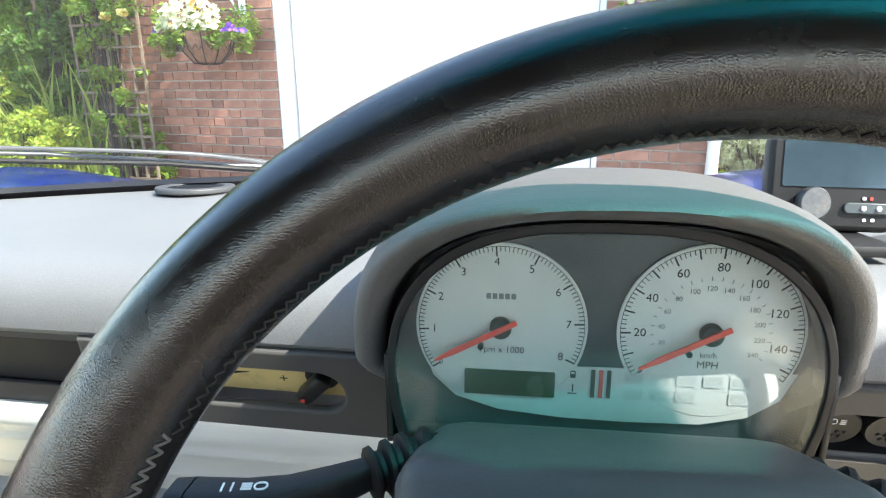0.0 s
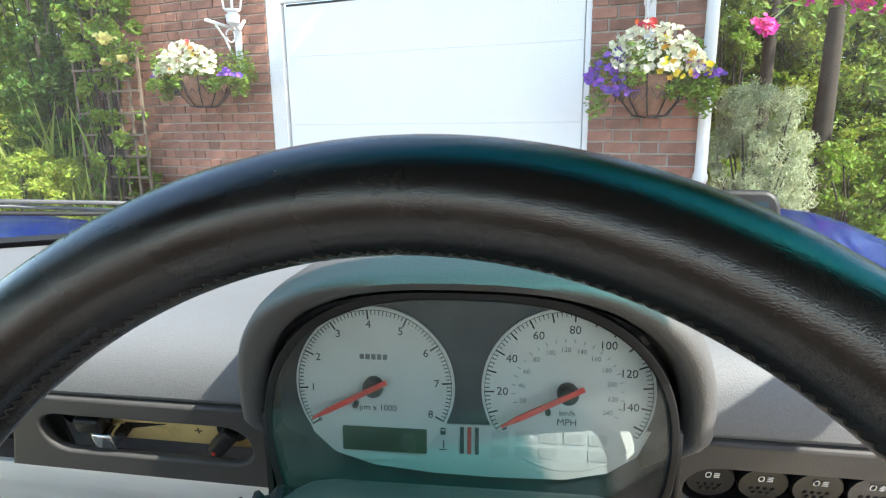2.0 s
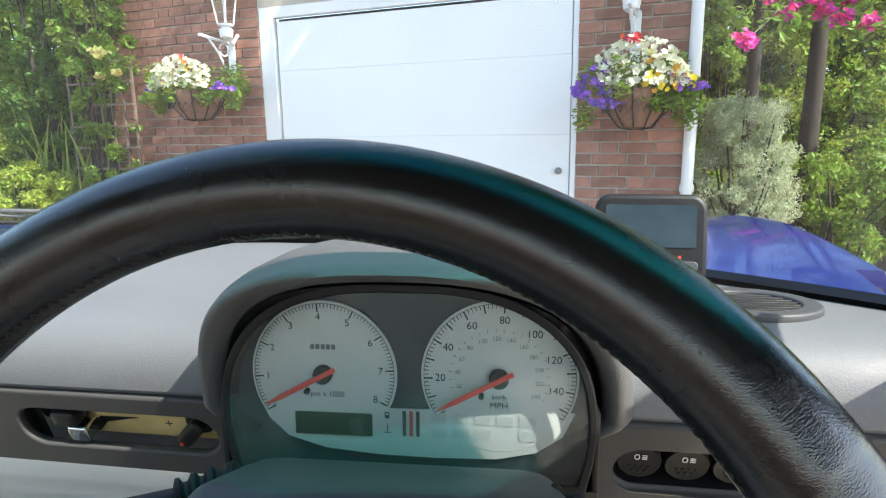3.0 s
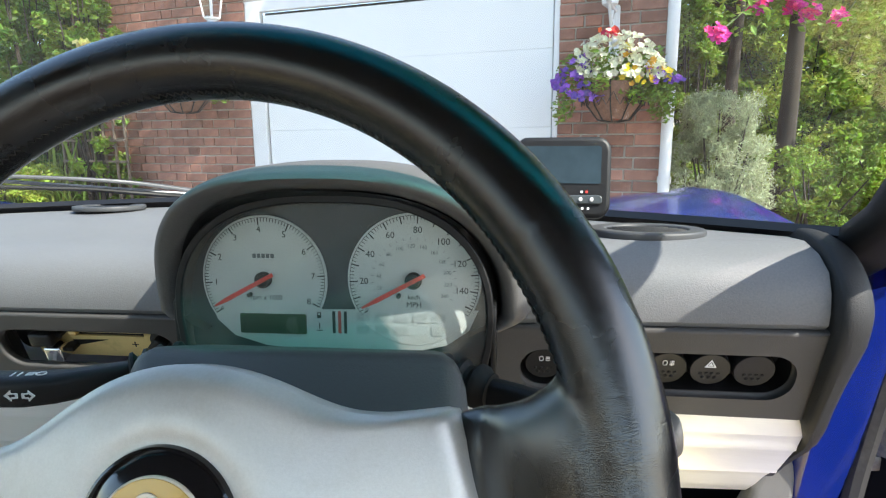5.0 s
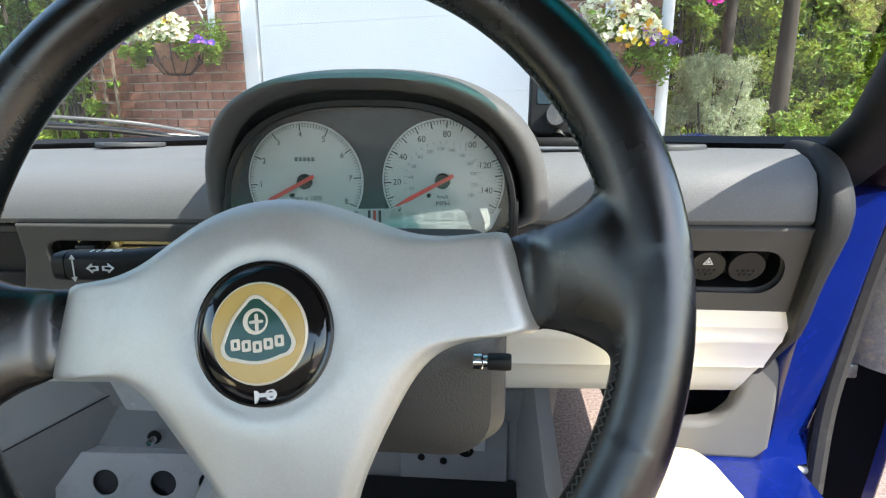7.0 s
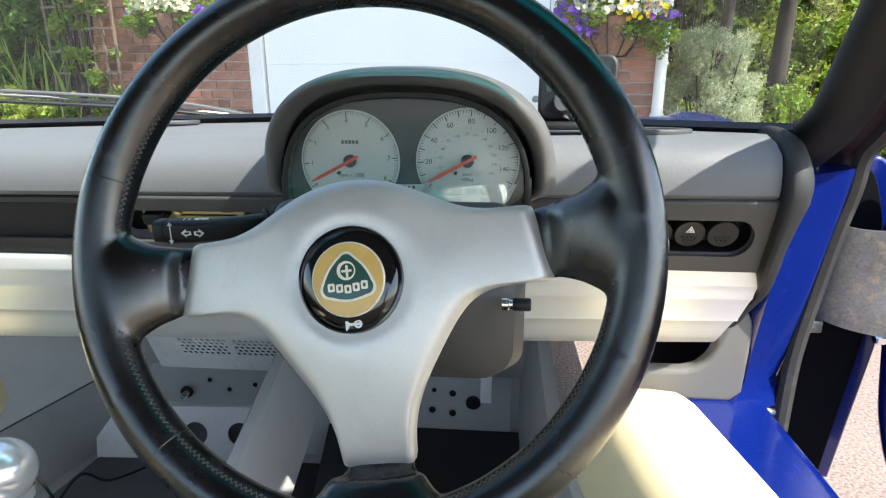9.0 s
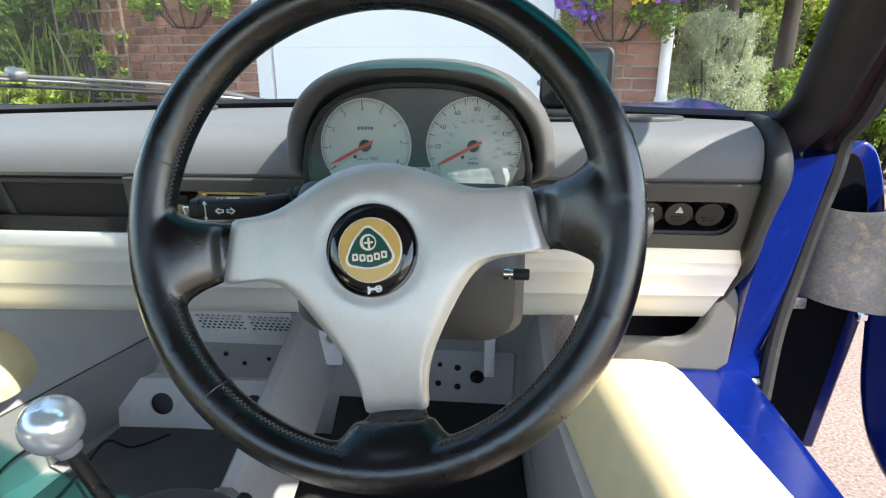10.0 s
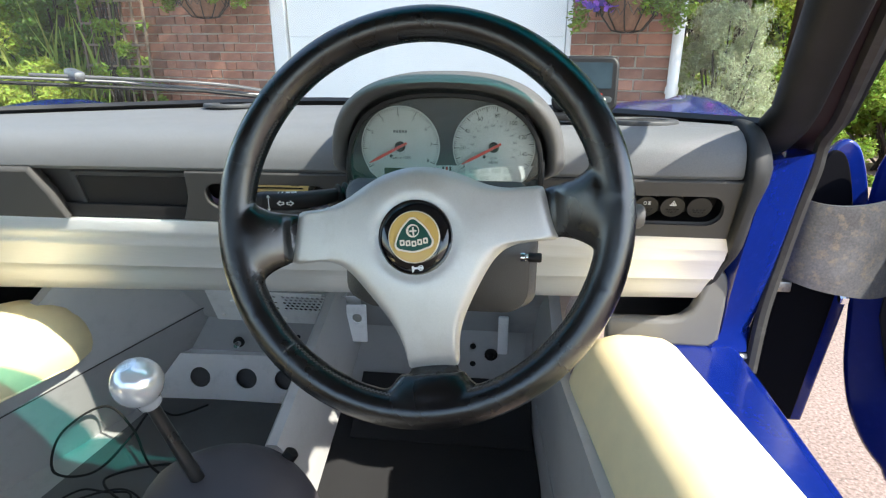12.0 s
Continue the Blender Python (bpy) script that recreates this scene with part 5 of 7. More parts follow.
# ---------------------------------------------------------------- gear lever
gear = thing("gear_lever", (-0.345, 0.44, 0.42), "polished round gear knob on a dark steel lever", "gear lever")
KC = Vector((-0.380, 0.408, 0.663))
foot = Vector((-0.340, 0.452, 0.455))
ax = (KC - foot).normalized()
km = Matrix.Translation(KC) @ ax.to_track_quat("Z", "Y").to_matrix().to_4x4()
prof = [(0.0115, -0.036), (0.0135, -0.034), (0.0145, -0.028), (0.0165, -0.024)]
prof += [(0.0285 * math.cos(t), 0.0285 * math.sin(t)) for t in [radians(-52 + 9.2 * k) for k in range(14)]]
prof += [(0.0125, 0.0252), (0.010, 0.0256), (0.004, 0.0257)]
kn = part("knob", lathe(prof, km, 40), surface("polished_knob", (0.95, 0.95, 0.95), 0.2, 0.62, vary=0.03, scale=40, rough_vary=0.05), gear, "mirror-polished aluminium ball knob")
gm = km @ Matrix.Translation((0, 0, 0.0259)) @ pose(0, 0, 0, 0, 0, 160)
part("shift_pattern", joined([plate([rrect(0.0006, 0.010, 0.0002, 1, q, 0)], 0.0003, 0, gm) for q in (-0.005, 0, 0.005)] + [plate([rrect(0.0106, 0.0006, 0.0002, 1, 0, 0)], 0.0003, 0, gm)]), M_LAMP_INK, kn)
part("lever", tube([foot - ax * 0.03, foot, foot + ax * 0.09, KC - ax * 0.034], [0.0095, 0.0095, 0.0085, 0.0075], 16), surface("dark_steel", (0.09, 0.085, 0.08), 0.3, 0.8, vary=0.15, scale=30), gear)
gaiter = thing("gear_gaiter", (-0.335, 0.46, 0.40), "dark grey domed rubber gaiter round the gear lever", "gaiter")
rings = []
for k in range(11):
    t = k / 10
    r = 0.118 * math.cos(t * math.pi / 2) ** 0.6 + 0.010
    rings.append([Vector((-0.325 + r * math.cos(a) * (1 + 0.02 * math.sin(5 * a)), 0.455 + r * 0.9 * math.sin(a), 0.38 + 0.125 * math.sin(t * math.pi / 2))) for a in (2 * math.pi * q / 36 for q in range(36))])
part("boot", loft(rings), surface("gaiter_hide", (0.05, 0.045, 0.05), 0.55, vary=0.15, bump=0.4, bump_scale=700), gaiter)
part("button", lathe([(0.010, 0), (0.010, 0.012), (0.006, 0.015)], Matrix.Translation((-0.262, 0.52, 0.478)) @ pose(0, 0, 0, -20, 35, 0), 16), M_RUBBER, gaiter)
part("tunnel", block((0.14, 1.0, 0.20), Matrix.Translation((-0.335, -0.08, 0.285)), 0.01), M_ALUGREY, gaiter)

lead = thing("cable", (-0.62, 0.6, 0.2), "loose black cable in loops on the passenger floor", "cable")
pts = [(-0.66, 1.00, 0.21), (-0.69, 0.92, 0.235), (-0.73, 0.90, 0.26), (-0.75, 0.84, 0.23), (-0.78, 0.76, 0.205), (-0.85, 0.74, 0.215), (-0.87, 0.80, 0.26), (-0.81, 0.86, 0.29), (-0.74, 0.84, 0.255), (-0.67, 0.78, 0.215), (-0.58, 0.74, 0.203), (-0.53, 0.70, 0.203), (-0.57, 0.66, 0.206), (-0.66, 0.68, 0.212), (-0.74, 0.74, 0.21), (-0.64, 0.80, 0.204), (-0.55, 0.77, 0.203), (-0.52, 0.71, 0.203), (-0.60, 0.63, 0.205), (-0.70, 0.64, 0.207), (-0.80, 0.67, 0.21), (-0.86, 0.62, 0.215), (-0.78, 0.56, 0.205), (-0.66, 0.55, 0.203)]
part("flex", tube(smooth_line(pts, 10), 0.0026, 8), M_RUBBER, lead)
rnd = random.Random(17)
coil = []
for q in range(26):
    a = 2 * math.pi * q / 8
    coil.append((-0.72 + (0.075 + rnd.uniform(-0.015, 0.02)) * math.cos(a) + 0.003 * q, 0.66 + (0.06 + rnd.uniform(-0.015, 0.015)) * math.sin(a) - 0.002 * q, 0.206 + 0.0022 * (q % 8) + rnd.uniform(0, 0.004)))
part("second_lead", tube(smooth_line(coil, 6), 0.0022, 8), M_RUBBER, lead, "loose coil of thin black cable")

# ---------------------------------------------------------------- seat edge, sill, sill pad
def sill_pad(name, flip, shift, floor_z, label):
    """A padded sill cover; flip mirrors it to the other side of the car."""
    c = -0.315

    def at(x, y, z):
        return Vector((x if not flip else 2 * c - x, y + shift, z))
    p = thing(name, at(0.25, 0.2, 0.45), label, "sill pad", "padded sill covers")
    sec = [(0.122, 0.46), (0.126, 0.50), (0.132, 0.54), (0.142, 0.575), (0.156, 0.602), (0.172, 0.617), (0.195, 0.625), (0.23, 0.626), (0.262, 0.623), (0.272, 0.618), (0.276, 0.606), (0.276, 0.46)]
    rings = []
    if flip:
        # a lower, rounder cushion with a long blunt nose
        low = [(0.126, 0.0), (0.121, 0.018), (0.121, 0.036), (0.127, 0.056), (0.138, 0.076), (0.153, 0.090), (0.172, 0.098), (0.20, 0.102), (0.24, 0.103), (0.266, 0.098), (0.276, 0.086), (0.276, 0.0)]
        for y, f in [(0.655 + 0.106 * math.sin(a), max(0.02, math.cos(a)) ** 0.8) for a in (radians(89.5 - 9.944 * k) for k in range(10))] + [(y, 1.0) for y in (0.55, 0.45, 0.3, 0.1, -0.2, -0.9)]:
            o = 0.046 + 0.33 * (0.66 - max(min(y, 0.66), 0.32))
            rings.append([at(0.170 + (x - 0.170) * (0.12 + 0.88 * f) + o, y, floor_z + 1.24 * h * (0.10 + 0.90 * f)) for x, h in low])
    else:
        for y, inset in ((0.696, 0.0615), (0.694, 0.060), (0.690, 0.035), (0.683, 0.018), (0.668, 0.005), (0.645, 0.0), (0.55, 0.0), (0.45, 0.0), (0.35, 0.0), (0.25, 0.0), (0.1, 0.0), (-0.2, 0.0), (-0.9, 0.0)):
            o = 0.17 * (0.66 - max(y, 0.15))
            rings.append([at(0.21 + (x - 0.21) * (1 - inset * 5) + o, y, max(floor_z + (z - 0.46) * 0.2, z - inset * max(0, (z - 0.50)) * 6)) for x, z in sec])
    part("cover", loft(rings), M_HIDE_CREAM, p)
    slant = 0.33 if flip else 0.17
    part("piping", tube([at(0.1285 + (0.044 if flip else 0) + slant * (0.66 - max(y, 0.32 if flip else 0.15)), y, floor_z + 0.003) for y in (0.64, 0.55, 0.45, 0.35, 0.25, 0.15, -0.2, -0.85)], 0.0025, 6), M_HIDE_CREAM, p)
    return p


sill_pad("sill_pad", False, 0.0, 0.46, "cream leather padded sill cover beside the driver")
sill_pad("sill_pad", True, 0.138, 0.425, "cream leather padded sill cover on the passenger side")

sill = thing("door_sill", (0.33, 0.2, 0.2), "glossy blue painted door sill with fine scratches", "car sill")
rings = []
for y in (0.74, 0.72, 0.60, 0.45, 0.2, -0.9):
    z = 0.600 - 0.02 * max(0, (y - 0.60))
    rings.append([Vector((x, y, q)) for x, q in ((0.235, z - 0.2), (0.235, z), (0.362, z), (0.374, z - 0.003), (0.382, z - 0.012), (0.388, z - 0.06), (0.40, z - 0.20), (0.40, 0.22), (0.30, 0.2))])
part("outer_sill", loft(rings), M_BLUE, sill)
rings = []
for k in range(11):
    t = k / 10
    z = 0.588 + 0.302 * t
    fl = 0.022 * max(0, 1 - t / 0.10) ** 2
    yl = 0.700 - 0.072 * t ** 1.5
    rings.append([Vector(p) for p in ((0.335 - fl, 0.76, z), (0.345 - fl, yl + 0.006 - fl, z), (0.351 - fl, yl - fl, z), (0.393 + 0.026 * t, 0.722 - 0.044 * t - fl, z), (0.400 + 0.026 * t, 0.728 - 0.044 * t, z), (0.402 + 0.02 * t, 0.79, z), (0.335, 0.80, z))])
part("blue_post", loft(rings), M_BLUE, sill, "glossy blue door post")

cubby = thing("dash_cubby", (0.22, 0.75, 0.6), "grey moulded cubby tray under the beam", "cubby tray")
out = [(0.190, 0.602), (0.332, 0.602), (0.341, 0.612), (0.344, 0.70), (0.336, 0.712), (0.324, 0.702), (0.316, 0.672), (0.308, 0.652), (0.294, 0.638), (0.276, 0.632), (0.190, 0.631)]
part("front", plate([out], 0.022, 0.006, face_to_driver(0, 0.700, 0)), surface("cubby_plastic", (0.125, 0.123, 0.12), 0.5, vary=0.06, grain=0.05, bump=0.3, bump_scale=900), cubby)
slab([(0.19, 0.70, 0.622), (0.345, 0.70, 0.622), (0.345, 0.92, 0.622), (0.19, 0.92, 0.622)], 0.01, M_BLACKPLASTIC, "tray_floor", cubby)
slab([(0.19, 0.90, 0.63), (0.345, 0.90, 0.63), (0.345, 0.90, 0.74), (0.19, 0.90, 0.74)], 0.01, M_BLACKPLASTIC, "tray_back", cubby)
slab([(0.346, 0.70, 0.60), (0.346, 0.91, 0.60), (0.346, 0.91, 0.75), (0.346, 0.70, 0.71)], 0.008, M_BLACKPLASTIC, "tray_side", cubby)

# ---------------------------------------------------------------- open driver door, hinge and wing
door = thing("driver_door", (0.58, 0.80, 0.4), "open glossy blue driver door with a worn metal hinge strap", "car door")
DM = Matrix.Translation((0.645, 0.862, 0)) @ pose(0, 0, 0, 90, 0, -56)
edge = smooth_line([(-0.005, 0.875, 0), (-0.020, 0.83, 0), (-0.022, 0.74, 0), (-0.020, 0.66, 0), (-0.010, 0.57, 0), (0.004, 0.48, 0), (0.035, 0.40, 0), (0.09, 0.345, 0), (0.2, 0.31, 0), (0.9, 0.30, 0)], 6)
outl = [(p.x, p.y) for p in edge] + [(1.0, 0.40), (1.0, 0.93), (0.06, 0.905), (0.02, 0.893)]
part("inner_skin", plate([outl], 0.035, 0.014, DM), M_BLUE, door)
outl2 = [(x - 0.012, z - 0.006) for x, z in outl]
part("outer_skin", plate([[(x * 1.0 + 0.0, z) for x, z in outl2]], 0.02, 0.008, DM @ Matrix.Translation((0.02, 0, -0.075))), M_BLUE, door)
card = [(0.045, 0.80), (0.03, 0.70), (0.035, 0.60), (0.07, 0.50), (0.14, 0.45), (0.8, 0.45), (0.8, 0.82)]
part("door_card", plate([card], 0.012, 0.004, DM @ Matrix.Translation((0, 0, 0.022))), M_BLACKPLASTIC, door, "black door card")
closed_door = thing("passenger_door", (-1.12, 0.0, 0.25), "closed blue passenger door with a black inner card", "car door")
part("outer_skin", loft([[Vector((x, y, z)) for x, z in ((-1.12, 0.79), (-1.155, 0.76), (-1.165, 0.5), (-1.13, 0.25), (-1.11, 0.25), (-1.12, 0.5), (-1.11, 0.78))] for y in (-0.95, -0.3, 0.3, 0.66, 0.93)]), M_BLUE, closed_door)
part("door_card", loft([[Vector((x, y, z)) for x, z in ((-1.06, 0.79), (-1.11, 0.80), (-1.105, 0.30), (-1.07, 0.30))] for y in (-0.9, 0.0, 0.60, 0.93)]), M_BLACKPLASTIC, closed_door, "black door card")
hinge = thing("door_hinge", (0.48, 0.78, 0.72), "worn bare metal door hinge plate", "hinge")
prof = smooth_line([(0.432, 0.80, 0), (0.455, 0.772, 0), (0.485, 0.752, 0), (0.530, 0.745, 0), (0.585, 0.757, 0), (0.66, 0.81, 0)], 5)
rings = []
for i, p in enumerate(prof):
    t = i / (len(prof) - 1)
    zt = 0.825 - 0.032 * math.sin(math.pi * min(1, t * 0.9)) + 0.02 * t
    zb = 0.690 - 0.040 * t
    rings.append([Vector((p.x, p.y, zt)), Vector((p.x, p.y + 0.006, zt)), Vector((p.x, p.y + 0.006, zb)), Vector((p.x, p.y, zb))])
part("strap", loft(rings), M_ALUWORN, hinge)
part("pivot", tube([(0.442, 0.795, 0.66), (0.442, 0.795, 0.84)], 0.011, 14), M_ALUWORN, hinge)
part("lower_bracket", block((0.05, 0.05, 0.018), Matrix.Translation((0.445, 0.79, 0.668)), 0.003), M_ALUWORN, hinge)
part("bolt", lathe([(0.009, 0), (0.009, 0.008), (0.006, 0.012)], Matrix.Translation((0.590, 0.83, 0.625)) @ pose(0, 0, 0, 0, -90, 0), 6), M_CHROME, hinge)
part("stud", lathe([(0.0045, 0), (0.0045, 0.022), (0.002, 0.024)], Matrix.Translation((0.378, 0.706, 0.578)) @ pose(0, 0, 0, 0, 95, 0), 14), surface("stud_grey", (0.4, 0.4, 0.39), 0.5), hinge, "small white door stop stud")

wing = thing("front_wing", (0.46, 0.95, 0.4), "rear end of the blue front wing with a black inner liner", "car wing")
WM = face_to_driver(0, 0.93, 0)
out = [(p.x, p.y) for p in smooth_line([(0.598, 0.33, 0), (0.612, 0.45, 0), (0.626, 0.57, 0), (0.633, 0.66, 0), (0.629, 0.74, 0), (0.608, 0.82, 0), (0.586, 0.862, 0), (0.562, 0.858, 0), (0.53, 0.80, 0), (0.45, 0.78, 0)], 6)] + [(0.43, 0.45), (0.50, 0.33)]
out = [(x + 0.012, z) for x, z in out]
cx, cz = 0.53, 0.60
part("skin", plate([out], 0.02, 0.006, WM), M_BLUE, wing)
part("liner", plate([[(cx + (x - cx) * 0.86 - 0.010, cz + (z - cz) * 0.965 - 0.004) for x, z in out]], 0.012, 0.002, WM @ Matrix.Translation((0, 0, 0.012))), M_LINER, wing, "black inner liner")

# ---------------------------------------------------------------- bonnet, wiper, device
bonnet = thing("bonnet", (MID, 1.4, 0.7), "glossy blue bonnet with raised front wings", "car bonnet")
bm = bmesh.new()
cols, rows = 56, 30
g = []
for j in range(rows + 1):
    t = j / rows
    row = []
    for i in range(cols + 1):
        s = -1 + 2 * i / cols
        x = MID + 0.88 * s
        u = abs(x - MID)
        y0 = 0.645 + 0.47 * (1 - min(1, u / 0.74) ** 2) + 0.30 * min(1, max(0, (u - 0.715) / 0.03))
        y = y0 + (2.2 - y0) * t
        z = 0.872 - 0.028 * max(0, -s) - 0.10 * t - 0.22 * t ** 3
        hump = math.exp(-((abs(x - MID) - 0.72) / 0.24) ** 2)
        z += hump * (0.050 * math.exp(-((y - 1.25) / 0.35) ** 2) + 0.08 * t)
        z -= 0.30 * max(0, abs(s) - 0.90) / 0.10 * 0.6
        row.append(bm.verts.new((x, y, z)))
    g.append(row)
for a, b in zip(g, g[1:]):
    for i in range(cols):
        bm.faces.new((a[i], a[i + 1], b[i + 1], b[i]))
ext = bmesh.ops.extrude_face_region(bm, geom=bm.faces[:])
for v in ext["geom"]:
    if isinstance(v, bmesh.types.BMVert):
        v.co.z -= 0.02
part("skin", bm, M_BLUE, bonnet)
for x, y0, turn in ((MID + 0.872, 0.97, 1), (MID - 0.872, 0.95, -1)):
    rows_ = []
    for k in range(13):
        t = k / 12
        y = y0 + (2.2 - y0) * t
        zt = 0.70 - 0.10 * t - 0.12 * t ** 3
        rows_.append([Vector((x, y, zt)), Vector((x + 0.012 * turn, y, zt - 0.08)), Vector((x + 0.03 * turn, y, 0.5)), Vector((x + 0.01 * turn, y, 0.22)), Vector((x - 0.03 * turn, y, 0.22)), Vector((x - 0.03 * turn, y, zt))])
    part("wing_side", loft(rows_), M_BLUE, bonnet)
part("nose", loft([[Vector((MID + q, y, z)) for y, z in ((2.19, 0.55), (2.26, 0.42), (2.22, 0.22), (2.16, 0.22), (2.16, 0.55))] for q in (-0.85, -0.4, 0, 0.4, 0.85)]), M_BLUE, bonnet)

wiper = thing("windscreen_wiper", (-0.40, 1.29, 0.88), "grey metal windscreen wiper lying across the glass", "wiper")
W0, W1, W2, W3 = Vector((-0.40, 1.30, 0.878)), Vector((-0.52, 1.15, 0.924)), Vector((-0.62, 1.06, 0.945)), Vector((-1.05, 0.80, 0.985))
part("arm", loft([[p + Vector((0.3 * a, a, b)) for a, b in rrect(w, 0.006, 0.002, 3)] for p, w in zip(smooth_line([W0, W1, W2, W2.lerp(W3, 0.55)], 6), [0.014] * 6 + [0.012] * 6 + [0.008] * 7)]), surface("wiper_arm", (0.10, 0.10, 0.105), 0.4, 0.4, vary=0.1), wiper)
off = Vector((0.015, 0.01, -0.018))
part("blade", tube([W1 + off + Vector((0.05, 0.05, -0.02)), W1 + off, W2 + off, W3 + off], 0.0035, 8), M_RUBBER, wiper)
part("bridge", tube([W1 + off * 0.5 + Vector((0.02, 0.02, -0.006)), W2.lerp(W3, 0.25) + Vector((0, 0, -0.006)), W3 + off * 0.5], 0.003, 8), surface("wiper_bridge", (0.13, 0.13, 0.135), 0.4, 0.4, vary=0.1), wiper)
part("cap", block((0.05, 0.022, 0.018), Matrix.Translation(W2.lerp(W3, 0.41) + Vector((0, 0, 0.004))) @ pose(0, 0, 0, 0, 8, -32), 0.006), M_ALUWORN, wiper, "pale grey wiper clip")

device = thing("dash_device", (0.118, 0.68, 0.93), "small black dash-mounted device with a screen and buttons", "device")
VM = face_to_driver(0.1255, 0.700, 0.972, 12, -6) @ Matrix.Diagonal((0.845, 0.97, 0.93, 1))
part("body", plate([rrect(0.092, 0.066, 0.010, 6)], 0.020, 0.004, VM), M_BLACKPLASTIC, device)
part("rim", plate([rrect(0.0935, 0.0675, 0.011, 6), rrect(0.088, 0.062, 0.008, 6)], 0.006, 0.0015, VM @ Matrix.Translation((0, 0, 0.006))), surface("device_rim", (0.12, 0.14, 0.15), 0.25, 0.6, vary=0.05), device)
part("screen", plate([rrect(0.080, 0.034, 0.002, 3, 0, 0.011)], 0.001, 0, VM @ Matrix.Translation((0, 0, 0.0103))), M_DISPLAY, device, "dark glossy screen")
part("dial", lathe([(0.0115, 0), (0.0115, 0.010), (0.0105, 0.012), (0.004, 0.012)], VM @ Matrix.Translation((-0.018, -0.018, 0.010)), 28), M_ALUWORN, device, "silver rotary dial")
for x, z, c in ((0.026, -0.0135, M_RED_INK), (0.021, -0.0135, M_WHITE_INK), (0.028, -0.0285, M_WHITE_INK), (0.022, -0.0285, M_WHITE_INK)):
    part("button_mark", plate([rrect(0.0026, 0.0022, 0.0006, 2, x, z)], 0.0006, 0, VM @ Matrix.Translation((0, 0, 0.0104))), c, device)
part("button_row", plate([rrect(0.034, 0.0062, 0.003, 4, 0.024, -0.0205)], 0.003, 0.0008, VM @ Matrix.Translation((0, 0, 0.0108))), surface("button_grey", (0.06, 0.07, 0.075), 0.3, vary=0.05), device)
for x in (0.020, 0.031):
    part("button", lathe([(0.0019, 0), (0.0019, 0.0008), (0.0013, 0.0011)], VM @ Matrix.Translation((x, -0.0205, 0.0124)), 14), M_WHITE_INK, device)
part("stem", tube([(0.118, 0.712, 0.972), (0.114, 0.705, 0.95), (0.11, 0.69, 0.935)], 0.010, 12), M_BLACKPLASTIC, device)
part("foot", block((0.075, 0.06, 0.008), Matrix.Translation((0.108, 0.672, 0.934)) @ pose(0, 0, 0, -3), 0.003), M_BLACKPLASTIC, device)

# ---------------------------------------------------------------- outside: ground, garage wall, door
ground = part("ground", loft([[Vector((x, y, 0)) for x, y in ((-400, -400), (400, -400), (400, 400), (-400, 400))], [Vector((x, y, -0.3)) for x, y in ((-400, -400), (400, -400), (400, 400), (-400, 400))]]), M_TARMAC, None, "pinkish chipped tarmac driveway", smooth=0)
tagged(ground, "pinkish chipped tarmac driveway", "driveway", kind="structure")

WALL_R = Vector((0.966, -0.259, 0))
WALL_N = Vector((-0.259, -0.966, 0))
WALL = Matrix(((WALL_R.x, 0, WALL_N.x, 0.364), (WALL_R.y, 0, WALL_N.y, 4.035), (0, 1, 0, 0), (0, 0, 0, 1)))  # x along, y up, z out
DW, DH = 2.18, 1.895

wall = thing("wall_garage", WALL @ Vector((-1, 0, 0)), "red brick garage wall with pale mortar", "brick wall", kind="structure")
part("core", plate([[(-4.4, 0), (-DW - 0.13, 0), (-DW - 0.13, DH + 0.07), (0.03, DH + 0.07), (0.03, 0), (0.66, 0), (0.66, 3.2), (-4.4, 3.2)]], 0.2, 0, WALL @ Matrix.Translation((0, 0, -0.115))), M_MORTAR, wall, "pale mortar", smooth=0)
part("side_return", plate([[(0, 0), (5, 0), (5, 3.2), (0, 3.2)]], 0.2, 0, WALL @ Matrix.Translation((0.56, 0, -0.25)) @ pose(0, 0, 0, 0, 90, 0)), M_BRICK, wall, "brick side of the garage", smooth=0)
garage_door = thing("door_garage", WALL @ Vector((-1, 0, 0)), "closed white panelled garage door", "garage door", kind="structure")
for k in range(4):
    z0 = max(0.0, DH - 0.375 - 0.482 * (3 - k))
    z1 = DH if k == 3 else DH - 0.375 - 0.482 * (2 - k)
    top = 0.030 if k == 3 else 0.004
    part("panel", plate([[(-DW + 0.022, z0 + 0.004), (-0.014, z0 + 0.004), (-0.014, z1 - top), (-DW + 0.022, z1 - top)]], 0.04, 0.004, WALL @ Matrix.Translation((0, 0, -0.050))), M_WHITEPAINT, garage_door)
part("inner_face", plate([[(-DW, 0), (0, 0), (0, DH), (-DW, DH)]], 0.01, 0, WALL @ Matrix.Translation((0, 0, -0.085))), M_IRON, garage_door)
part("lintel", plate([[(-DW - 0.12, DH + 0.004), (0.025, DH + 0.004), (0.025, DH + 0.07), (-DW - 0.12, DH + 0.07)]], 0.05, 0.006, WALL @ Matrix.Translation((0, 0, -0.035))), M_WHITEFRAME, garage_door, "white door head")
for x0, x1 in ((-DW - 0.122, -DW - 0.006), (0.004, 0.028)):
    part("jamb", plate([[(x0, 0), (x1, 0), (x1, DH), (x0, DH)]], 0.05, 0.006, WALL @ Matrix.Translation((0, 0, -0.035))), M_WHITEFRAME, garage_door, "white door jamb")
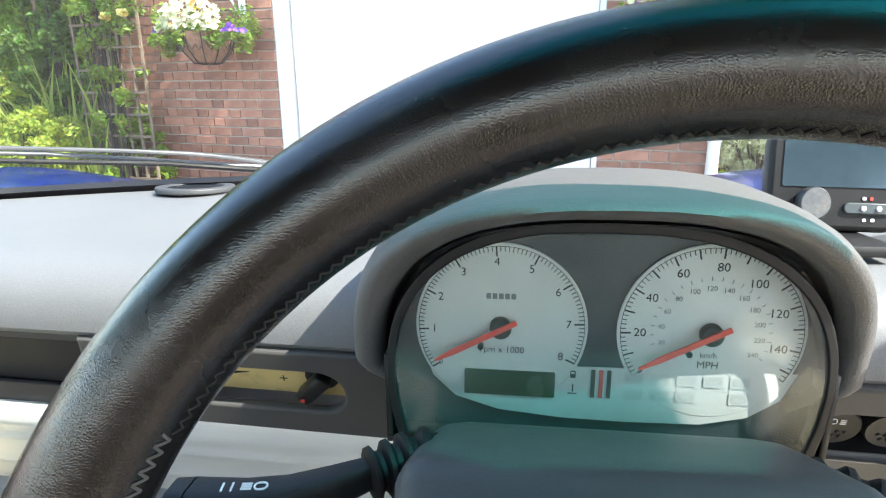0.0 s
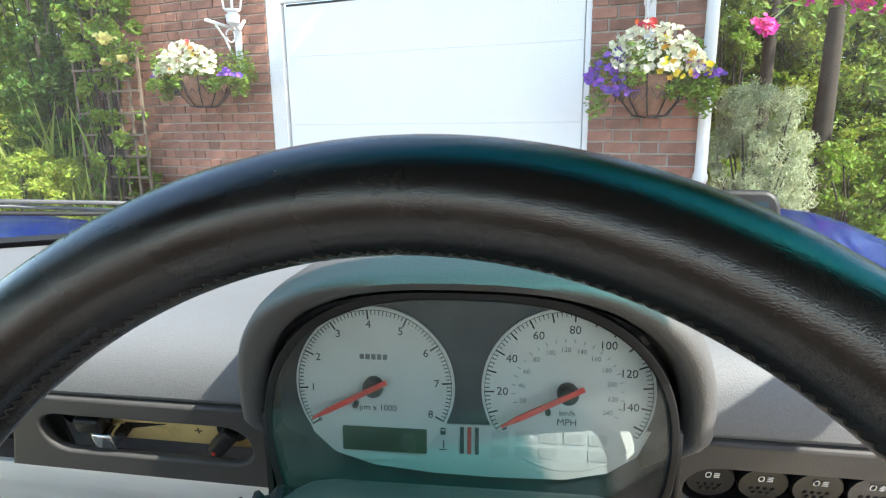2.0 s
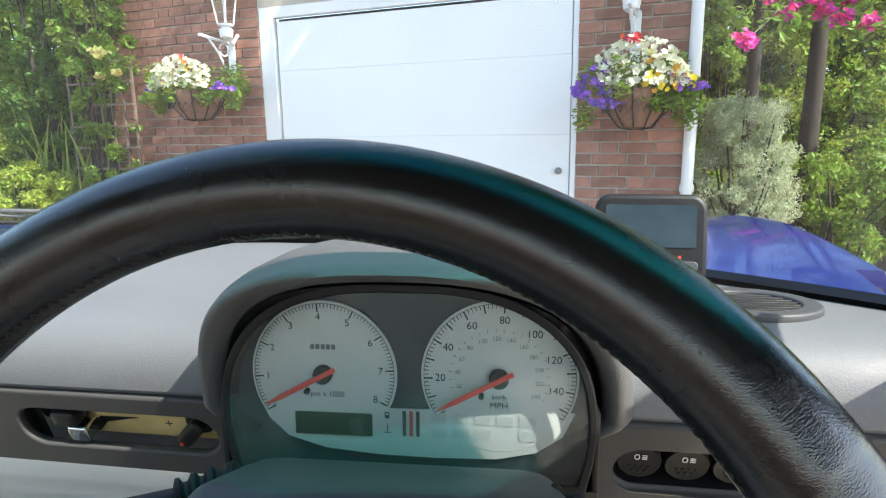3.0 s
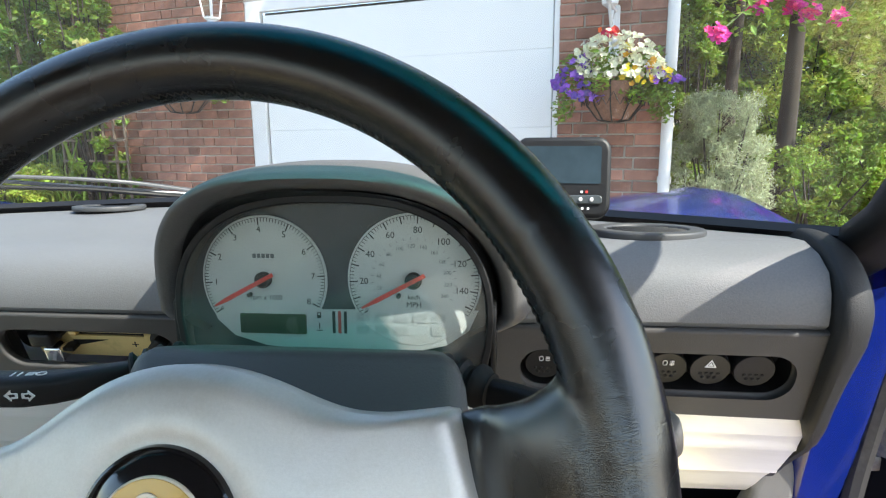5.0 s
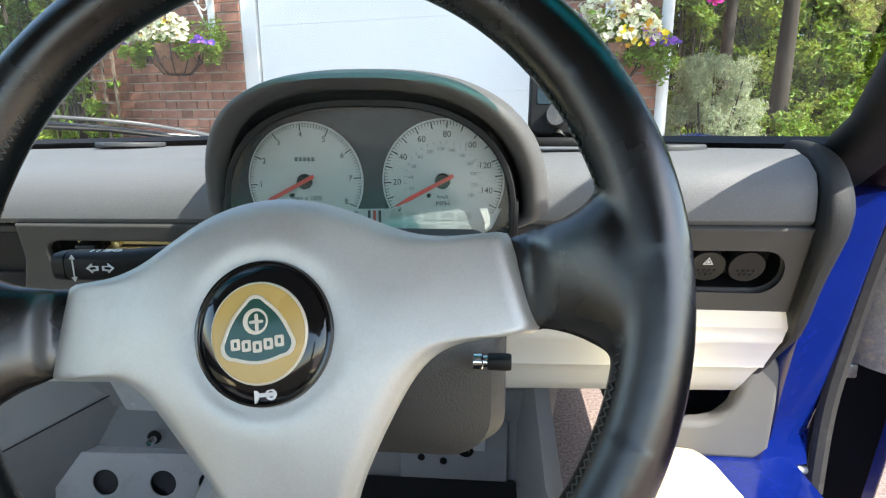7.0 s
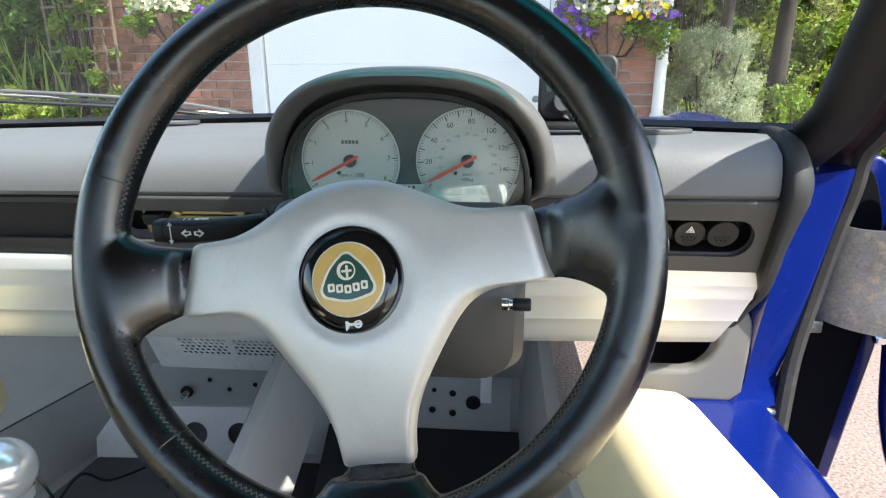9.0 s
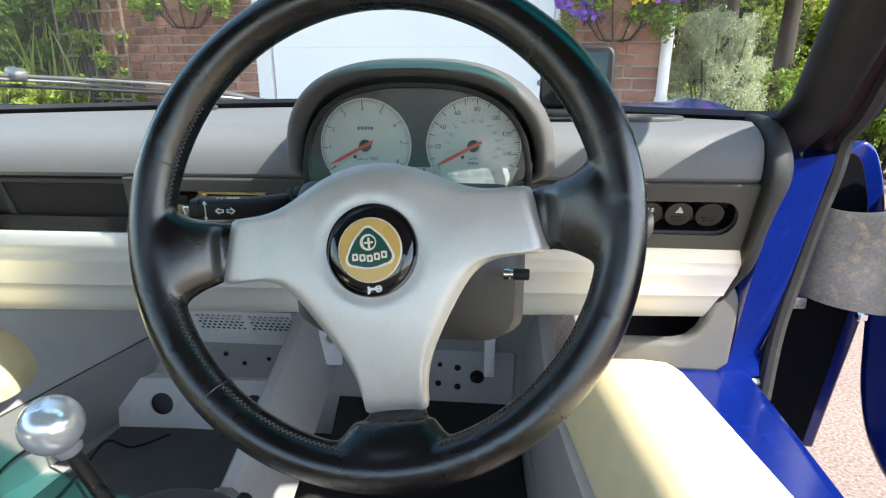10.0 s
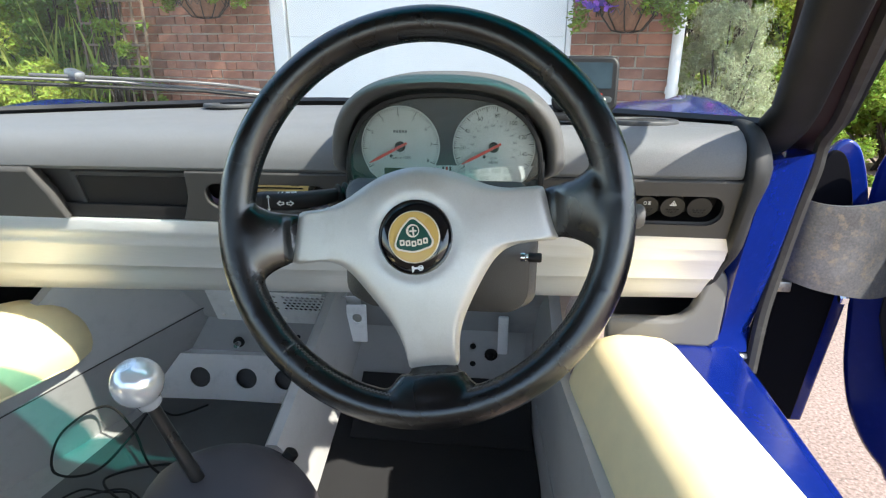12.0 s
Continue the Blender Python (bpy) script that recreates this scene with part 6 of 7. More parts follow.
part("door_handle", lathe([(0.022, 0.0), (0.022, 0.010), (0.014, 0.014), (0.014, 0.028), (0.018, 0.032), (0.018, 0.044), (0.010, 0.048)], WALL @ Matrix.Translation((-0.075, 0.81, -0.028)), 20), M_ALUWORN, garage_door, "small grey round door lock")

pipe = thing("drainpipe", WALL @ Vector((0.70, 0, 0.05)), "white painted drainpipe at the wall corner", "drainpipe")
part("pipe", tube([WALL @ Vector((0.685, z, 0.03)) for z in (0, 0.6, 1.2, 1.8, 2.6, 3.2)], 0.034, 16), M_WHITEFRAME, pipe)
for z in (0.7, 1.9):
    part("clip", tube([WALL @ Vector((0.685, z, 0.03)), WALL @ Vector((0.685, z + 0.04, 0.03))], 0.041, 16), M_WHITEFRAME, pipe)


def spray(bm, centre, r, size, rnd, flat=0.5, narrow=0.45):
    """One leaf: a folded blade of two quads, near centre within r."""
    while True:
        o = Vector((rnd.uniform(-1, 1), rnd.uniform(-1, 1), rnd.uniform(-1, 1)))
        if 0.02 < o.length < 1:
            break
    p = Vector(centre) + Vector((o.x * r[0], o.y * r[1], o.z * r[2]))
    d = Vector((rnd.gauss(0, 1), rnd.gauss(0, 1), rnd.gauss(0, flat))).normalized()
    s = d.orthogonal().normalized()
    s.rotate(Matrix.Rotation(rnd.uniform(0, 6.28), 3, d))
    n = d.cross(s)
    L = size * rnd.uniform(0.6, 1.3)
    w = L * narrow * 0.5
    v = [bm.verts.new(q) for q in (p - d * L / 2, p + s * w + n * w * 0.3, p + d * L / 2, p - s * w + n * w * 0.3)]
    bm.faces.new((v[0], v[1], v[2]))
    bm.faces.new((v[0], v[2], v[3]))


def leaf_mass(clumps, per, size, rnd, flat=0.5, narrow=0.45):
    bm = bmesh.new()
    for c, r in clumps:
        for _ in range(per):
            spray(bm, c, r, size, rnd, flat, narrow)
    return bm


def bloom(bm, p, r, rnd, petals=5):
    n = Vector((rnd.gauss(0, 0.5), rnd.gauss(-0.8, 0.4), rnd.gauss(0.5, 0.4))).normalized()
    s = n.orthogonal().normalized()
    t = n.cross(s)
    c = bm.verts.new(p - n * r * 0.25)
    ring = []
    for k in range(petals * 2):
        a = math.pi * k / petals
        q = r * (1.0 if k % 2 == 0 else 0.72) * rnd.uniform(0.85, 1.1)
        ring.append(bm.verts.new(p + (s * math.cos(a) + t * math.sin(a)) * q + n * r * 0.12 * rnd.uniform(-1, 1)))
    for k in range(len(ring)):
        bm.faces.new((c, ring[k], ring[(k + 1) % len(ring)]))


def hanging_basket(along, z, wide, seed, tilt_white, colours):
    """A half-round coir basket under a cast bracket, heaped with flowers."""
    rnd = random.Random(seed)
    c = WALL @ Vector((along, z, 0.24))
    b = thing("hanging_basket", c + Vector((0, 0, -0.2)), colours[0], "hanging basket", "hanging baskets by the garage door")
    r = wide * 0.26
    mz = Matrix.Translation(c)
    part("liner", lathe([(0.02, -0.21), (r * 0.5, -0.20), (r * 0.85, -0.12), (r, -0.02), (r * 0.98, 0.0)], mz, 28), M_COCO, b, "brown coir liner")
    wires = bmesh.new()
    for k in range(10):
        a = 2 * math.pi * k / 10
        tube([mz @ Vector((q * math.cos(a) * 1.02, q * math.sin(a) * 1.02, h)) for q, h in ((0.03, -0.215), (r * 0.5, -0.205), (r * 0.86, -0.122), (r * 1.01, -0.02), (r * 1.02, 0.01))], 0.004, 6, wires)
        tube([mz @ Vector(((r * 0.93 + 0.02) * math.cos(a + q * 0.10), (r * 0.93 + 0.02) * math.sin(a + q * 0.10), -0.09 + 0.035 * math.sin(q * 1.6))) for q in range(-2, 5)], 0.003, 5, wires)
    part("wire_frame", wires, M_IRON, b, "black scrolled wire frame")
    clumps = [((c.x + rnd.uniform(-1, 1) * wide * 0.42, c.y + rnd.uniform(-0.14, 0.12), c.z + rnd.uniform(-0.02, 0.14)), (wide * 0.12, 0.11, 0.075)) for _ in range(16)]
    clumps += [((c.x + rnd.uniform(-1, 1) * wide * 0.40, c.y - 0.15, c.z - rnd.uniform(0.0, 0.08)), (0.07, 0.05, 0.05)) for _ in range(9)]
    clumps += [((c.x + rnd.choice((-1, 1)) * wide * rnd.uniform(0.30, 0.46), c.y - 0.05, c.z - rnd.uniform(0.02, 0.14)), (0.05, 0.05, 0.09)) for _ in range(8)]
    part("foliage", leaf_mass(clumps, 90, 0.035, rnd), L_MID, b, "trailing green foliage", smooth=0)
    for name, mat_, count, x0, x1, z0, z1 in colours[1:]:
        bm = bmesh.new()
        for _ in range(int(count * 1.7)):
            x = rnd.uniform(x0, x1)
            top = 0.24 * max(0, 1 - (x / (wide * 0.52)) ** 2)
            hz = z0 + (z1 - z0) * rnd.random()
            bloom(bm, c + WALL_R * x + WALL_N * (0.05 + 0.14 * math.sqrt(max(0, 1 - (x / (wide * 0.55)) ** 2)) * rnd.uniform(0.6, 1.1)) + Vector((0, 0, top * hz)), rnd.uniform(0.015, 0.026), rnd)
        tagged(part(name, bm, mat_, b, smooth=0), kind="stuff")
    return c, b


cR, bR = hanging_basket(0.400, 1.275, 0.68, 3, 0, ["hanging basket of white, yellow and purple flowers on the brick wall", ("white_flowers", P_WHITE, 120, -0.20, 0.26, 0.1, 1.1), ("yellow_flowers", P_YELLOW, 16, 0.05, 0.30, -0.1, 0.8), ("purple_flowers", P_PURPLE, 34, -0.34, -0.12, -0.15, 0.8), ("violet_flowers", P_PURPLE, 12, 0.18, 0.36, -0.2, 0.6), ("red_flowers", P_RED, 8, -0.08, 0.02, 0.95, 1.15), ("lower_purple_flowers", P_PURPLE, 16, -0.34, -0.05, -0.5, -0.25)])
cL, bL = hanging_basket(-2.715, 1.385, 0.74, 5, 0, ["hanging basket of mostly white flowers on the brick wall", ("white_flowers", P_WHITE, 170, -0.30, 0.24, 0.1, 1.0), ("yellow_flowers", P_YELLOW, 8, -0.20, 0.28, 0.0, 0.8), ("purple_flowers", P_PURPLE, 10, 0.28, 0.40, 0.0, 0.5), ("violet_flowers", P_PURPLE, 6, -0.40, -0.33, 0.2, 0.5), ("red_flowers", P_RED, 3, 0.02, 0.10, 0.8, 1.0)])


def wall_bracket(along, z, label):
    t = thing("basket_bracket", WALL @ Vector((along, z, 0.0)), label, "bracket", "cast basket brackets")
    part("back_plate", plate([rrect(0.05, 0.34, 0.012, 4)], 0.016, 0.004, WALL @ Matrix.Translation((along, z, 0.008))), M_WHITEMETAL, t)
    part("arm", tube([WALL @ Vector(p) for p in ((along, z + 0.14, 0.01), (along - 0.01, z + 0.15, 0.15), (along - 0.02, z + 0.165, 0.31))], 0.012, 8), M_WHITEMETAL, t)
    part("brace", tube([WALL @ Vector(p) for p in smooth_line([(along, z - 0.12, 0.012), (along - 0.005, z - 0.01, 0.10), (along - 0.01, z + 0.06, 0.14), (along - 0.015, z + 0.145, 0.22)], 5)], 0.009, 8), M_WHITEMETAL, t)
    part("scroll", tube([WALL @ Vector((along - 0.005, z + 0.085 + 0.045 * math.sin(a), 0.085 + 0.045 * math.cos(a))) for a in [0.5 * k for k in range(13)]], 0.006, 6), M_WHITEMETAL, t)
    return t


wall_bracket(-2.56, 1.60, "white cast bracket holding a basket")
wall_bracket(0.36, 1.56, "white cast bracket holding a basket")


def wall_lamp(along, z):
    t = thing("wall_lantern", WALL @ Vector((along, z, 0)), "white cast wall lantern with glass panes", "wall lamp", "wall lanterns")
    m = WALL @ Matrix.Translation((along, z, 0.12)) @ pose(0, 0, 0, -90, 0, 0)
    part("base", lathe([(0.018, -0.10), (0.045, -0.08), (0.052, -0.03), (0.03, -0.01), (0.055, 0.0), (0.055, 0.012)], m, 16), M_WHITEMETAL, t)
    part("stand", tube([WALL @ Vector(p) for p in ((along, z - 0.05, 0.0), (along, z - 0.12, 0.06), (along, z - 0.08, 0.12))], 0.014, 10), M_WHITEMETAL, t)
    for k in range(4):
        a = math.pi / 4 + k * math.pi / 2
        part("lamp_bar", tube([m @ Vector((0.055 * math.cos(a), 0.055 * math.sin(a), 0.01)), m @ Vector((0.095 * math.cos(a), 0.095 * math.sin(a), 0.26))], 0.006, 6), M_WHITEMETAL, t)
        q0, q1 = a, a + math.pi / 2
        bm = bmesh.new()
        bm.faces.new([bm.verts.new(m @ Vector(p)) for p in ((0.053 * math.cos(q0), 0.053 * math.sin(q0), 0.012), (0.053 * math.cos(q1), 0.053 * math.sin(q1), 0.012), (0.093 * math.cos(q1), 0.093 * math.sin(q1), 0.255), (0.093 * math.cos(q0), 0.093 * math.sin(q0), 0.255))])
        part("glass_pane", bm, M_CLEAR, t, smooth=0)
    part("roof", lathe([(0.11, 0.26), (0.10, 0.275), (0.05, 0.34), (0.012, 0.37)], m, 16), M_WHITEMETAL, t)


wall_lamp(-2.50, 1.845)
wall_lamp(0.34, 1.80)


# ---------------------------------------------------------------- planting
def branch(bm, p, d, length, r, depth, rnd, tips):
    pts, rad = [p.copy()], [r]
    q, e = p.copy(), d.copy()
    for k in range(4):
        e = (e + Vector((rnd.gauss(0, 0.12), rnd.gauss(0, 0.12), rnd.gauss(0.02, 0.08)))).normalized()
        q = q + e * length / 4
        pts.append(q.copy())
        rad.append(r * (1 - 0.13 * (k + 1)))
    tube(pts, rad, 7 if depth else 5, bm)
    if depth == 0:
        tips.append(q)
        return
    for _ in range(3 if depth > 1 else 4):
        f = (e + Vector((rnd.gauss(0, 0.6), rnd.gauss(0, 0.6), rnd.gauss(0.1, 0.35)))).normalized()
        k = rnd.randint(2, 4)
        branch(bm, pts[k], f, length * rnd.uniform(0.5, 0.75), rad[k] * 0.6, depth - 1, rnd, tips)


def tree(x, y, height, r, spread, seed, leafmat, label, leaf=0.09, per=70, lean=(0, 0)):
    rnd = random.Random(seed)
    t = thing("tree", (x, y, 0), label, "tree", "garden trees")
    bm, tips = bmesh.new(), []
    stem = [Vector((x + lean[0] * height * h + rnd.uniform(-0.04, 0.04) * h, y + lean[1] * height * h, height * h - 0.1)) for h in (0, 0.12, 0.25, 0.4, 0.6, 0.8, 1.0)]
    tube(smooth_line(stem, 3), [r * (1.12 - 0.9 * k / 18) for k in range(19)], 9, bm)
    for k in range(9):
        h = 0.35 + 0.65 * k / 8
        a = rnd.uniform(0, 6.28)
        p = Vector((x + lean[0] * height * h, y + lean[1] * height * h, height * h))
        branch(bm, p, Vector((math.cos(a), math.sin(a), rnd.uniform(0.0, 0.5))).normalized(), spread * rnd.uniform(0.6, 1.0), r * 0.35, 1, rnd, tips)
    part("trunk", bm, M_BARK, t, "brown bark trunk and limbs")
    clumps = [(p, (rnd.uniform(0.25, 0.5), rnd.uniform(0.25, 0.5), rnd.uniform(0.15, 0.35))) for p in tips]
    part("crown", leaf_mass(clumps, per, leaf, rnd), leafmat, t, "uneven leafy crown", smooth=0)
    return t


def shrub(name, x, y, z, size, count, per, leaf, seed, leafmat, label, category, narrow=0.45, flat=0.8, base=0.0):
    rnd = random.Random(seed)
    t = thing(name, (x, y, base), label, category, "garden shrubs")
    clumps = []
    stems = bmesh.new()
    for _ in range(count):
        a, h = rnd.uniform(0, 6.28), rnd.random()
        q = math.sqrt(rnd.random()) * (1 - 0.35 * h)
        c = Vector((x + size[0] * q * math.cos(a), y + size[1] * q * math.sin(a), base + z * (0.12 + 0.88 * h)))
        k = rnd.uniform(0.08, 0.2) * max(size[0], 0.5)
        clumps.append((c, (k, k, k * rnd.uniform(0.6, 1.2))))
        if rnd.random() < 0.3:
            tube([Vector((x + rnd.uniform(-0.1, 0.1), y + rnd.uniform(-0.1, 0.1), base)), Vector((x, y, base)).lerp(c, 0.5) + Vector((0, 0, 0.1)), c], [0.012, 0.008, 0.004], 5, stems)
    part("brushwood", stems, M_BARK, t)
    part("leaves", leaf_mass(clumps, per, leaf, rnd, flat, narrow), leafmat, t, smooth=0)
    return t


def blades(name, x, y, size, count, length, seed, material, label):
    rnd = random.Random(seed)
    bm = bmesh.new()
    for _ in range(count):
        p = Vector((x + rnd.uniform(-1, 1) * size[0], y + rnd.uniform(-1, 1) * size[1], 0))
        a = rnd.uniform(0, 6.28)
        L = length * rnd.uniform(0.5, 1.15)
        lean_ = rnd.uniform(0.1, 0.55)
        d = Vector((math.cos(a), math.sin(a), 0))
        w = d.cross(Vector((0, 0, 1))) * L * 0.011
        pts = [p + d * (L * lean_ * t * t) + Vector((0, 0, L * (t - 0.25 * lean_ * t * t))) for t in (0, 0.4, 0.75, 1.0)]
        row = [(bm.verts.new(q - w * f), bm.verts.new(q + w * f)) for q, f in zip(pts, (1, 1, 0.7, 0.1))]
        for u, v in zip(row, row[1:]):
            bm.faces.new((u[0], u[1], v[1], v[0]))
    ob = part(name, bm, material, None, label, smooth=0)
    return tagged(ob, label, "plants", kind="stuff")


def overhanging_tree(x, y, height, seed, label):
    """An unseen tall tree, added to shade the garage door; high limbs overhang the drive."""
    rnd = random.Random(seed)
    t = thing("tree", (x, y, 0), label, "tree", "garden trees")
    bm, tips = bmesh.new(), []
    tube(smooth_line([(x, y, -0.1), (x + 0.05, y + 0.02, 1.5), (x - 0.05, y + 0.1, 3.0), (x - 0.15, y + 0.3, height)], 4), [0.15 - 0.006 * k for k in range(13)], 9, bm)
    for k in range(13):
        a = 2 * math.pi * k / 13 + rnd.uniform(-0.2, 0.2)
        reach = rnd.uniform(1.0, 1.7) * (1.35 if math.cos(a) < 0 else 0.4)
        branch(bm, Vector((x - 0.1, y + 0.2, height * rnd.uniform(0.78, 0.98))), Vector((math.cos(a), 0.6 * math.sin(a), rnd.uniform(0.05, 0.4))).normalized(), reach, 0.05, 1, rnd, tips)
    part("trunk", bm, M_BARK, t, "brown bark trunk and limbs")
    mid = Vector((x - 0.1, y + 0.2, height * 0.95))
    tips += [p.lerp(mid, rnd.uniform(0.3, 0.8)) for p in tips]
    part("crown", leaf_mass([(p, (rnd.uniform(0.28, 0.48), rnd.uniform(0.28, 0.48), rnd.uniform(0.15, 0.3))) for p in tips], 110, 0.13, rnd, 0.5, 0.6), L_MID, t, "uneven leafy crown", smooth=0)


overhanging_tree(2.5, 2.75, 4.4, 71, "tall leafy tree out of view, added to shade the garage door")
# left of the wall
shrub("climber", -3.30, 4.80, 2.7, (0.38, 0.16), 90, 120, 0.055, 18, L_MID, "green climber covering the end of the wall", "climber")
shrub("climber", -3.95, 5.05, 2.9, (0.45, 0.20), 110, 130, 0.06, 19, L_DARK, "dark green climber over a trellis", "climber")
shrub("hedge", -6.2, 6.6, 3.4, (1.9, 0.5), 220, 190, 0.085, 64, L_MID, "tall olive-green hedge behind the shrubs", "hedge")
shrub("hedge", -8.6, 6.8, 3.4, (1.4, 0.6), 160, 190, 0.085, 65, L_DARK, "tall dark green garden hedge", "hedge")
shrub("shrub", -5.0, 4.9, 1.15, (1.0, 0.9), 60, 170, 0.042, 11, L_LIGHT, "bright yellow-green leafy shrub", "shrub")
shrub("shrub", -3.9, 4.4, 0.85, (0.6, 0.5), 44, 170, 0.040, 12, L_LIGHT, "bright yellow-green leafy shrub", "shrub")
shrub("climber", -4.6, 5.7, 2.7, (1.0, 0.5), 90, 150, 0.075, 13, L_MID, "tall dark green climbing shrub", "climber")
shrub("climber", -6.4, 5.6, 3.0, (1.2, 0.7), 90, 150, 0.085, 14, L_DARK, "tall dark green climbing shrub", "climber")
shrub("climber", -3.62, 5.05, 2.6, (0.30, 0.2), 40, 100, 0.06, 15, L_DARK, "dark green climber on the wall", "climber")
blades("long_grass", -4.7, 5.0, (1.3, 0.35), 900, 0.85, 16, L_GRASS, "long arching green leaf blades")
blades("tall_stems", -3.85, 5.0, (0.4, 0.2), 120, 1.25, 17, L_GRASS, "tall thin green stems")
tree(-5.6, 8.5, 5.5, 0.16, 1.9, 21, L_DARK, "dark leafy garden tree", 0.11, 130)
tree(-8.5, 8.0, 6.0, 0.18, 2.2, 22, L_MID, "tall green leafy garden tree", 0.11, 130)
# right of the wall
shrub("shrub", 2.75, 6.0, 2.3, (0.9, 0.25), 110, 190, 0.045, 66, L_LIGHT, "sunlit yellow-green shrub among the trees", "shrub")
shrub("shrub", 3.45, 4.8, 2.0, (0.55, 0.4), 80, 190, 0.048, 67, L_MID, "bushy green shrub beside the drive", "shrub")
shrub("hedge", 3.0, 6.3, 2.9, (1.5, 0.5), 150, 190, 0.075, 61, L_MID, "tall green hedge behind the slender trees", "hedge")
shrub("climber", 1.44, 4.75, 2.3, (0.22, 0.20), 50, 150, 0.045, 68, L_MID, "leafy green climber beside the drainpipe", "climber")
shrub("hedge", 5.2, 5.6, 2.6, (1.4, 0.7), 130, 190, 0.06, 62, L_LIGHT, "sunlit yellow-green hedge beside the drive", "hedge")
shrub("hedge", 2.0, 6.6, 3.2, (0.8, 0.5), 110, 190, 0.075, 63, L_DARK, "tall dark green hedge behind the garage", "hedge")
shrub("grey_shrub", 1.36, 3.95, 1.20, (0.36, 0.30), 130, 240, 0.034, 31, L_GREY, "grey-green narrow-leaved bush by the drainpipe", "bush", narrow=0.16, flat=1.2)
shrub("shrub", 2.2, 4.5, 0.85, (0.55, 0.5), 50, 190, 0.042, 32, L_MID, "yellow-green leafy shrub beside the bush", "shrub")
shrub("shrub", 3.1, 5.0, 1.2, (0.9, 0.7), 50, 130, 0.065, 33, L_MID, "green leafy shrub under the trees", "shrub")
shrub("hedge", 4.6, 8.5, 2.6, (2.6, 0.9), 130, 170, 0.10, 34, L_DARK, "dark green hedge behind the trees", "hedge")
shrub("hedge", 7.6, 7.0, 2.2, (1.8, 1.2), 90, 170, 0.10, 35, L_MID, "dense green garden hedge", "hedge")
tree(1.97, 5.55, 5.6, 0.062, 1.5, 41, L_MID, "slender garden tree with leafy branches", 0.08, 130)
tree(2.41, 5.5, 5.8, 0.082, 1.7, 42, L_LIGHT, "sunlit garden tree with leafy branches", 0.08, 130, (0.012, 0))
tree(3.4, 7.0, 6.0, 0.14, 2.0, 43, L_DARK, "dark leafy garden tree", 0.10, 140)
tree(5.6, 6.6, 6.0, 0.15, 2.2, 44, L_MID, "tall green leafy garden tree", 0.10, 140)


def trellis(x0, x1, y0, y1, low, high):
    """A panel of crossed laths beside the wall."""
    t = thing("trellis", (x0, y0, 0), "weathered brown wooden trellis behind the climbers", "trellis")
    for k in range(7):
        f = k / 6
        p = Vector((x0 + (x1 - x0) * f, y0 + (y1 - y0) * f, 0))
        part("upright", tube([p, p + Vector((0, 0, high))], 0.012, 4), M_LATH, t)
    for k in range(9):
        z = low + (high - low) * k / 8
        part("rail", tube([Vector((x0, y0 - 0.02, z)), Vector((x1, y1 - 0.02, z))], 0.012, 4), M_LATH, t)


M_LATH = surface("weathered_lath", (0.16, 0.12, 0.085), 0.9, vary=0.2, grain=0.2, grain_scale=300, bump=0.5, bump_scale=200)
trellis(-3.62, -2.95, 4.86, 4.70, 0.3, 1.65)


def yellow_rose(x, y, z):
    rnd = random.Random(83)
    t = thing("rose", (x - 0.25, y + 0.3, 0), "pale yellow climbing rose on the trellis", "rose")
    bm = bmesh.new()
    tube(smooth_line([(x - 0.25, y + 0.3, 0), (x - 0.2, y + 0.25, z * 0.6), (x - 0.05, y + 0.1, z - 0.05), (x, y, z)], 5), 0.006, 6, bm)
    part("cane", bm, L_DARK, t)
    part("leaves", leaf_mass([((x + rnd.gauss(0, 0.12), y + 0.06, z + rnd.gauss(-0.12, 0.10)), (0.09, 0.07, 0.08)) for _ in range(7)], 40, 0.045, rnd), L_MID, t, smooth=0)
    for dx, dz, k in ((0, 0, 1.0), (0.12, -0.14, 0.45), (-0.02, -0.16, 0.4)):
        bm = bmesh.new()
        for _ in range(30):
            bloom(bm, Vector((x + dx + rnd.gauss(0, 0.026 * k), y + rnd.gauss(0, 0.02), z + dz + rnd.gauss(0, 0.020 * k))), rnd.uniform(0.02, 0.034) * (0.5 + 0.5 * k), rnd)
        part("rose_head", bm, P_LEMON, t, smooth=0)


yellow_rose(-3.0, 4.42, 1.665)


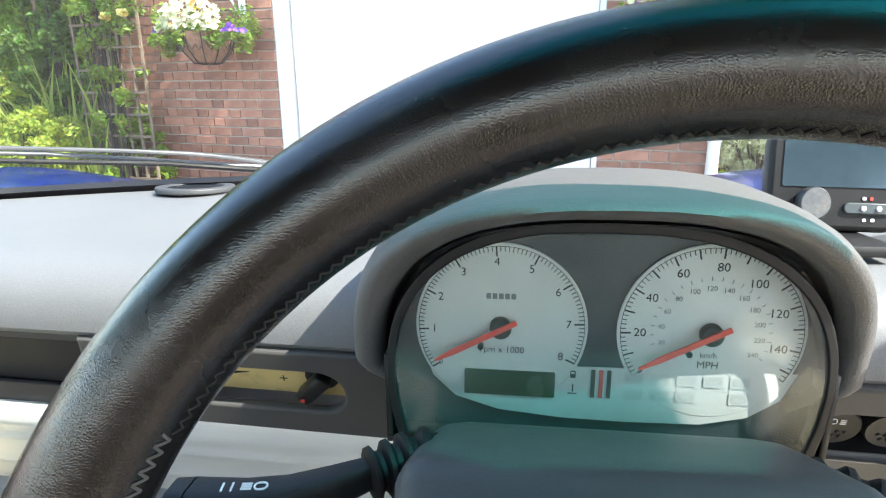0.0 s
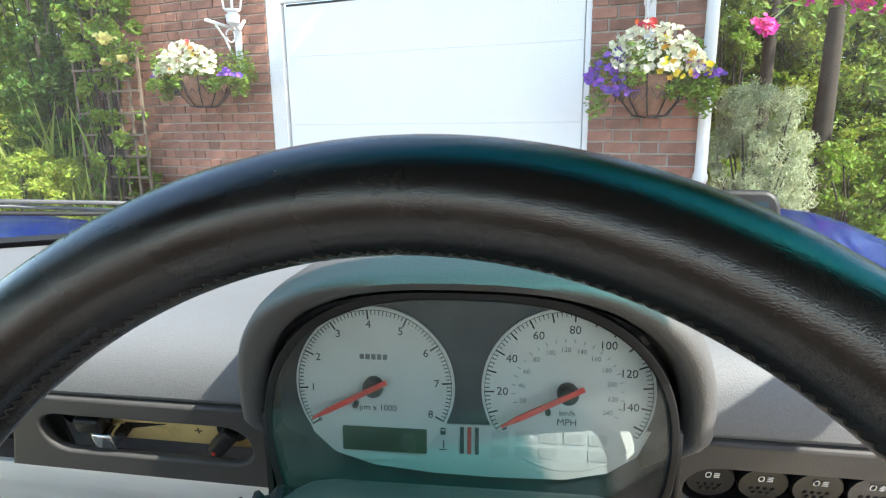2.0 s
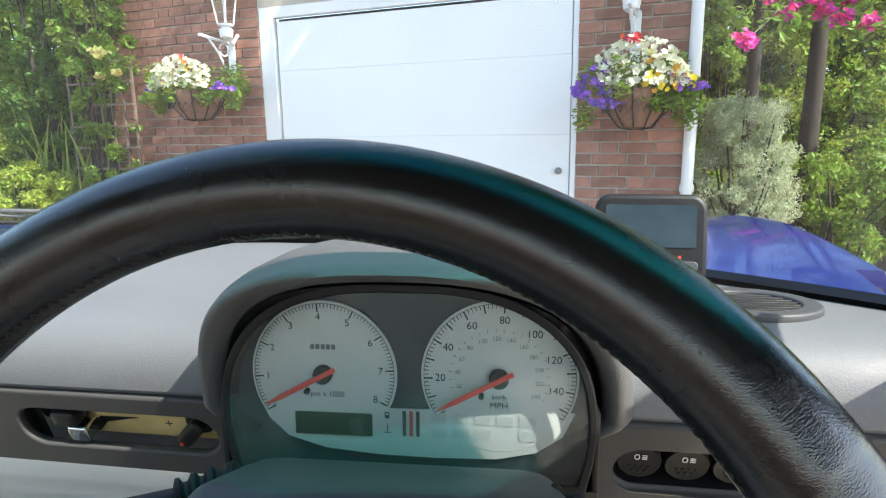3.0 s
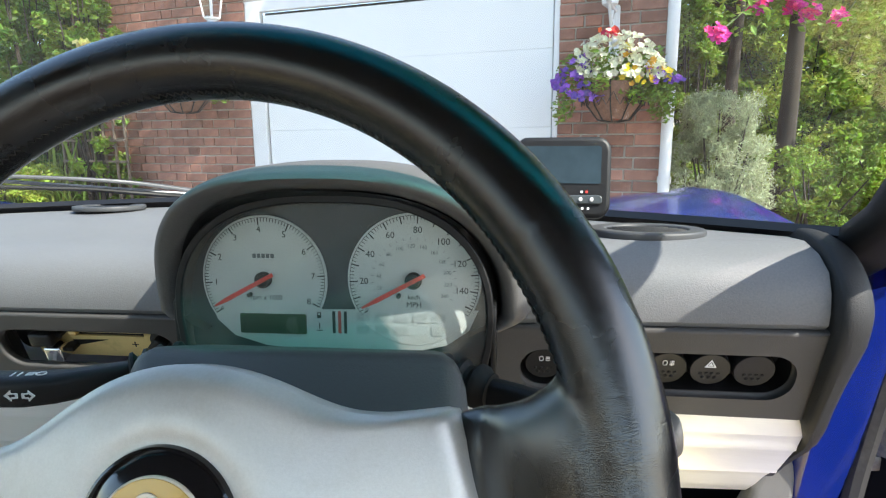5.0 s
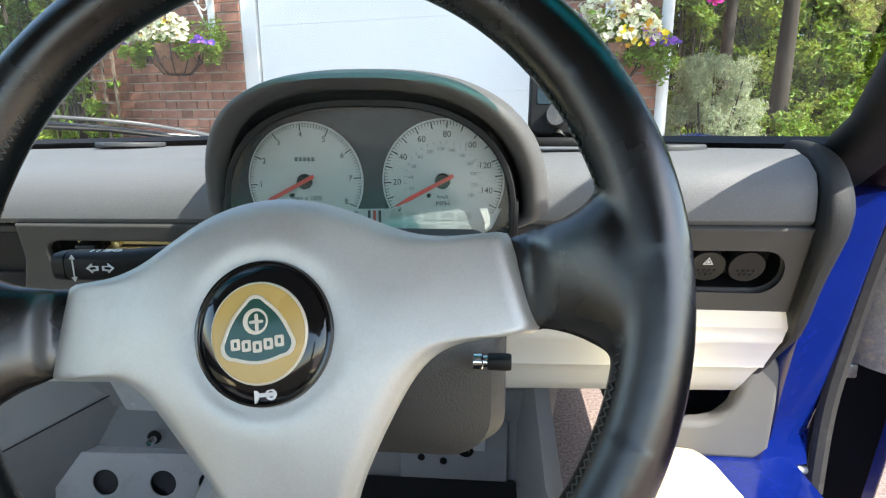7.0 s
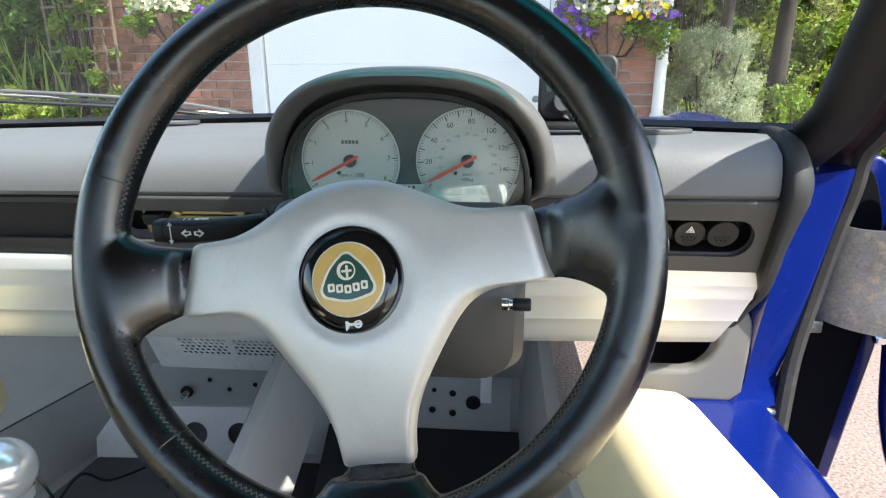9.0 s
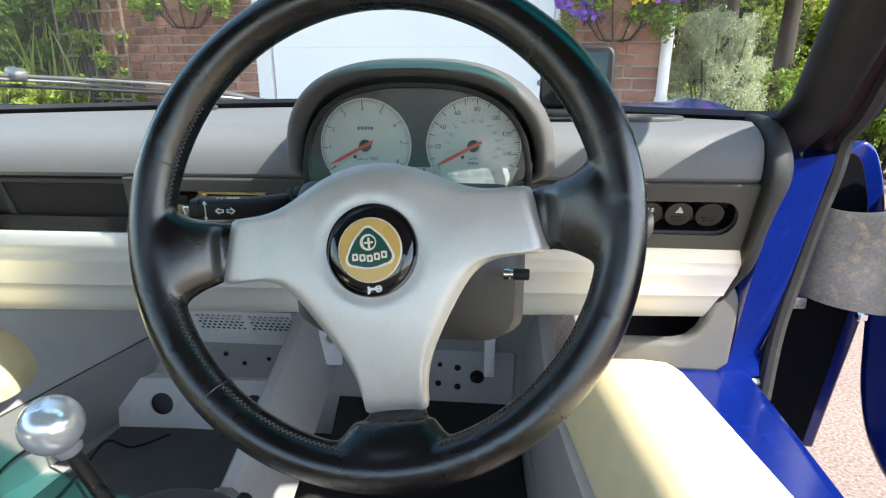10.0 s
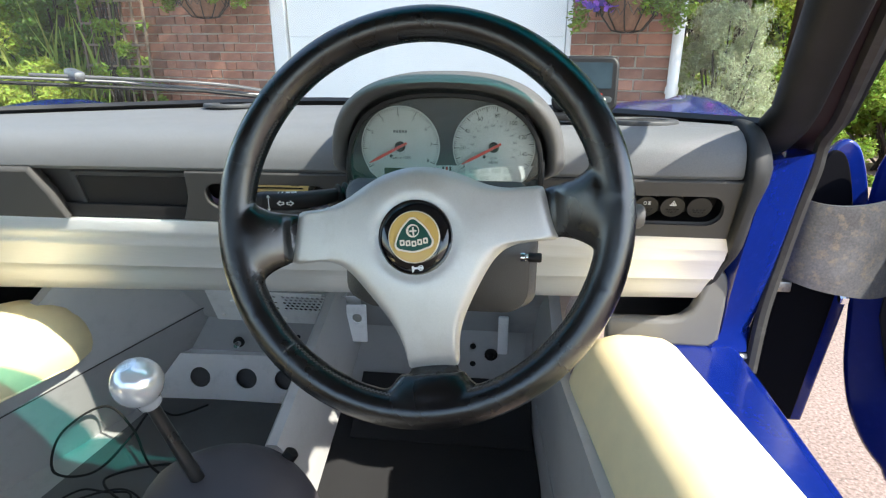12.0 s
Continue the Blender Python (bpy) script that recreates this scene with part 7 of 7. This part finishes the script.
def rose_bush():
    rnd = random.Random(51)
    t = thing("rose_bush", (1.6, 3.6, 0), "climbing rose with heavy magenta blooms", "rose")
    bm = bmesh.new()
    heads = [(1.06, 3.17, 1.455), (1.29, 3.35, 1.60), (1.45, 3.35, 1.60), (1.52, 3.32, 1.56), (1.40, 3.30, 1.64), (1.58, 3.40, 1.66), (1.18, 3.25, 1.66), (1.70, 3.42, 1.55)]
    for h in heads:
        tube(smooth_line([(2.5 + rnd.uniform(-0.2, 0.2), 4.0, 1.7), ((h[0] + 2.4) / 2, 3.75, 1.95), (h[0] + 0.10, h[1] + 0.07, h[2] + 0.08), h], 5), 0.004, 6, bm)
    part("canes", bm, L_DARK, t)
    part("leaves", leaf_mass([((h[0] + 0.12, h[1] + 0.1, h[2] + rnd.uniform(-0.1, 0.1)), (0.16, 0.12, 0.12)) for h in heads], 60, 0.05, rnd), L_MID, t, smooth=0)
    for h in heads:
        bm = bmesh.new()
        for _ in range(46):
            bloom(bm, Vector(h) + Vector((rnd.gauss(0, 0.021), rnd.gauss(0, 0.021), rnd.gauss(0, 0.017))), rnd.uniform(0.012, 0.022), rnd)
        part("rose_head", bm, P_ROSE, t, smooth=0)


rose_bush()

# bricks, long and short in turn, on both sides of the door
BR = bmesh.new()
bmesh.ops.create_cube(BR, size=1, matrix=Matrix.Diagonal((0.215, 0.0605, 0.03, 1)))
bmesh.ops.bevel(BR, geom=BR.edges[:], offset=0.004, segments=1, affect="EDGES")
brick_mesh = bpy.data.meshes.new("brick")
BR.to_mesh(brick_mesh)
BR.free()
brick_mesh.materials.append(M_BRICK)
rnd = random.Random(77)
base_inv = Matrix.Translation(-ORIGIN[wall.name])


def lay(x, z, mesh):
    o = new("brick", mesh)
    o.parent = wall
    o.matrix_parent_inverse = base_inv
    o.matrix_basis = WALL @ Matrix.Translation((x + rnd.gauss(0, 0.0012), z + rnd.gauss(0, 0.0008), -0.017 + rnd.gauss(0, 0.0015))) @ pose(0, 0, 0, 0, 0, rnd.gauss(0, 0.25))


cuts = {}


def cut_brick(w):
    """A brick cut to length w."""
    k = round(w, 3)
    if k not in cuts:
        cuts[k] = brick_mesh.copy()
        cuts[k].transform(Matrix.Diagonal((k / 0.215, 1, 1, 1)))
    return cuts[k]


rest = bmesh.new()
COURSE, BOND = 0.0705, (0.212, 0.106)
for row in range(45):
    z = 0.038 + COURSE * row
    for x0, x1 in ((-4.40, -DW - 0.13), (0.03, 0.66)):
        x, k = x1, row % 2
        w = BOND[0] * 0.75 if row % 2 else BOND[0]
        while x - x0 > 0.03:
            w = min(w, x - x0)
            cx = x - w / 2
            if 0.6 < z < 1.95 and -3.45 < cx:
                lay(cx, z, cut_brick(w - 0.010))
            else:
                block((w - 0.010, COURSE - 0.010, 0.03), WALL @ Matrix.Translation((cx, z, -0.017)), 0, 1, rest)
            x -= w
            k += 1
            w = BOND[k % 2]
ob = part("brickwork", rest, M_BRICK, wall, smooth=0)
tagged(ob, kind="stuff")
